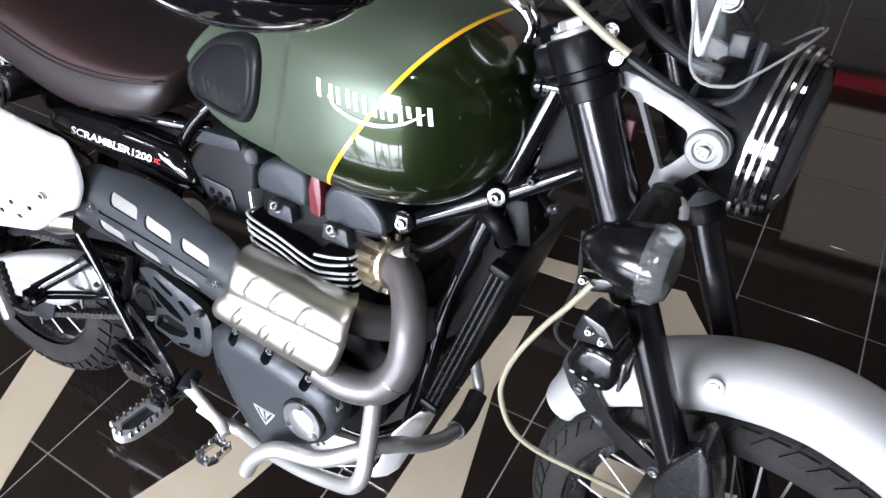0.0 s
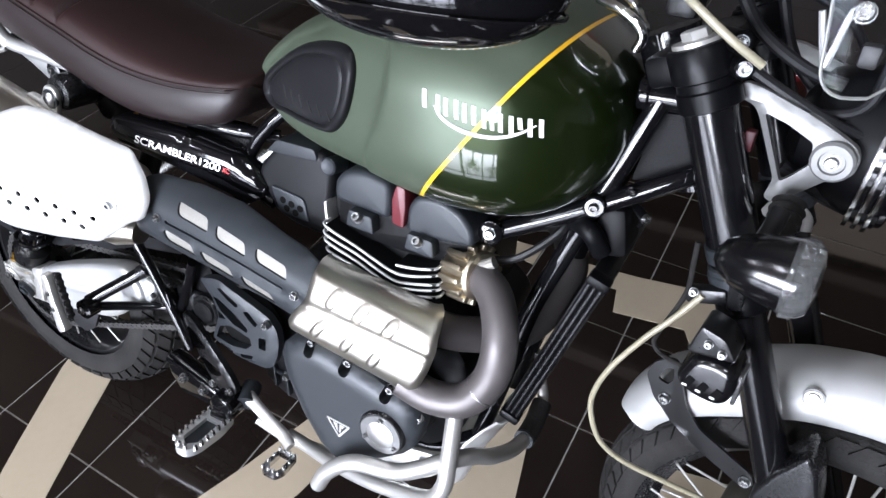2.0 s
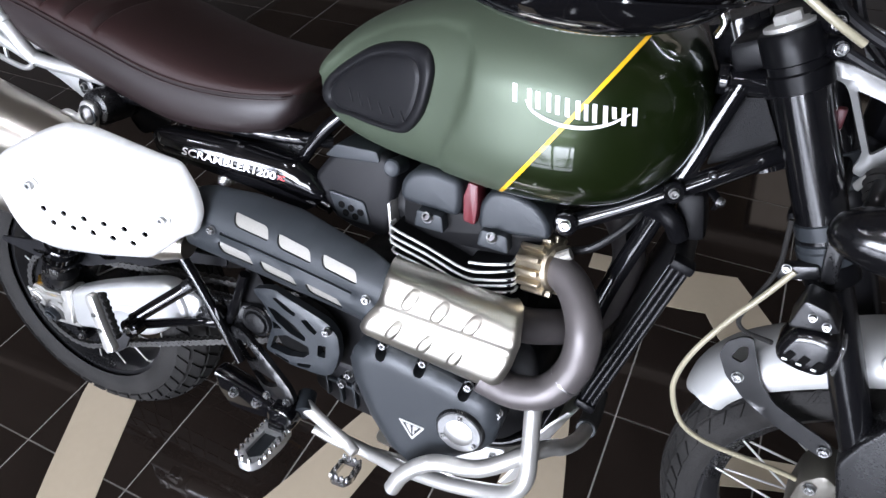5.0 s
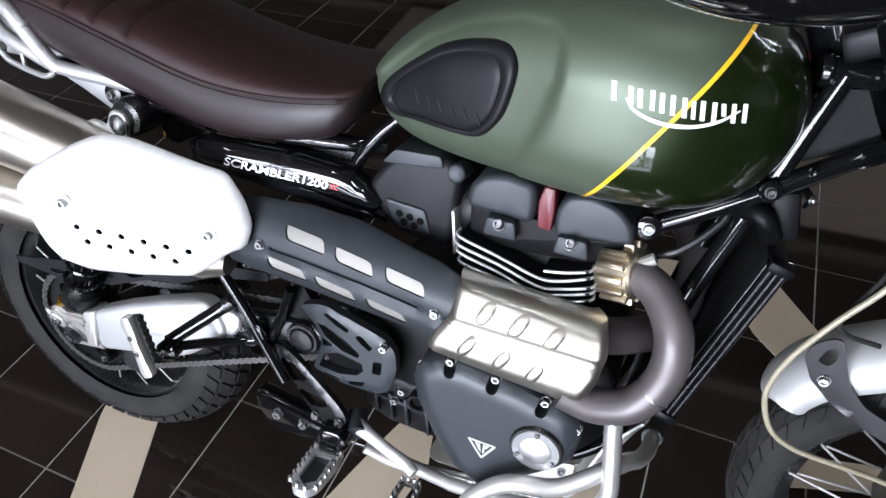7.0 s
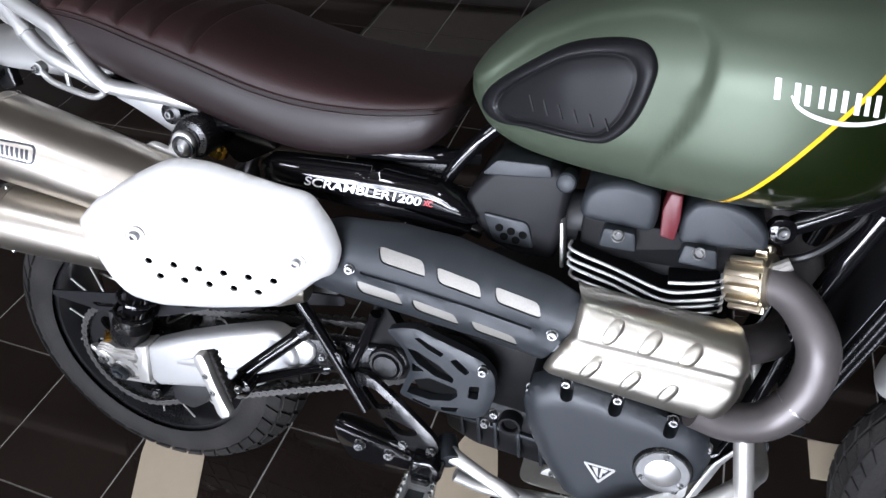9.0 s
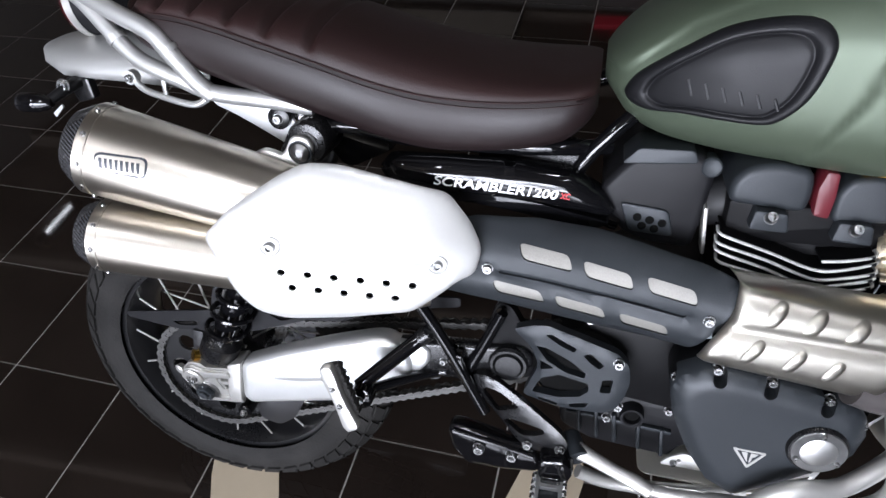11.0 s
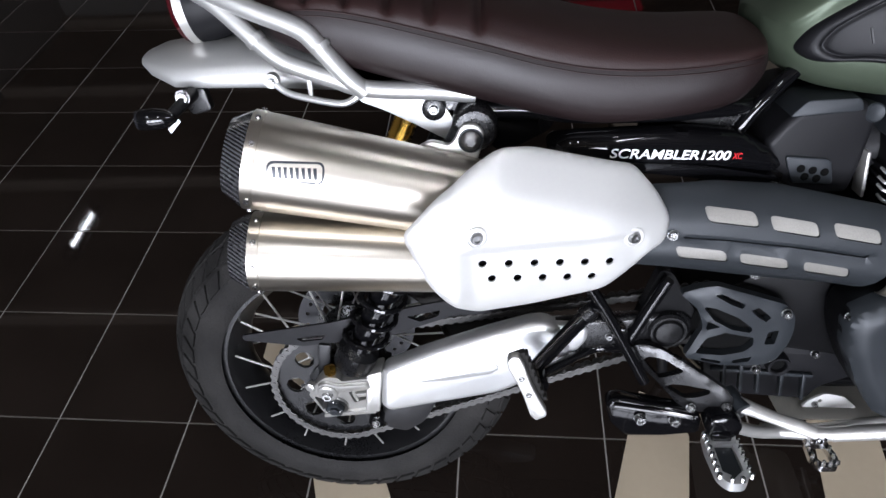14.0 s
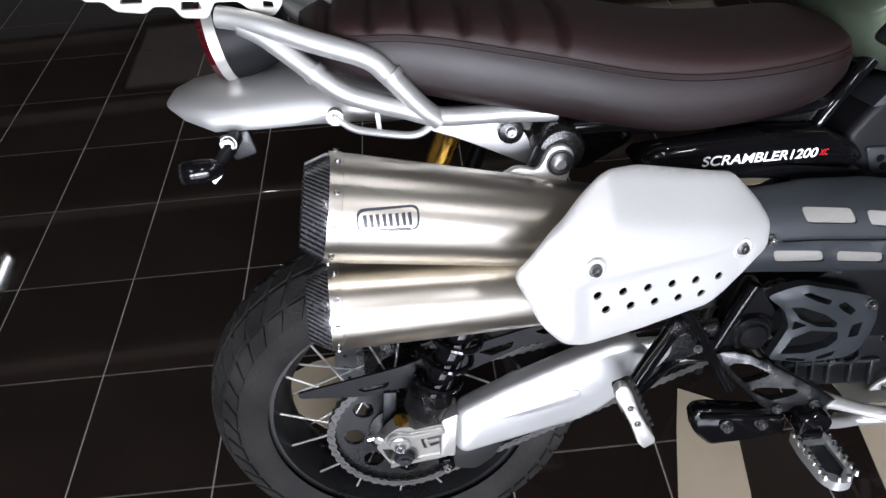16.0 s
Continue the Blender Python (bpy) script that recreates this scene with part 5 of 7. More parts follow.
# ---- rear suspension and drive ----
arm = [(0.088, 0.406), (0.080, 0.332), (0.094, 0.319), (0.272, 0.357), (0.303, 0.372), (0.357, 0.415), (0.378, 0.425), (0.384, 0.450), (0.374, 0.478), (0.345, 0.496), (0.320, 0.494), (0.250, 0.471), (0.165, 0.440)]
swing = bike("swingarm", prism(arm, -0.158, -0.118, 0.015, 0.012, seg=4), SATIN, "cast aluminium swingarm")
bike("swingarm_groove", prism([(0.147, 0.386), (0.150, 0.393), (0.191, 0.409), (0.267, 0.424), (0.275, 0.412), (0.262, 0.402), (0.190, 0.388)], -0.1598, -0.15, 0.005, 0.002, seg=2), SATIN, "", swing)
bike("end_band", prism([(0.064, 0.400), (0.055, 0.326), (0.078, 0.322), (0.090, 0.408)], -0.1592, -0.120, 0.005, 0.004, seg=3), CAST, "", swing)
bike("arm_root", prism([(0.350, 0.425), (0.46, 0.440), (0.55, 0.445), (0.57, 0.478), (0.55, 0.500), (0.35, 0.485)], -0.142, -0.118, 0.012, 0.010, seg=3), BLACKS, "satin black swingarm root", swing)
bike("arm_shoulder", prism([(0.340, 0.485), (0.395, 0.487), (0.411, 0.477), (0.409, 0.455), (0.378, 0.418), (0.345, 0.410)], -0.149, -0.118, 0.010, 0.008, seg=3), SATIN, "", swing)
bike("left_arm", prism(arm, 0.118, 0.158, 0.015, 0.012), SATIN, "", swing)
plate = [(-0.040, 0.352), (-0.025, 0.298), (0.066, 0.310), (0.074, 0.384), (0.060, 0.390), (0.022, 0.384), (0.018, 0.393), (0.0, 0.395), (-0.014, 0.385)]
carrier = bike("axle_plate", sheet(plate, lambda x, z: -0.150, 0.026, [[(-0.032, 0.346), (-0.026, 0.312), (-0.012, 0.315), (-0.016, 0.340)], [(0.028, 0.358), (0.060, 0.362), (0.059, 0.341), (0.032, 0.330)]], 0.016, r=0.006, hole_r=0.003), CAST, "cast aluminium axle plate")
bike("upper_lug", prism([(-0.022, 0.362), (-0.016, 0.382), (-0.002, 0.388), (0.016, 0.380), (0.066, 0.384), (0.068, 0.372), (0.022, 0.366), (0.010, 0.356), (-0.010, 0.354)], -0.159, -0.148, 0.006, 0.004, seg=2), CAST, "", carrier)
bike("lower_ledge", prism([(-0.026, 0.298), (-0.024, 0.306), (0.066, 0.318), (0.066, 0.309)], -0.158, -0.148, 0.002, 0.002), CAST, "", carrier)
bike("adjuster_block", box((0.046, -0.142, 0.350), (0.026, 0.020, 0.009), 0.002, (0, -8, 0)), CAST, "", carrier)
bike("adjuster_head", box((0.038, -0.146, 0.348), (0.006, 0.016, 0.022), 0.002, (0, -8, 0)), CAST, "", carrier)
bike("axle_washer", lathe([(0.021, 0), (0.021, 0.006), (0.008, 0.006)], (0.0, -0.150, 0.325), (0, -1, 0), 28), GREYSTEEL, "", carrier)
bike("axle_nut", lathe([(0.016, 0), (0.016, 0.008), (0.0145, 0.010), (0.009, 0.010), (0.009, 0.014), (0.007, 0.015), (0.0003, 0.012)], (0.0, -0.156, 0.325), (0, -1, 0), 6), GREYM, "dark axle nut", carrier)
bike("shock_eye", lathe([(0.0165, 0), (0.0165, 0.006), (0.014, 0.008), (0.0003, 0.008)], (-0.002, -0.156, 0.366), (0, -1, 0), 24), CAST, "", carrier)
bolt((-0.002, -0.164, 0.366), 0.0085, parent=carrier, h=0.008)
bike("chain_adjuster", tube([(-0.050, -0.140, 0.362), (-0.018, -0.140, 0.368)], 0.0045, 1, 10), CHROME, "", carrier)
bike("adjuster_knob", lathe([(0.009, 0), (0.009, 0.010), (0.006, 0.012), (0.0003, 0.012)], (-0.030, -0.142, 0.368), (-0.3, -1, 0.2), 8), CAST, "", carrier)
# the casting leans inwards towards its lower edge
LEAN_IN = Matrix(((1, 0, 0, 0), (0, 1, -0.42, 0.153), (0, 0, 1.22, -0.0805), (0, 0, 0, 1)))
for ob in [carrier] + list(carrier.children):
    if ob.name.startswith("bolt"):
        ob.matrix_basis = Matrix.Translation(LEAN_IN @ ob.matrix_basis.translation - ob.matrix_basis.translation) @ ob.matrix_basis
    else:
        ob.data.transform(LEAN_IN)
bike("axle", tube([(0, -0.15, 0.321), (0, 0.15, 0.321)], 0.012, 1, 16), CHROME)

SP, SR = Vector((0.0, 0, 0.321)), 0.1135
FP, FR = Vector((0.622, 0, 0.478)), 0.040
teeth = []
for k in range(84):
    a = 2 * math.pi * k / 84
    r = SR - (0.004 if k % 2 else -0.001)
    teeth.append((SP.x + r * math.cos(a), SP.z + r * math.sin(a)))
sp_holes = [circle(0.078 * math.cos(2 * math.pi * k / 8), 0.321 + 0.078 * math.sin(2 * math.pi * k / 8), 0.017, 10) for k in range(8)]
sprocket = bike("rear_sprocket", sheet(teeth, lambda x, z: -0.090, 0.006, sp_holes, 0.03), BLACKS, "black rear sprocket")
bike("sprocket_carrier", lathe([(0.055, -0.03), (0.055, 0.004), (0.03, 0.01), (0.0003, 0.01)], (0, -0.09, 0.321), (0, -1, 0), 28), BLACKS, "", sprocket)
d = FP - SP
base_a = math.atan2(d.z, d.x)
off = math.acos((SR - FR) / d.length)
ua, la = base_a + off, base_a - off
path = []
arc_n = 60
for k in range(arc_n + 1):
    a = ua + (2 * math.pi - (ua - la)) * k / arc_n
    path.append(Vector((SP.x + SR * math.cos(a), -0.0935, SP.z + SR * math.sin(a))))
for k in range(13):
    a = la + (ua - la) * k / 12
    path.append(Vector((FP.x + FR * math.cos(a), -0.0935, FP.z + FR * math.sin(a))))
path.append(path[0])
dist = [0.0]
for p, q in zip(path, path[1:]):
    dist.append(dist[-1] + (q - p).length)
links = int(dist[-1] / 0.01588)
chain = tagged(new("drive_chain"), "")
chain.parent = moto
link_bm = bmesh.new()
for s in (-1, 1):
    for y in (-0.006, 0.006):
        lathe([(0.0072, y - 0.0012), (0.0072, y + 0.0012)], (s * 0.0075, 0, 0), (0, 1, 0), 10, link_bm)
for y in (-0.006, 0.006):
    box((0, y, 0), (0.015, 0.0022, 0.0095), 0, (0, 0, 0), link_bm)
lathe([(0.0028, -0.0085), (0.0028, 0.0085)], (-0.0075, 0, 0), (0, 1, 0), 8, link_bm)
lathe([(0.0028, -0.0085), (0.0028, 0.0085)], (0.0075, 0, 0), (0, 1, 0), 8, link_bm)
link = None
for k in range(links):
    s = dist[-1] * k / links
    i = max(j for j in range(len(dist)) if dist[j] <= s)
    i = min(i, len(path) - 2)
    p = path[i].lerp(path[i + 1], (s - dist[i]) / max(1e-9, dist[i + 1] - dist[i]))
    t = (path[i + 1] - path[i]).normalized()
    m = Matrix.Translation(p + Vector((0, 0.0012 if k % 2 else -0.0012, 0))) @ pose(0, 0, 0, 0, -math.degrees(math.atan2(t.z, t.x)), 0) @ Matrix.Diagonal((1, 1.0 if k % 2 else 0.7, 1, 1))
    if link is None:
        link = part("link", link_bm, CHAINGREY, chain, "dull grey steel chain link")
        link.matrix_basis = m
    else:
        again(link, "link", m)
bike("front_sprocket", lathe([(0.036, -0.004), (0.036, 0.004)], (FP.x, -0.0935, FP.z), (0, 1, 0), 24), BLACKS)

cg = [(-0.143, 0.447), (-0.141, 0.437), (-0.043, 0.424), (0.002, 0.430), (0.10, 0.442), (0.20, 0.480), (0.253, 0.484), (0.34, 0.52), (0.45, 0.54), (0.45, 0.556), (0.30, 0.545), (0.243, 0.520), (0.15, 0.500), (0.018, 0.472)]
cg_holes = [[(0.130, 0.480), (0.185, 0.492), (0.180, 0.480), (0.150, 0.470)], [(0.215, 0.504), (0.280, 0.523), (0.270, 0.508), (0.230, 0.496)], [(-0.055, 0.440), (-0.005, 0.447), (-0.010, 0.437), (-0.045, 0.433)]]
chain_guard = bike("chain_guard", sheet(cg, lambda x, z: -0.112 + 0.03 * max(0, (z - 0.47) / 0.06) * (x < 0.1), 0.004, cg_holes, 0.02, r=0.006, hole_r=0.004), DARKPL, "black plastic chain guard")
bike("guard_stay", box((-0.012, -0.115, 0.395), (0.020, 0.006, 0.07), 0.002, (0, 8, 0)), PLASTIC, "", chain_guard)
bike("chain_fin", prism([(0.07, 0.30), (0.075, 0.235), (0.110, 0.225), (0.143, 0.248), (0.175, 0.31)], -0.105, -0.099, 0.01, 0.001), PLASTIC, "black chain fin")
bike("lower_roller", lathe([(0.011, -0.012), (0.013, -0.010), (0.013, 0.010), (0.011, 0.012)], (0.064, -0.125, 0.276), (0, 1, 0), 16), BLACKG, "", swing)
bolt((0.064, -0.138, 0.276), 0.006, parent=swing)

# shock absorber with its spring
sa, sb = Vector((0.032, -0.138, 0.392)), Vector((0.232, -0.138, 0.800))
sdir = (sb - sa).normalized()
shock = bike("shock_absorber", lathe([(0.014, 0.0), (0.026, 0.012), (0.032, 0.02), (0.033, 0.05), (0.028, 0.053), (0.021, 0.06), (0.021, 0.30), (0.030, 0.302), (0.030, 0.36), (0.016, 0.38), (0.014, (sb - sa).length)], sa, sdir, 28), BLACKS, "black rear shock absorber with coil spring")
coil_pts = []
s1 = sdir.orthogonal().normalized()
s2 = sdir.cross(s1)
for k in range(14 * 6 + 1):
    a = 2 * math.pi * k / 14
    h = 0.058 + (0.285 - 0.058) * k / (14 * 6)
    coil_pts.append(sa + sdir * h + 0.0325 * (math.cos(a) * s1 + math.sin(a) * s2))
bike("coil_spring", tube(coil_pts, 0.0046, 1, 8), BLACKG, "gloss black coil spring", shock)
bike("damper_rod", tube([sa + sdir * 0.06, sa + sdir * 0.28], 0.0215, 1, 24), BLACKG, "", shock)
bike("adjuster", lathe([(0.010, 0), (0.010, 0.010), (0.0003, 0.010)], sa + Vector((-0.024, -0.01, 0.012)), (-0.6, -0.6, 0.3), 10), GOLD, "gold adjuster knob", shock)
far_shock = bike("far_shock_absorber", lathe([(0.014, 0.0), (0.026, 0.012), (0.030, 0.03), (0.024, 0.06), (0.024, 0.26), (0.014, 0.28), (0.014, 0.45)], Vector((0.032, 0.128, 0.392)), sdir, 20), BLACKS, "black far-side shock absorber")
bike("reservoir", tube([(0.098, 0.110, 0.662), (0.150, 0.110, 0.772)], 0.0205, 1, 28), GOLD, "gold shock reservoir", far_shock)
bike("reservoir_cap", tube([(0.150, 0.110, 0.772), (0.158, 0.110, 0.789)], 0.0215, 1, 28), BLACKS, "", far_shock)
mount = bike("shock_mount", lathe([(0.030, -0.06), (0.030, 0.0), (0.026, 0.006), (0.017, 0.008), (0.017, 0.010), (0.0003, 0.010)], (0.248, -0.138, 0.797), (0, -1, 0), 28), BLACKS, "black rubber shock mount")
bike("mount_bracket", prism([(0.229, 0.806), (0.236, 0.811), (0.248, 0.811), (0.257, 0.805), (0.261, 0.795), (0.256, 0.776), (0.250, 0.758), (0.180, 0.768), (0.170, 0.780), (0.190, 0.790), (0.205, 0.787), (0.214, 0.783), (0.221, 0.790)], -0.156, -0.146, 0.006, 0.003, seg=3), CAST, "pale cast shock bracket", mount)
bike("nut_ring", lathe([(0.0165, -0.004), (0.0165, 0.0012), (0.0145, 0.0018), (0.0140, 0.0)], (0.243, -0.156, 0.789), (0, -1, 0), 28), GREYM, "", mount)
bike("mount_nut", lathe([(0.0140, 0.0), (0.0135, 0.003), (0.0090, 0.007), (0.0060, 0.008), (0.0055, 0.005), (0.0003, 0.005)], (0.243, -0.156, 0.789), (0, -1, 0), 28), GREYSTEEL, "domed steel mounting nut", mount)

# ---- foot controls ----
pivot = bike("swingarm_pivot", lathe([(0.030, -0.02), (0.030, 0.004), (0.027, 0.008), (0.023, 0.008), (0.022, 0.005), (0.019, 0.011), (0.0003, 0.012)], (0.529, -0.140, 0.470), (0, -1, 0), 32), BLACKS, "black swingarm pivot cap")
bike("pivot_plate", sheet([(0.510, 0.572), (0.528, 0.566), (0.548, 0.530), (0.572, 0.490), (0.566, 0.446), (0.535, 0.430), (0.490, 0.436), (0.474, 0.460)], lambda x, z: -0.132, 0.02, [], 0.02, r=0.01), ENGINE, "gloss black pivot plate")
hang = bike("footrest_hanger", tube([(0.372, -0.160, 0.615), (0.411, -0.160, 0.553), (0.445, -0.160, 0.492), (0.498, -0.160, 0.385)], 0.0088, 4, 14), BLACKG, "gloss black footrest hanger tube")
bike("hanger_stay", tube([(0.518, -0.150, 0.566), (0.492, -0.146, 0.503), (0.466, -0.146, 0.445)], 0.0085, 2, 14), BLACKG, "", hang)
bike("hanger_web", prism([(0.440, 0.478), (0.446, 0.490), (0.462, 0.490), (0.470, 0.452), (0.455, 0.452)], -0.166, -0.148, 0.003, 0.002), BLACKG, "", hang)
bolt((0.436, -0.170, 0.482), 0.005, parent=hang, mat=GREYSTEEL)
hp = [(0.472, 0.441), (0.482, 0.452), (0.500, 0.455), (0.520, 0.448), (0.552, 0.430), (0.585, 0.409), (0.616, 0.388), (0.628, 0.372), (0.624, 0.352), (0.606, 0.342), (0.575, 0.338), (0.552, 0.346), (0.535, 0.366), (0.514, 0.390), (0.489, 0.415)]


def hanger_y(x, z):
    return -0.1575 - 0.25 * (x - 0.480)


hplate = bike("footrest_plate", sheet(hp, hanger_y, 0.011, [[(0.492, 0.429), (0.500, 0.437), (0.522, 0.435), (0.551, 0.418), (0.545, 0.411), (0.518, 0.397)], [(0.528, 0.382), (0.536, 0.390), (0.556, 0.391), (0.590, 0.389), (0.592, 0.382), (0.578, 0.372), (0.558, 0.365)]], 0.012, r=0.009, hole_r=0.005, roll=0.0045), BLACKS, "cast dark footrest plate with two cut-outs")
bolt((0.616, -0.193, 0.363), 0.0068, parent=hplate)
bolt((0.567, -0.182, 0.352), 0.0068, parent=hplate)
hg = [(0.441, 0.345), (0.448, 0.357), (0.464, 0.360), (0.520, 0.350), (0.580, 0.340), (0.588, 0.320), (0.586, 0.298), (0.530, 0.287), (0.474, 0.283), (0.448, 0.312)]
hgm = prism(hg, -0.178, -0.150, 0.008, 0.006, seg=3)
hgm.transform(Matrix(((1, 0, 0, 0), (-0.08, 1, 0.02, 0.034), (0, 0, 1, 0), (0, 0, 0, 1))))
heel = bike("heel_guard", hgm, BLACKG, "gloss black heel guard")
rib = tube([(0.452, -0.176, 0.352), (0.520, -0.180, 0.342), (0.578, -0.185, 0.332)], 0.0050, 3, 10)
bike("guard_ridge", rib, BLACKG, "", heel)
for p in ((0.493, -0.1795, 0.328), (0.545, -0.1830, 0.328)):
    bolt(p, 0.0085, parent=heel, h=0.010)
mountb = bike("peg_mount", prism([(0.588, 0.356), (0.622, 0.362), (0.640, 0.345), (0.634, 0.318), (0.600, 0.308), (0.585, 0.325)], -0.216, -0.165, 0.01, 0.008), BLACKG, "gloss black footrest mount")
bike("mount_pivot", tube([(0.628, -0.150, 0.352), (0.644, -0.186, 0.344)], 0.0165, 1, 20), GREYM, "", mountb)
# serrated rider footrest
peg = [(-0.024, -0.200), (-0.027, -0.235), (-0.024, -0.285), (-0.012, -0.302), (0.010, -0.302), (0.022, -0.285), (0.027, -0.235), (0.022, -0.200)]


def peg_frame(outer, inner, h, mat, at, name, label):
    bm = sheet(outer, lambda x, z: 0.0, h, [inner], 0.02, r=0.008)
    bm.transform(Matrix(((1, 0, 0, 0), (0, 0, 1, 0), (0, -1, 0, 0), (0, 0, 0, 1))))
    bm.transform(at)
    return bike(name, bm, mat, label)


inner = [(-0.014, -0.228), (-0.015, -0.279), (0.0, -0.290), (0.015, -0.277), (0.014, -0.228)]
rider = peg_frame(peg, inner, 0.016, SATIN, Matrix.Translation((0.606, 0, 0.320)), "rider_footrest", "serrated bright steel rider footrest")
for k in range(16):
    t = k / 15
    if k < 7:
        p = (-0.0225, -0.212 - 0.078 * k / 6)
    elif k < 9:
        p = (-0.007 + 0.014 * (k - 7), -0.297)
    else:
        p = (0.0225, -0.290 + 0.078 * (k - 9) / 6)
    bike("tooth", lathe([(0.0042, 0), (0.0034, 0.008), (0.0003, 0.009)], (0.606 + p[0], p[1], 0.3195), (0, 0, 1), 8), CHROME, "", rider)
bike("peg_rib", box((0.606, -0.252, 0.310), (0.034, 0.070, 0.006), 0.002), GREYM, "", rider)
bike("peg_clevis", prism([(0.592, 0.300), (0.592, 0.332), (0.622, 0.332), (0.622, 0.300)], -0.222, -0.196, 0.006, 0.004), BLACKG, "", rider)
# brake pedal
pedal = bike("brake_pedal", tube([(0.640, -0.176, 0.352), (0.664, -0.181, 0.344), (0.700, -0.187, 0.330), (0.730, -0.193, 0.321), (0.752, -0.203, 0.316)], [0.0135, 0.0110, 0.0098, 0.0115, 0.010], 5, 14, flat=0.6), CAST, "cast silver brake pedal")
pad_o = [(0.731, -0.203), (0.727, -0.240), (0.734, -0.256), (0.760, -0.256), (0.768, -0.240), (0.765, -0.203)]
pbm = sheet(pad_o, lambda x, z: 0.0, 0.010, [[(0.738, -0.212), (0.736, -0.238), (0.742, -0.247), (0.754, -0.247), (0.759, -0.238), (0.757, -0.212)]], 0.02, r=0.006)
pbm.transform(Matrix(((1, 0, 0, 0), (0, 0, 1, 0), (0, -1, 0, 0), (0, 0, 0, 1))))
pbm.transform(Matrix.Translation((0.003, -0.003, 0.306)))
ppad = bike("pedal_pad", pbm, CHROME, "toothed pedal pad", pedal)
for i in range(4):
    for j in range(4):
        if 0 < i < 3 and 0 < j < 3:
            continue
        bike("pad_tooth", lathe([(0.0034, 0), (0.0026, 0.006), (0.0003, 0.007)], (0.7355 + 0.0100 * i, -0.2095 - 0.0143 * j, 0.3055), (0, 0, 1), 6), CHROME, "", ppad)
# passenger footrest, folded up, on its black stays
stay = bike("passenger_stay", tube([(0.318, -0.215, 0.450), (0.345, -0.195, 0.470), (0.404, -0.158, 0.514), (0.418, -0.160, 0.530)], 0.0115, 3, 14), BLACKG, "gloss black passenger footrest stay")
bike("stay_collar", tube([(0.398, -0.161, 0.510), (0.412, -0.156, 0.520)], 0.0130, 1, 14), BLACKS, "", stay)
bike("lower_stay", tube([(0.322, -0.215, 0.440), (0.375, -0.165, 0.432), (0.425, -0.130, 0.428), (0.470, -0.150, 0.445)], 0.0085, 3, 14), BLACKG, "", stay)
bike("stay_end", lathe([(0.018, -0.010), (0.018, 0.012), (0.012, 0.015), (0.0003, 0.015)], (0.326, -0.222, 0.444), (0, -1, 0), 18), BLACKG, "", stay)
bolt((0.326, -0.236, 0.444), 0.006, parent=stay)
pp0, pp1 = Vector((0.292, -0.262, 0.522)), Vector((0.327, -0.274, 0.428))
ppd = (pp1 - pp0).normalized()
pm = Matrix.Translation((pp0 + pp1) / 2) @ Matrix((Vector((0.93, 0.0, 0.36)).normalized(), Vector((0, 1, 0)), -ppd)).transposed().to_4x4()
b = prism([(-0.0115, 0.040), (-0.009, 0.050), (0.0, 0.054), (0.009, 0.050), (0.0105, 0.035), (0.0085, 0.005), (0.0105, -0.025), (0.013, -0.046), (0.010, -0.052), (-0.006, -0.054), (-0.0105, -0.044), (-0.0085, -0.010), (-0.0095, 0.015)], -0.008, 0.007, 0.003, 0.003, seg=2)
b.transform(pm)
passenger = bike("passenger_footrest", b, CAST, "silver passenger footrest folded up, with black rubber")
b = box((0.004, 0.010, 0.006), (0.026, 0.012, 0.084), 0.004)
b.transform(pm)
bike("footrest_rubber", b, RUBBER, "", passenger)
for k in range(7):
    b = box((0.017, 0.008, -0.03 + 0.012 * k), (0.004, 0.014, 0.006), 0.001)
    b.transform(pm)
    bike("rubber_rib", b, RUBBER, "", passenger)
for z in (-0.01, 0.018):
    bolt(pm @ Vector((0, -0.0082, z)), 0.004, parent=passenger, h=0.003)
sm = bike("stay_plate", sheet([(0.380, 0.447), (0.405, 0.495), (0.425, 0.490), (0.440, 0.441), (0.416, 0.405), (0.384, 0.405)], lambda x, z: -0.126, 0.006, [[(0.394, 0.440), (0.420, 0.446), (0.422, 0.428), (0.398, 0.420)]], 0.02, r=0.006), BLACKS, "black stay plate")
bolt((0.416, -0.130, 0.463), 0.007, parent=sm)

# ---- side panel with its lettering ----
PANEL = [(0.341, 0.764), (0.350, 0.776), (0.372, 0.783), (0.443, 0.783), (0.517, 0.780), (0.600, 0.769), (0.640, 0.745), (0.657, 0.722), (0.640, 0.716), (0.555, 0.733), (0.443, 0.744), (0.355, 0.750)]


def panel_y(x, z):
    return -0.148 + 0.115 * max(0, x - 0.42) + 0.08 * (z - 0.757) + 1.5 * (z - 0.757) ** 2 + 0.6 * max(0, 0.37 - x)


panel = bike("side_panel", sheet(PANEL, panel_y, 0.03, step=0.012, r=0.010, roll=0.006), BLACKG, "gloss black side panel with white lettering", sharp=60)
bike("panel_below", sheet([(0.345, 0.748), (0.443, 0.742), (0.555, 0.731), (0.650, 0.712), (0.630, 0.700), (0.50, 0.720), (0.36, 0.735)], lambda x, z: -0.128, 0.03, step=0.02, r=0.005), BLACKG)


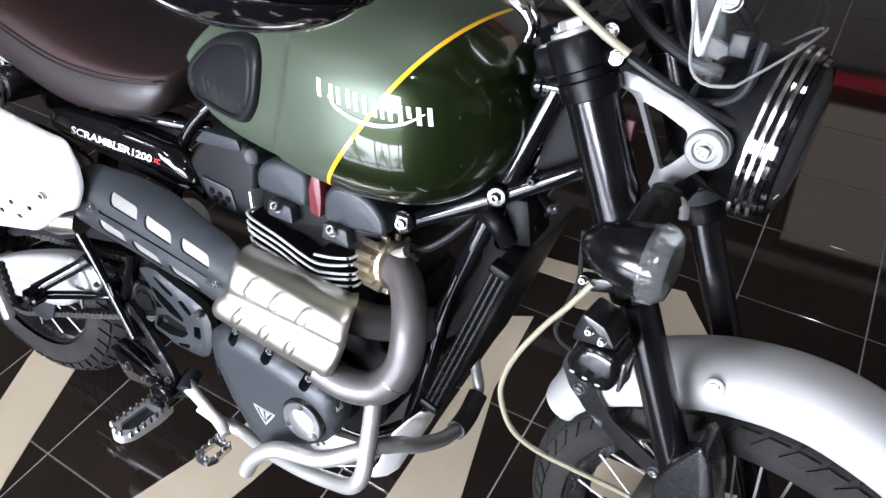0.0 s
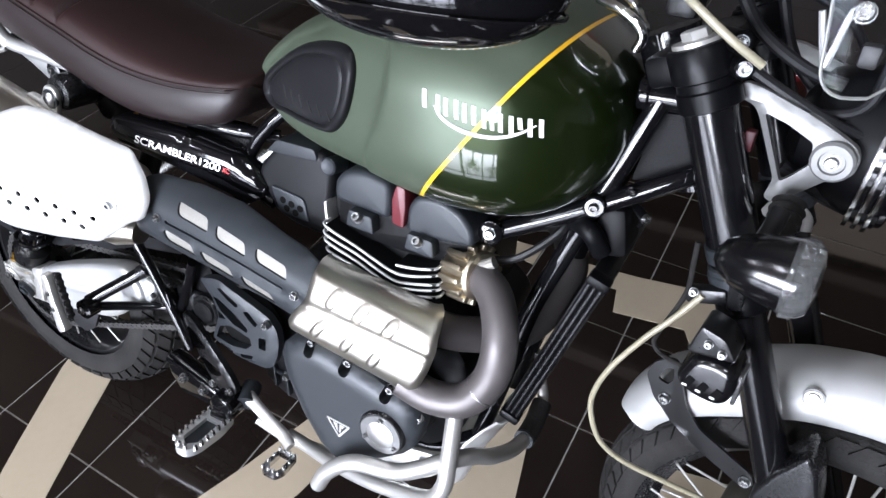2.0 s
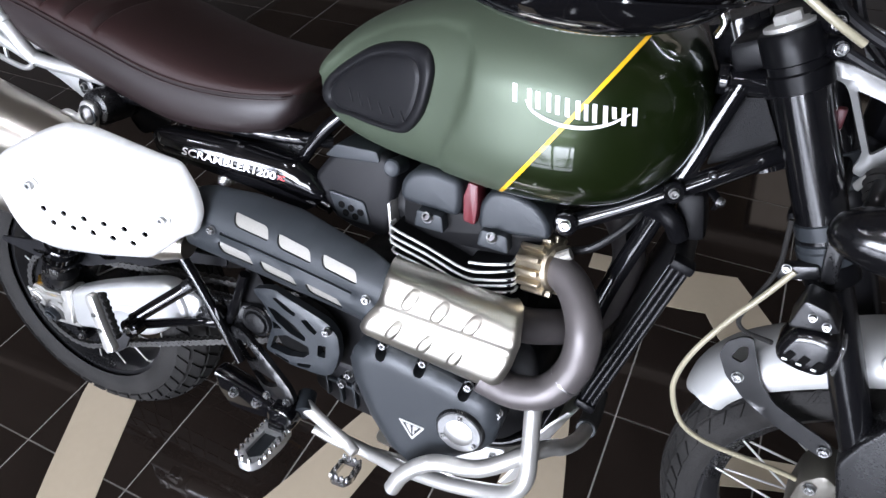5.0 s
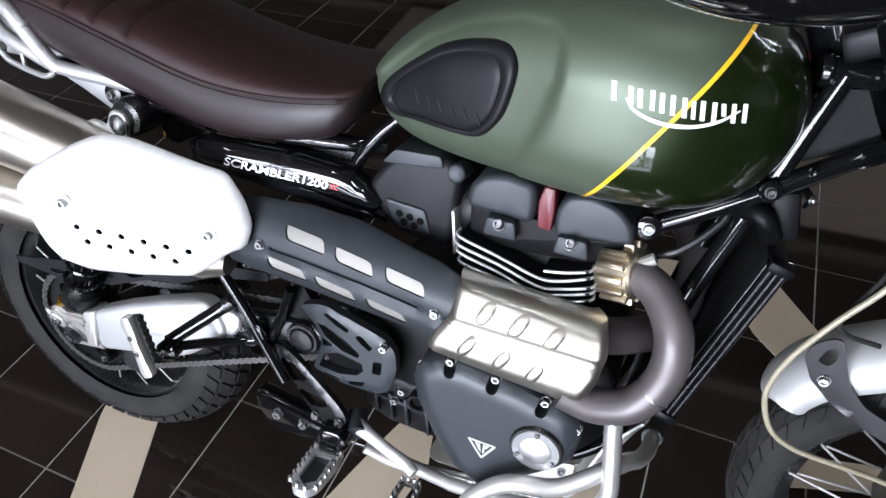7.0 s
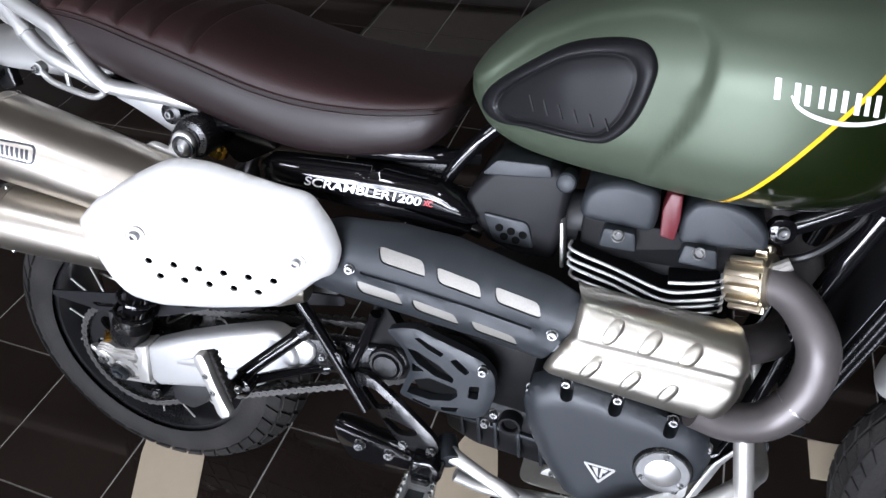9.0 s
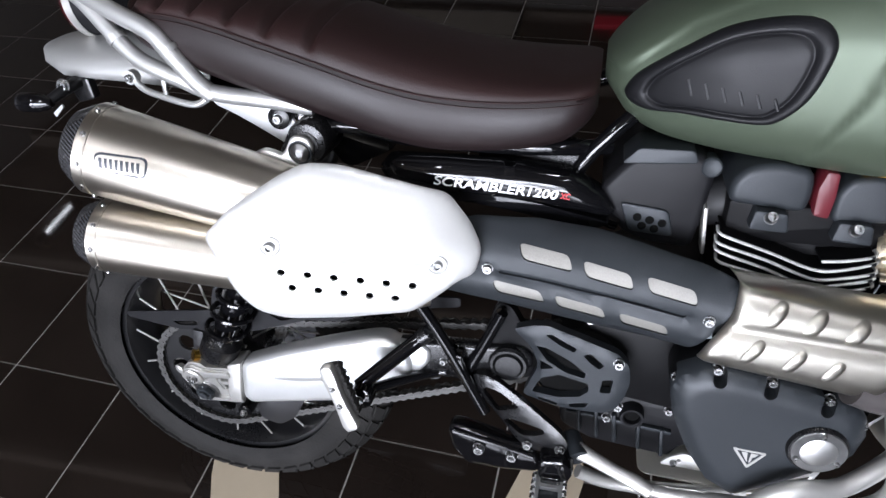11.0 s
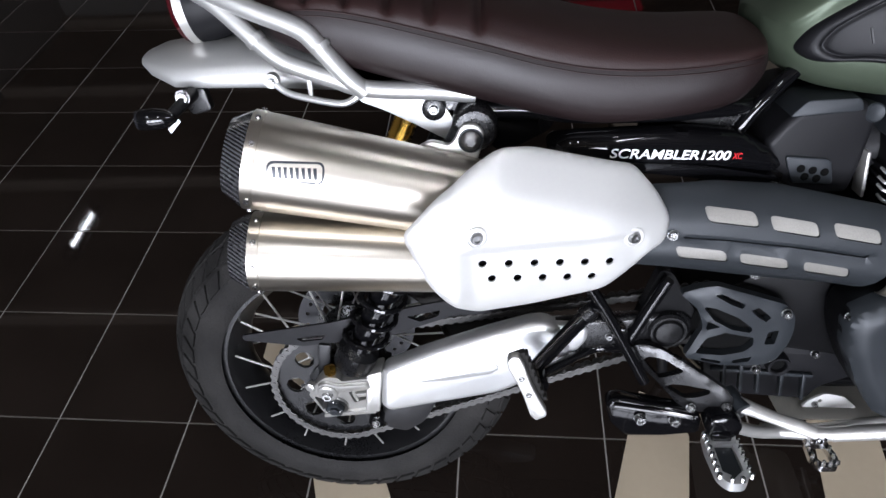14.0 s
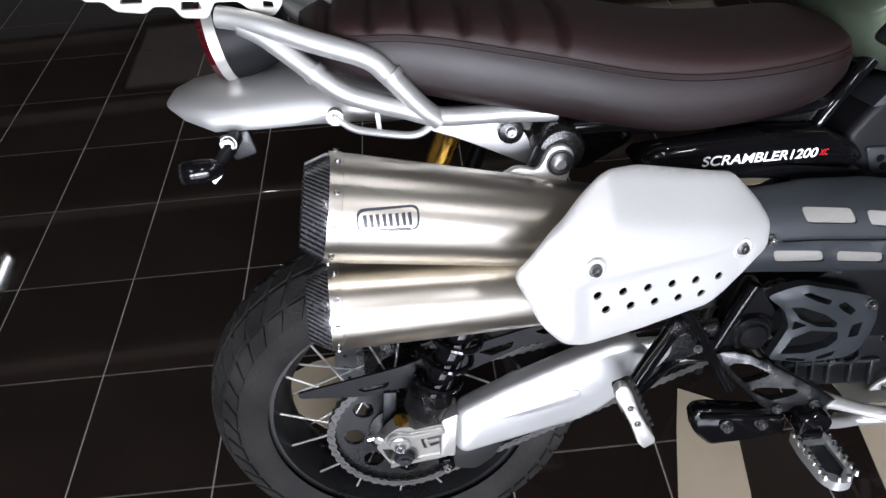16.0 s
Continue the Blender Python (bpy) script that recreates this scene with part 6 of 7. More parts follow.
def lettering(body, x, z, width, height, slope, y, mat, name, parent):
    cu = bpy.data.curves.new("lettering", "FONT")
    cu.body, cu.shear, cu.offset, cu.extrude = body, 0.22, 0.020, 0.0
    tmp = bpy.data.objects.new("lettering", cu)
    scene.collection.objects.link(tmp)
    bpy.context.view_layer.update()
    me = bpy.data.meshes.new_from_object(tmp.evaluated_get(bpy.context.evaluated_depsgraph_get()))
    bpy.data.objects.remove(tmp)
    bm = bmesh.new()
    bm.from_mesh(me)
    xs, ys = [v.co.x for v in bm.verts], [v.co.y for v in bm.verts]
    for v in bm.verts:
        u, w = (v.co.x - min(xs)) / (max(xs) - min(xs)) * width, (v.co.y - min(ys)) / (max(ys) - min(ys)) * height
        px, pz = x + u, z + w + slope * u
        v.co = (px, y(px, pz) - 0.0012, pz)
    return bike(name, bm, mat, "", parent)


lettering("SCRAMBLER", 0.4215, 0.7555, 0.1180, 0.0128, -0.098, panel_y, WHITE, "lettering", panel)
lettering("1200", 0.5425, 0.7437, 0.0395, 0.0128, -0.098, panel_y, WHITE, "lettering", panel)
lettering("XC", 0.584, 0.7415, 0.0135, 0.0085, -0.098, panel_y, REDP, "model_mark", panel)

rd_ = bike("rear_brake_disc", sheet(circle(0, 0.321, 0.115, 56), lambda x, z: 0.085, 0.005, [circle(0, 0.321, 0.078, 36)] + [circle(0.097 * math.cos(2 * math.pi * k / 24), 0.321 + (0.097 + 0.006 * (k % 3 - 1)) * math.sin(2 * math.pi * k / 24), 0.004, 8) for k in range(24)], 0.03), DISCGREY, "drilled steel rear brake disc")
bike("disc_carrier", sheet(circle(0, 0.321, 0.080, 32), lambda x, z: 0.086, 0.004, [circle(0.055 * math.cos(2 * math.pi * k / 5), 0.321 + 0.055 * math.sin(2 * math.pi * k / 5), 0.018, 12) for k in range(5)], 0.03), BLACKS, "", rd_)

# ---- tail ----
def shell(rows):
    """A thin curved skin from rows of points, 2.5 mm thick downwards."""
    loops = [r + [(x, y * 0.97, z - 0.0025) for x, y, z in reversed(r)] for r in rows]
    return rings(bmesh.new(), loops)


rows = []
for x, zt, zb, w in ((-0.232, 0.875, 0.871, 0.012), (-0.222, 0.885, 0.874, 0.036), (-0.200, 0.893, 0.866, 0.062), (-0.165, 0.898, 0.851, 0.074), (-0.11, 0.900, 0.849, 0.078), (-0.05, 0.902, 0.848, 0.080), (0.0, 0.902, 0.845, 0.080), (0.08, 0.90, 0.838, 0.078)):
    rows.append([(x, -w * math.cos(a), zb + (zt - zb) * math.sin(a) ** 0.8) for a in [math.pi * k / 14 for k in range(15)]])
bike("rear_mudguard", shell(rows), TAILALU, "satin aluminium rear mudguard", sharp=60)
inner_fender = bike("inner_fender", prism([(0.05, 0.855), (0.20, 0.850), (0.33, 0.835), (0.36, 0.78), (0.28, 0.74), (0.24, 0.80)], -0.09, 0.09, 0.02, 0.008), BLACKG, "gloss black inner tail section")
bike("tail_side", sheet([(0.090, 0.846), (0.190, 0.840), (0.212, 0.810), (0.226, 0.778), (0.221, 0.762), (0.160, 0.796), (0.124, 0.815), (0.093, 0.828)], lambda x, z: -0.098, 0.006, step=0.02, r=0.008), SATIN, "satin side plate under the seat")
light = bike("tail_light", lathe([(0.020, 0.075), (0.044, 0.055), (0.053, 0.02), (0.053, 0.0)], (-0.138, 0, 0.945), (1, 0, 0.12), 32), DARKPL, "black round tail light with red lens")
bike("light_ring", lathe([(0.0535, 0.0), (0.0545, 0.001), (0.0545, -0.012), (0.052, -0.013)], (-0.138, 0, 0.945), (1, 0, 0.12), 40), CAST, "bright trim ring", light)
bike("lens", lathe([(0.052, -0.012), (0.050, -0.020), (0.034, -0.025), (0.0003, -0.027)], (-0.138, 0, 0.945), (1, 0, 0.12), 32), LENSRED, "dark red lens", light)
for s in (-1, 1):
    rail = bike("grab_rail", tube([(-0.124, s * 0.082, 0.984), (-0.104, s * 0.088, 0.980), (-0.070, s * 0.100, 0.970), (-0.024, s * 0.112, 0.952), (0.033, s * 0.122, 0.930), (0.056, s * 0.125, 0.908), (0.087, s * 0.122, 0.867), (0.108, s * 0.118, 0.846)], 0.0125, 6, 18), TAILALU, "satin silver tubular grab rail")
    bike("lower_rail", tube([(-0.100, s * 0.090, 0.974), (-0.073, s * 0.098, 0.957), (-0.025, s * 0.112, 0.914), (0.002, s * 0.117, 0.892), (0.030, s * 0.120, 0.880), (0.066, s * 0.120, 0.866), (0.110, s * 0.118, 0.850), (0.190, s * 0.112, 0.842), (0.25, s * 0.11, 0.835)], 0.0115, 6, 16), TAILALU, "", rail)
    bike("weld_ring", tube([(0.056, s * 0.125, 0.912), (0.060, s * 0.125, 0.905)], 0.0142, 1, 16), TAILALU, "", rail)
    bike("weld_ring", tube([(-0.030, s * 0.111, 0.920), (-0.024, s * 0.112, 0.913)], 0.0135, 1, 16), TAILALU, "", rail)
    if s < 0:
        bike("tie_loop", tube([(-0.010, -0.121, 0.864), (0.006, -0.122, 0.850), (0.030, -0.122, 0.842), (0.072, -0.122, 0.833), (0.092, -0.121, 0.838), (0.104, -0.120, 0.850)], 0.0048, 5, 10), TAILALU, "", rail)
        bike("tie_web", box((0.036, -0.120, 0.856), (0.006, 0.005, 0.026), 0.001), TAILALU, "", rail)
        bike("rail_eye", lathe([(0.0095, -0.006), (0.0095, 0.006)], (-0.013, -0.118, 0.866), (0, 1, 0), 20), TAILALU, "", rail)
        bolt((-0.013, -0.1245, 0.866), 0.0056, parent=rail)
bolt((0.194, -0.109, 0.816), 0.0065, mat=GREYSTEEL, h=0.007)
bike("rail_boss", lathe([(0.016, -0.02), (0.016, 0.006), (0.012, 0.008), (0.0003, 0.008)], (0.194, -0.102, 0.816), (0, -1, 0), 20), BLACKS)
# luggage rack plate with slots
RACK_SIDE = [(-0.262, 1.030), (-0.258, 1.016), (-0.238, 1.014), (-0.230, 1.002), (-0.199, 0.996), (-0.189, 1.003), (-0.169, 1.000), (-0.163, 0.987), (-0.136, 0.983), (-0.124, 1.000), (-0.098, 0.998), (-0.087, 0.986), (-0.064, 0.977), (-0.053, 0.987), (-0.046, 1.010), (-0.050, 1.030)]
RACK_SLOTS = [[(-0.222, 1.010), (-0.219, 1.015), (-0.197, 1.013), (-0.198, 1.008)], [(-0.161, 0.996), (-0.158, 1.005), (-0.139, 1.003), (-0.138, 0.994)], [(-0.073, 0.989), (-0.072, 0.996), (-0.061, 0.994), (-0.061, 0.987)]]
rack = bike("luggage_rack", sheet(RACK_SIDE, lambda x, z: -0.095 + 0.25 * (1.03 - z), 0.006, RACK_SLOTS, 0.02, r=0.005, hole_r=0.002, roll=0.002), RACKPALE, "pale cream cast luggage rack with slotted sides")
bike("far_side", sheet(RACK_SIDE, lambda x, z: 0.089 - 0.25 * (1.03 - z), 0.006, RACK_SLOTS, 0.02, r=0.005), RACKPALE, "", rack)
top_plate = sheet([(-0.262, -0.090), (-0.262, 0.090), (-0.050, 0.090), (-0.050, -0.090)], lambda x, z: 0.0, 0.006, [[(-0.235, -0.060), (-0.235, 0.060), (-0.170, 0.060), (-0.170, -0.060)], [(-0.145, -0.060), (-0.145, 0.060), (-0.080, 0.060), (-0.080, -0.060)]], 0.03, r=0.010, hole_r=0.010)
top_plate.transform(Matrix(((1, 0, 0, 0), (0, 0, 1, 0), (0, -1, 0, 0), (0, 0, 0, 1))))
top_plate.transform(Matrix.Translation((0, 0, 1.036)))
bike("rack_top", top_plate, RACKPALE, "", rack)
# rear turn signal
sig = bike("rear_turn_signal", lathe([(0.006, 0.032), (0.012, 0.021), (0.0145, 0.008), (0.0145, -0.013), (0.0135, -0.0145), (0.0003, -0.014)], (-0.183, -0.128, 0.823), (1, 0.1, 0.0), 24), BLACKG, "gloss black rear turn signal")
bike("signal_lens", lathe([(0.0138, -0.0135), (0.0125, -0.018), (0.0003, -0.0195)], (-0.183, -0.128, 0.823), (1, 0.1, 0.0), 24), SMOKE, "smoked lens", sig)
bike("signal_stalk", tube([(-0.158, -0.122, 0.825), (-0.146, -0.095, 0.836), (-0.140, -0.04, 0.845)], [0.0075, 0.009, 0.011], 4, 12), BLACKS, "", sig)
bike("signal_bracket", prism([(-0.165, 0.845), (-0.125, 0.848), (-0.120, 0.815), (-0.150, 0.808)], -0.075, -0.058, 0.006, 0.003), BLACKS, "", sig)
bolt((-0.146, -0.100, 0.842), 0.009, parent=sig)
bike("reflector_edge", sheet([(-0.178, 0.798), (-0.160, 0.812), (-0.158, 0.808), (-0.175, 0.792)], lambda x, z: -0.10, 0.003, step=0.02), SATIN, "", sig)

# ---- front end ----
ax_f = Vector((-0.435, 0, 0.9)).normalized()
for sy in (-0.11, 0.11):
    clamp = front("top_yoke", lathe([(0.027, -0.034), (0.0315, -0.032), (0.0315, -0.014), (0.0290, -0.012), (0.0290, -0.004), (0.0318, -0.002), (0.0318, 0.026), (0.0295, 0.030), (0.026, 0.031)], (fork_x(1.022), sy, 1.022), ax_f, 32), YOKE, "satin black fork yoke")
    front("fork_cap", lathe([(0.022, 0.029), (0.025, 0.029), (0.025, 0.035), (0.020, 0.036), (0.0003, 0.036)], (fork_x(1.022), sy, 1.022), ax_f, 24), CAST if sy < 0 else YOKE, "bright fork cap" if sy < 0 else "", clamp)
    front("cap_hex", lathe([(0.0145, 0.036), (0.0145, 0.044), (0.0135, 0.045), (0.0003, 0.045)], (fork_x(1.022), sy, 1.022), ax_f, 6), CAST if sy < 0 else YOKE, "", clamp)
    front("upper_seal", lathe([(0.0270, -0.010), (0.0298, -0.0085), (0.0298, 0.0085), (0.0270, 0.010)], (fork_x(0.848), sy, 0.848), ax_f, 32), GREYM, "dark grey rubber fork seal", clamp)
    front("lower_yoke", lathe([(0.0270, -0.022), (0.0320, -0.020), (0.0320, -0.002), (0.0300, 0.000), (0.0300, 0.006), (0.0270, 0.008)], (fork_x(0.828), sy, 0.828), ax_f, 32), GREYM, "", clamp)
    front("dust_seal", lathe([(0.0235, -0.020), (0.0300, -0.016), (0.0300, 0.006), (0.0275, 0.010)], (fork_x(0.800), sy, 0.800), ax_f, 28), YOKE, "", clamp)
front("yoke_bridge", box((1.215, 0, 1.018), (0.075, 0.20, 0.035), 0.008, (0, -24, 0)), YOKE, "satin black yoke bridge")
front("lower_bridge", box((1.310, 0, 0.835), (0.055, 0.17, 0.030), 0.008, (0, -24, 0)), YOKE, "satin black lower yoke")
for p in ((1.281, -0.124, 1.039), (1.272, -0.124, 1.062)):
    front("clamp_ear", tube([(p[0] - 0.02, -0.10, p[2] - 0.004), (p[0], -0.122, p[2])], 0.011, 1, 14), YOKE)
    bolt(p, 0.0064, (0.3, -1, 0.2), turned=True, h=0.006)
# silver headlight bracket: a triangle of cast arms
BR = [(1.274, 1.012), (1.280, 1.019), (1.295, 1.018), (1.350, 1.001), (1.378, 0.989), (1.394, 0.981), (1.399, 0.968), (1.397, 0.955), (1.389, 0.947), (1.378, 0.944), (1.355, 0.920), (1.343, 0.903), (1.327, 0.908), (1.330, 0.922), (1.331, 0.931), (1.301, 0.990), (1.294, 0.999), (1.279, 1.003)]
BRH = [(1.306, 0.996), (1.329, 0.990), (1.356, 0.978), (1.359, 0.956), (1.346, 0.939), (1.338, 0.931)]
for s in (-1, 1):
    brk = front("headlight_bracket", sheet(BR, lambda x, z: s * 0.092 - (0.008 if s < 0 else 0), 0.009, [BRH], 0.010, r=0.007, hole_r=0.004, roll=0.0045), BRACKET, "cast silver triangular headlight bracket")
    if s < 0:
        front("bracket_pivot", lathe([(0.0200, -0.012), (0.0200, 0.003), (0.0175, 0.006), (0.012, 0.006), (0.011, 0.003), (0.0003, 0.003)], (1.377, -0.101, 0.966), (0, -1, 0), 36), BRACKET, "", brk)
        bolt((1.377, -0.104, 0.966), 0.0068, turned=True, parent=brk, h=0.007)
        front("signal_boot", lathe([(0.017, 0.0), (0.0155, 0.005), (0.0175, 0.009), (0.0145, 0.014), (0.0165, 0.018), (0.0135, 0.023), (0.015, 0.027), (0.011, 0.032), (0.008, 0.055)], (1.356, -0.116, 0.918), (0.05, -0.85, -0.5), 20), RUBBER, "ribbed black rubber boot", brk)
        front("boot_strap", tube([(1.336, -0.112, 0.900), (1.342, -0.120, 0.914), (1.352, -0.122, 0.921), (1.366, -0.122, 0.919), (1.376, -0.120, 0.910), (1.378, -0.120, 0.898)], 0.0026, 4, 8, flat=2.0), CAST, "", brk)
front("lug_mark", box((1.300, -0.10, 0.965), (0.010, 0.012, 0.022), 0.002), TAGRED, "small red tag")
# headlight: bowl, three bright rings, glass
HX, HC = Vector((1, 0, -0.0535)).normalized(), (1.4095, 0.0, 0.9595)
lamp = front("headlight", lathe([(0.03, -0.085), (0.060, -0.070), (0.078, -0.030), (0.082, -0.003)], HC, HX, 40), YOKE, "round black headlight with bright finned bezel")
for k in range(3):
    h = -0.003 + 0.0092 * k
    front("bezel_ring", lathe([(0.080, h), (0.0915, h), (0.0920, h + 0.0008), (0.0915, h + 0.0042), (0.080, h + 0.0042)], HC, HX, 56), CHROME, "bright bezel ring", lamp)
    front("bezel_gap", lathe([(0.080, h + 0.0043), (0.086, h + 0.0044), (0.086, h + 0.0090), (0.080, h + 0.0091)], HC, HX, 48), BLACKG, "", lamp)
front("bezel_front", lathe([(0.084, 0.0252), (0.083, 0.030), (0.080, 0.032), (0.078, 0.030), (0.078, 0.0252)], HC, HX, 48), BLACKG, "", lamp)
front("lamp_glass", lathe([(0.079, 0.029), (0.060, 0.037), (0.030, 0.041), (0.0003, 0.042)], HC, HX, 40), SMOKEGLASS, "clear lamp glass", lamp)
# small clear fly screen
rows = []
for i in range(13):
    u = i / 12
    x0, z0 = 1.345 - 0.030 * u ** 1.3, 0.992 + 0.19 * u
    w = 0.098 - 0.020 * u
    rows.append([(x0 + 0.085 * math.cos(a * 0.5 * math.pi), w * math.sin(a * 0.5 * math.pi), z0 + 0.075 * (1 - u) * math.cos(a * 0.5 * math.pi)) for a in [(-1 + k / 8) * (1 - 0.30 * max(0, 1 - u / 0.30) ** 2.2) for k in range(17)]])
loops = [[Vector(p) for p in r] + [Vector(p) + Vector((-0.0025, 0, 0)) for p in reversed(r)] for r in rows]
screen = front("fly_screen", rings(bmesh.new(), loops), CLEAR, "small clear plastic fly screen", sharp=80)
screen.visible_shadow = False
front("screen_edge", tube([r[0] for r in rows], 0.0018, 2, 6), EDGEPALE, "pale cut edge of the screen", screen)
front("screen_rim", tube([rows[0][k] for k in range(17)], 0.0014, 2, 6), EDGEPALE, "", screen)
front("screen_stay", tube([(1.321, -0.06, 1.088), (1.331, -0.06, 1.057), (1.338, -0.06, 1.040), (1.341, -0.06, 1.055), (1.346, -0.06, 1.090), (1.356, -0.06, 1.094)], 0.0032, 6, 8), SATIN, "bright wire stay", screen)
bolt((1.356, -0.062, 1.092), 0.009, (0, -1, 0.4), turned=True, parent=screen)
front("instrument", lathe([(0.045, -0.03), (0.050, 0.0), (0.046, 0.012), (0.0003, 0.014)], (1.285, 0.01, 1.135), (-0.5, 0, 0.85), 28), BLACKS, "round black instrument")
for pts, r in (([(1.235, -0.06, 1.11), (1.270, -0.05, 1.060), (1.32, -0.045, 1.030), (1.36, -0.04, 1.02)], 0.009), ([(1.300, -0.075, 1.000), (1.345, -0.07, 0.995), (1.385, -0.06, 1.01), (1.392, -0.05, 1.06)], 0.0075), ([(1.26, 0.03, 1.10), (1.30, 0.02, 1.02), (1.36, 0.02, 0.97)], 0.008), ([(1.25, -0.09, 1.045), (1.30, -0.085, 1.020), (1.36, -0.08, 0.995), (1.39, -0.07, 0.985)], 0.008), ([(1.33, -0.06, 0.93), (1.38, -0.05, 0.91), (1.40, -0.03, 0.90)], 0.012), ([(1.24, 0.05, 1.10), (1.33, 0.07, 1.06), (1.37, 0.03, 1.03)], 0.007)):
    front("wiring_hose", tube(pts, r * 0.75, 6, 10), DARKPL, "black wiring hose")
front("wire_plug", box((1.372, -0.055, 1.055), (0.018, 0.018, 0.022), 0.004), PLASTIC, "black wiring plug")
# handlebar, hand guard and hoses
front("handlebar", tube([(1.195, 0.10, 1.135), (1.195, -0.10, 1.135), (1.175, -0.20, 1.155), (1.11, -0.33, 1.165), (1.045, -0.46, 1.165)], 0.0125, 6, 16), BLACKS, "black handlebar")
front("bar_riser", box((1.193, -0.05, 1.095), (0.035, 0.035, 0.075), 0.008), BLACKS)
hgm = bmesh.new()
bmesh.ops.create_uvsphere(hgm, u_segments=40, v_segments=20, radius=1)
for v in hgm.verts:
    v.co.z = math.copysign(abs(v.co.z) ** 0.85, v.co.z)
hgm.transform(Matrix.Translation((1.066, -0.415, 1.120)) @ Matrix.Diagonal((0.105, 0.060, 0.052, 1)))
mir = bike("mirror_housing", hgm, BLACKG, "gloss black rounded mirror housing on the bar")
bike("housing_rim", tube([(1.066 + 0.104 * math.cos(a), -0.418 - 0.058 * max(0, math.sin(a)) + 0.05 * max(0, -math.sin(a)), 1.100) for a in [2 * math.pi * k / 30 for k in range(31)]], 0.0014, 1, 6), BLACKG, "", mir)
bike("chrome_loop", tube([(1.095, -0.062, 1.060), (1.120, -0.078, 1.056), (1.143, -0.082, 1.046), (1.153, -0.080, 1.032), (1.148, -0.076, 1.016)], 0.0055, 6, 12), CHROME, "bright curved pipe by the steering head")
bike("chrome_loop", tube([(1.105, -0.045, 1.070), (1.130, -0.060, 1.062), (1.150, -0.062, 1.040), (1.150, -0.058, 1.018)], 0.0042, 6, 10), CHROME)
front("brake_hose", tube([(1.195, -0.14, 1.112), (1.232, -0.150, 1.092), (1.270, -0.148, 1.068), (1.299, -0.140, 1.050)], 0.0042, 6, 12), HOSE, "translucent straw-coloured hose")
line = bike("brake_line", tube([(1.288, -0.149, 0.792), (1.266, -0.148, 0.752), (1.242, -0.146, 0.713), (1.214, -0.143, 0.657), (1.200, -0.140, 0.610), (1.2005, -0.138, 0.572), (1.220, -0.134, 0.526), (1.256, -0.125, 0.498), (1.313, -0.110, 0.478), (1.373, -0.092, 0.456), (1.44, -0.075, 0.425)], 0.0037, 8, 12), HOSE, "straw-coloured braided brake line")
bike("second_line", tube([(1.268, -0.150, 0.852), (1.270, -0.150, 0.824), (1.271, -0.145, 0.785), (1.256, -0.131, 0.725), (1.251, -0.124, 0.698), (1.262, -0.128, 0.687), (1.29, -0.15, 0.695)], 0.0030, 7, 8), RUBBER, "", line)
bolt((1.300, -0.152, 0.806), 0.0045, (0, -1, 0.1), turned=True, mat=GREYSTEEL)
front("line_clip", box((1.312, -0.138, 0.800), (0.045, 0.018, 0.018), 0.004, (0, -20, 0)), BLACKS)
# turn signal
ts = front("front_turn_signal", lathe([(0.006, 0.002), (0.016, 0.008), (0.025, 0.022), (0.031, 0.042), (0.034, 0.062), (0.034, 0.068), (0.0003, 0.068)], (1.319, -0.224, 0.902), (1, 0.05, 0.02), 32), FORKBLACK, "gloss black bullet turn signal with clear lens")
front("signal_reflector", lathe([(0.0325, 0.0685), (0.030, 0.0695), (0.012, 0.0688), (0.0003, 0.0690)], (1.319, -0.224, 0.902), (1, 0.05, 0.02), 28), CHROME, "", ts)
front("signal_lens", lathe([(0.0345, 0.064), (0.0355, 0.070), (0.0345, 0.080), (0.030, 0.086), (0.018, 0.089), (0.0003, 0.090)], (1.319, -0.224, 0.902), (1, 0.05, 0.02), 32), LENSCLEAR, "ribbed clear lens", ts)
for k in range(16):
    a = 2 * math.pi * k / 16
    front("lens_rib", tube([(1.387, -0.221 + 0.0355 * math.cos(a), 0.903 + 0.0355 * math.sin(a)), (1.397, -0.220 + 0.0345 * math.cos(a), 0.903 + 0.0345 * math.sin(a))], 0.0024, 1, 6), LENSCLEAR, "", ts)
front("signal_stem", tube([(1.345, -0.215, 0.890), (1.352, -0.185, 0.910), (1.355, -0.160, 0.930)], 0.009, 4, 12), BLACKS, "", ts)
front("signal_bracket", prism([(1.325, 0.868), (1.345, 0.870), (1.350, 0.800), (1.335, 0.795)], -0.150, -0.130, 0.005, 0.003), BLACKS, "", ts)
# horn-like black box on the fork leg
hb = front("sensor_box", prism([(1.314, 0.732), (1.324, 0.762), (1.348, 0.770), (1.374, 0.764), (1.377, 0.738), (1.368, 0.712), (1.340, 0.712), (1.320, 0.718)], -0.206, -0.152, 0.012, 0.012, seg=4), FORKBLACK, "black plastic cable box on the fork leg")
front("box_bracket", prism([(1.318, 0.768), (1.326, 0.806), (1.352, 0.800), (1.368, 0.778)], -0.206, -0.165, 0.006, 0.003), BLACKS, "", hb)
for p in ((1.338, -0.207, 0.790), (1.353, -0.207, 0.784)):
    bolt(p, 0.0040, (0, -1, 0.15), turned=True, parent=hb, mat=GREYSTEEL)
for k in range(3):
    front("box_clip", box((1.330 + 0.015 * k, -0.2065, 0.7325 - 0.001 * k), (0.008, 0.0012, 0.015), 0.0005, (0, 20, 0)), HOLLOW, "", hb)
    front("clip_end", box((1.327 + 0.015 * k, -0.2072, 0.7275 - 0.001 * k), (0.006, 0.002, 0.003), 0.001), CAST, "", hb)
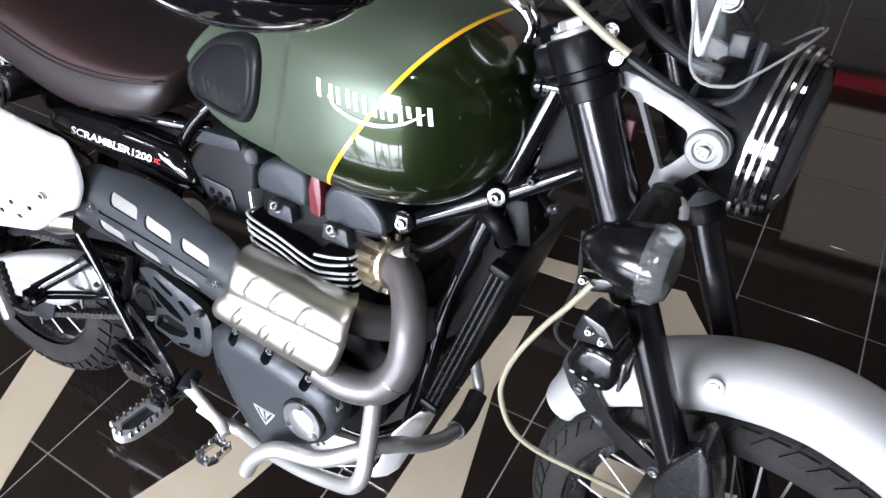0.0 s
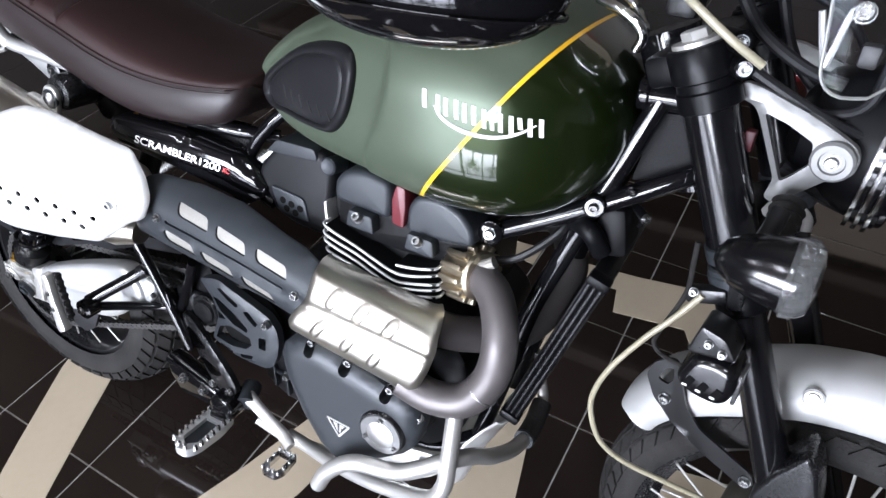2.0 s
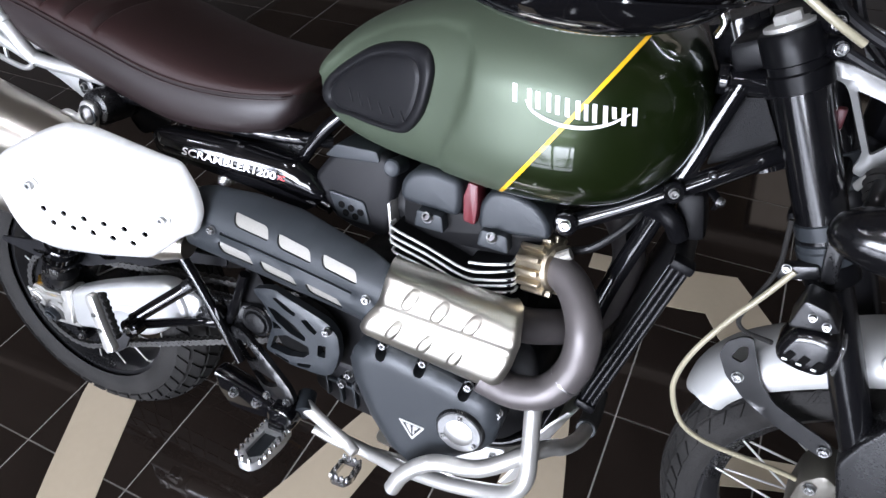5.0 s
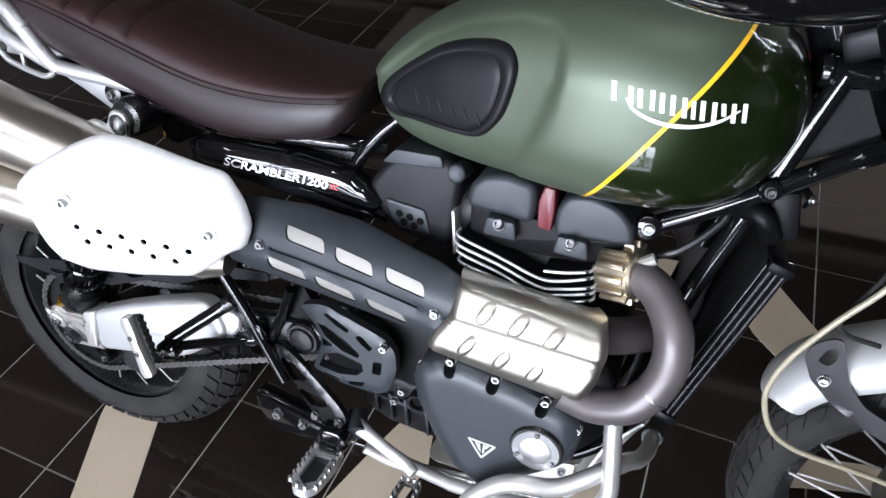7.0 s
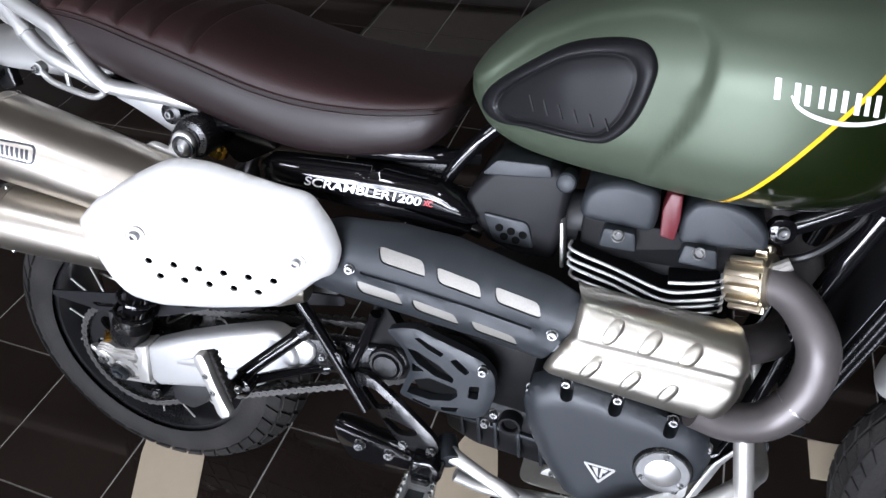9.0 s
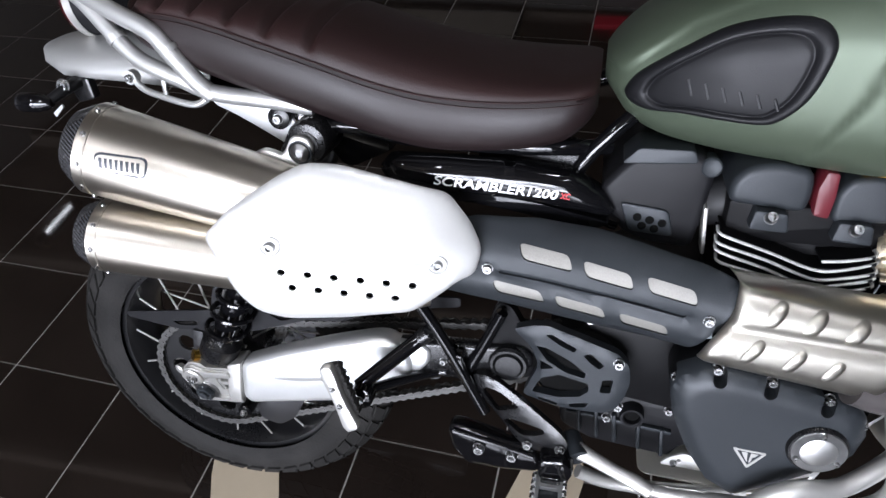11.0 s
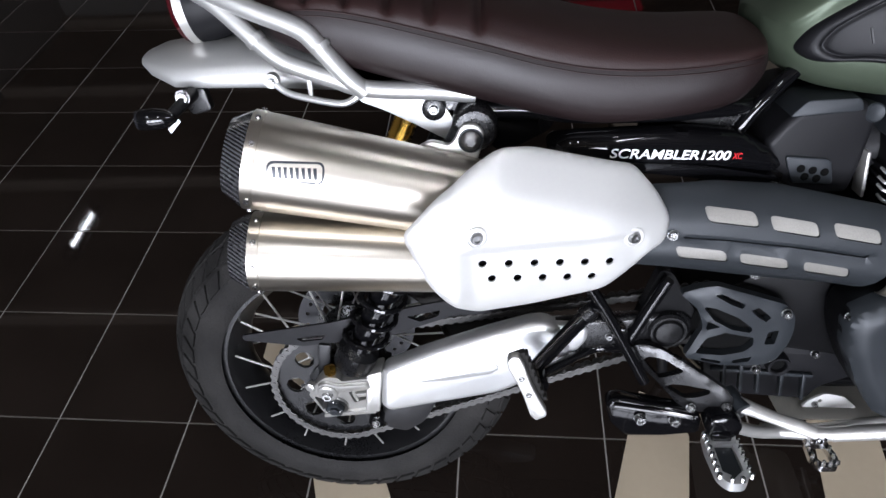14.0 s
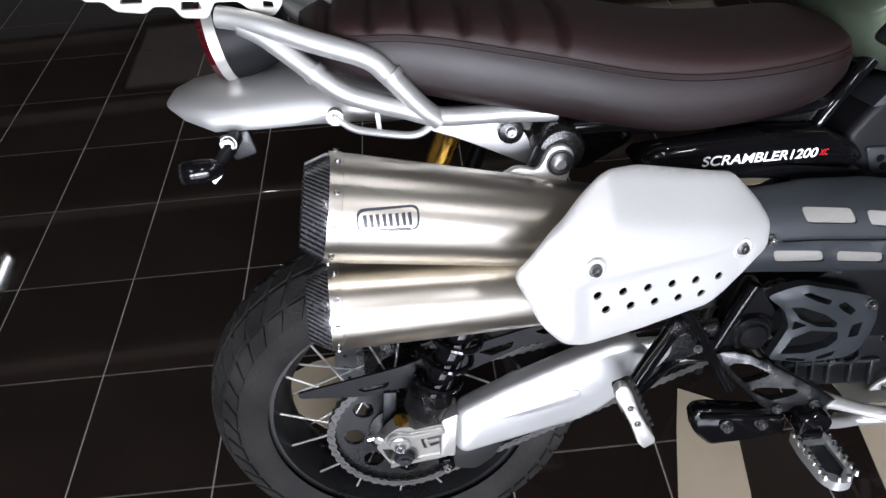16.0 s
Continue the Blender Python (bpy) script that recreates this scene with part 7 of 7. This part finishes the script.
front("box_lens", box((1.376, -0.182, 0.738), (0.005, 0.030, 0.040), 0.002), SMOKEGLASS, "", hb)
# mudguard brace
brace = front("mudguard_brace", sheet([(1.256, 0.594), (1.262, 0.618), (1.279, 0.634), (1.292, 0.636), (1.306, 0.600), (1.318, 0.572), (1.343, 0.549), (1.382, 0.538), (1.420, 0.529), (1.428, 0.512), (1.418, 0.500), (1.402, 0.503), (1.351, 0.515), (1.303, 0.534), (1.273, 0.560)], lambda x, z: -0.064 - 0.17 * max(0, x - 1.29), 0.004, [[(1.272, 0.594), (1.279, 0.617), (1.289, 0.622), (1.293, 0.604), (1.287, 0.590)]], 0.012, r=0.007, hole_r=0.005), BLACKS, "black mudguard brace", sharp=50)
bolt((1.288, -0.0655, 0.567), 0.0075, turned=True, parent=brace)
bolt((1.416, -0.087, 0.514), 0.0070, turned=True, parent=brace)
# fork guard and brake
front("fork_guard", prism([(1.425, 0.545), (1.438, 0.590), (1.464, 0.645), (1.480, 0.625), (1.496, 0.575), (1.530, 0.400), (1.545, 0.300), (1.495, 0.300), (1.455, 0.450)], -0.138, -0.085, 0.012, 0.020, seg=5), BLACKS, "black plastic fork guard")
disc = front("brake_disc", sheet(circle(1.538, 0.310, 0.155, 72), lambda x, z: -0.070, 0.005, [circle(1.538, 0.310, 0.105, 48)] + [circle(1.538 + 0.130 * math.cos(2 * math.pi * k / 30), 0.310 + (0.130 + 0.008 * (k % 3 - 1)) * math.sin(2 * math.pi * k / 30), 0.0042, 8) for k in range(30)], 0.03), GREYSTEEL, "drilled steel brake disc")
front("disc_carrier", sheet(circle(1.538, 0.310, 0.108, 40), lambda x, z: -0.066, 0.004, [circle(1.538 + 0.078 * math.cos(2 * math.pi * k / 6), 0.310 + 0.078 * math.sin(2 * math.pi * k / 6), 0.024, 12) for k in range(6)], 0.03), BLACKS, "", disc)
cal = front("brake_caliper", prism([(1.395, 0.395), (1.400, 0.470), (1.425, 0.500), (1.455, 0.480), (1.450, 0.380)], -0.115, -0.045, 0.012, 0.008), GOLDGREY, "dull gold-grey brake caliper")
bolt((1.415, -0.117, 0.470), 0.008, turned=True, parent=cal)
bolt((1.425, -0.117, 0.410), 0.008, turned=True, parent=cal)
# side stand, folded out on the far side
bike("side_stand", tube([(0.60, 0.12, 0.34), (0.62, 0.17, 0.20), (0.64, 0.205, 0.075)], 0.011, 4, 12), BLACKS, "black side stand")
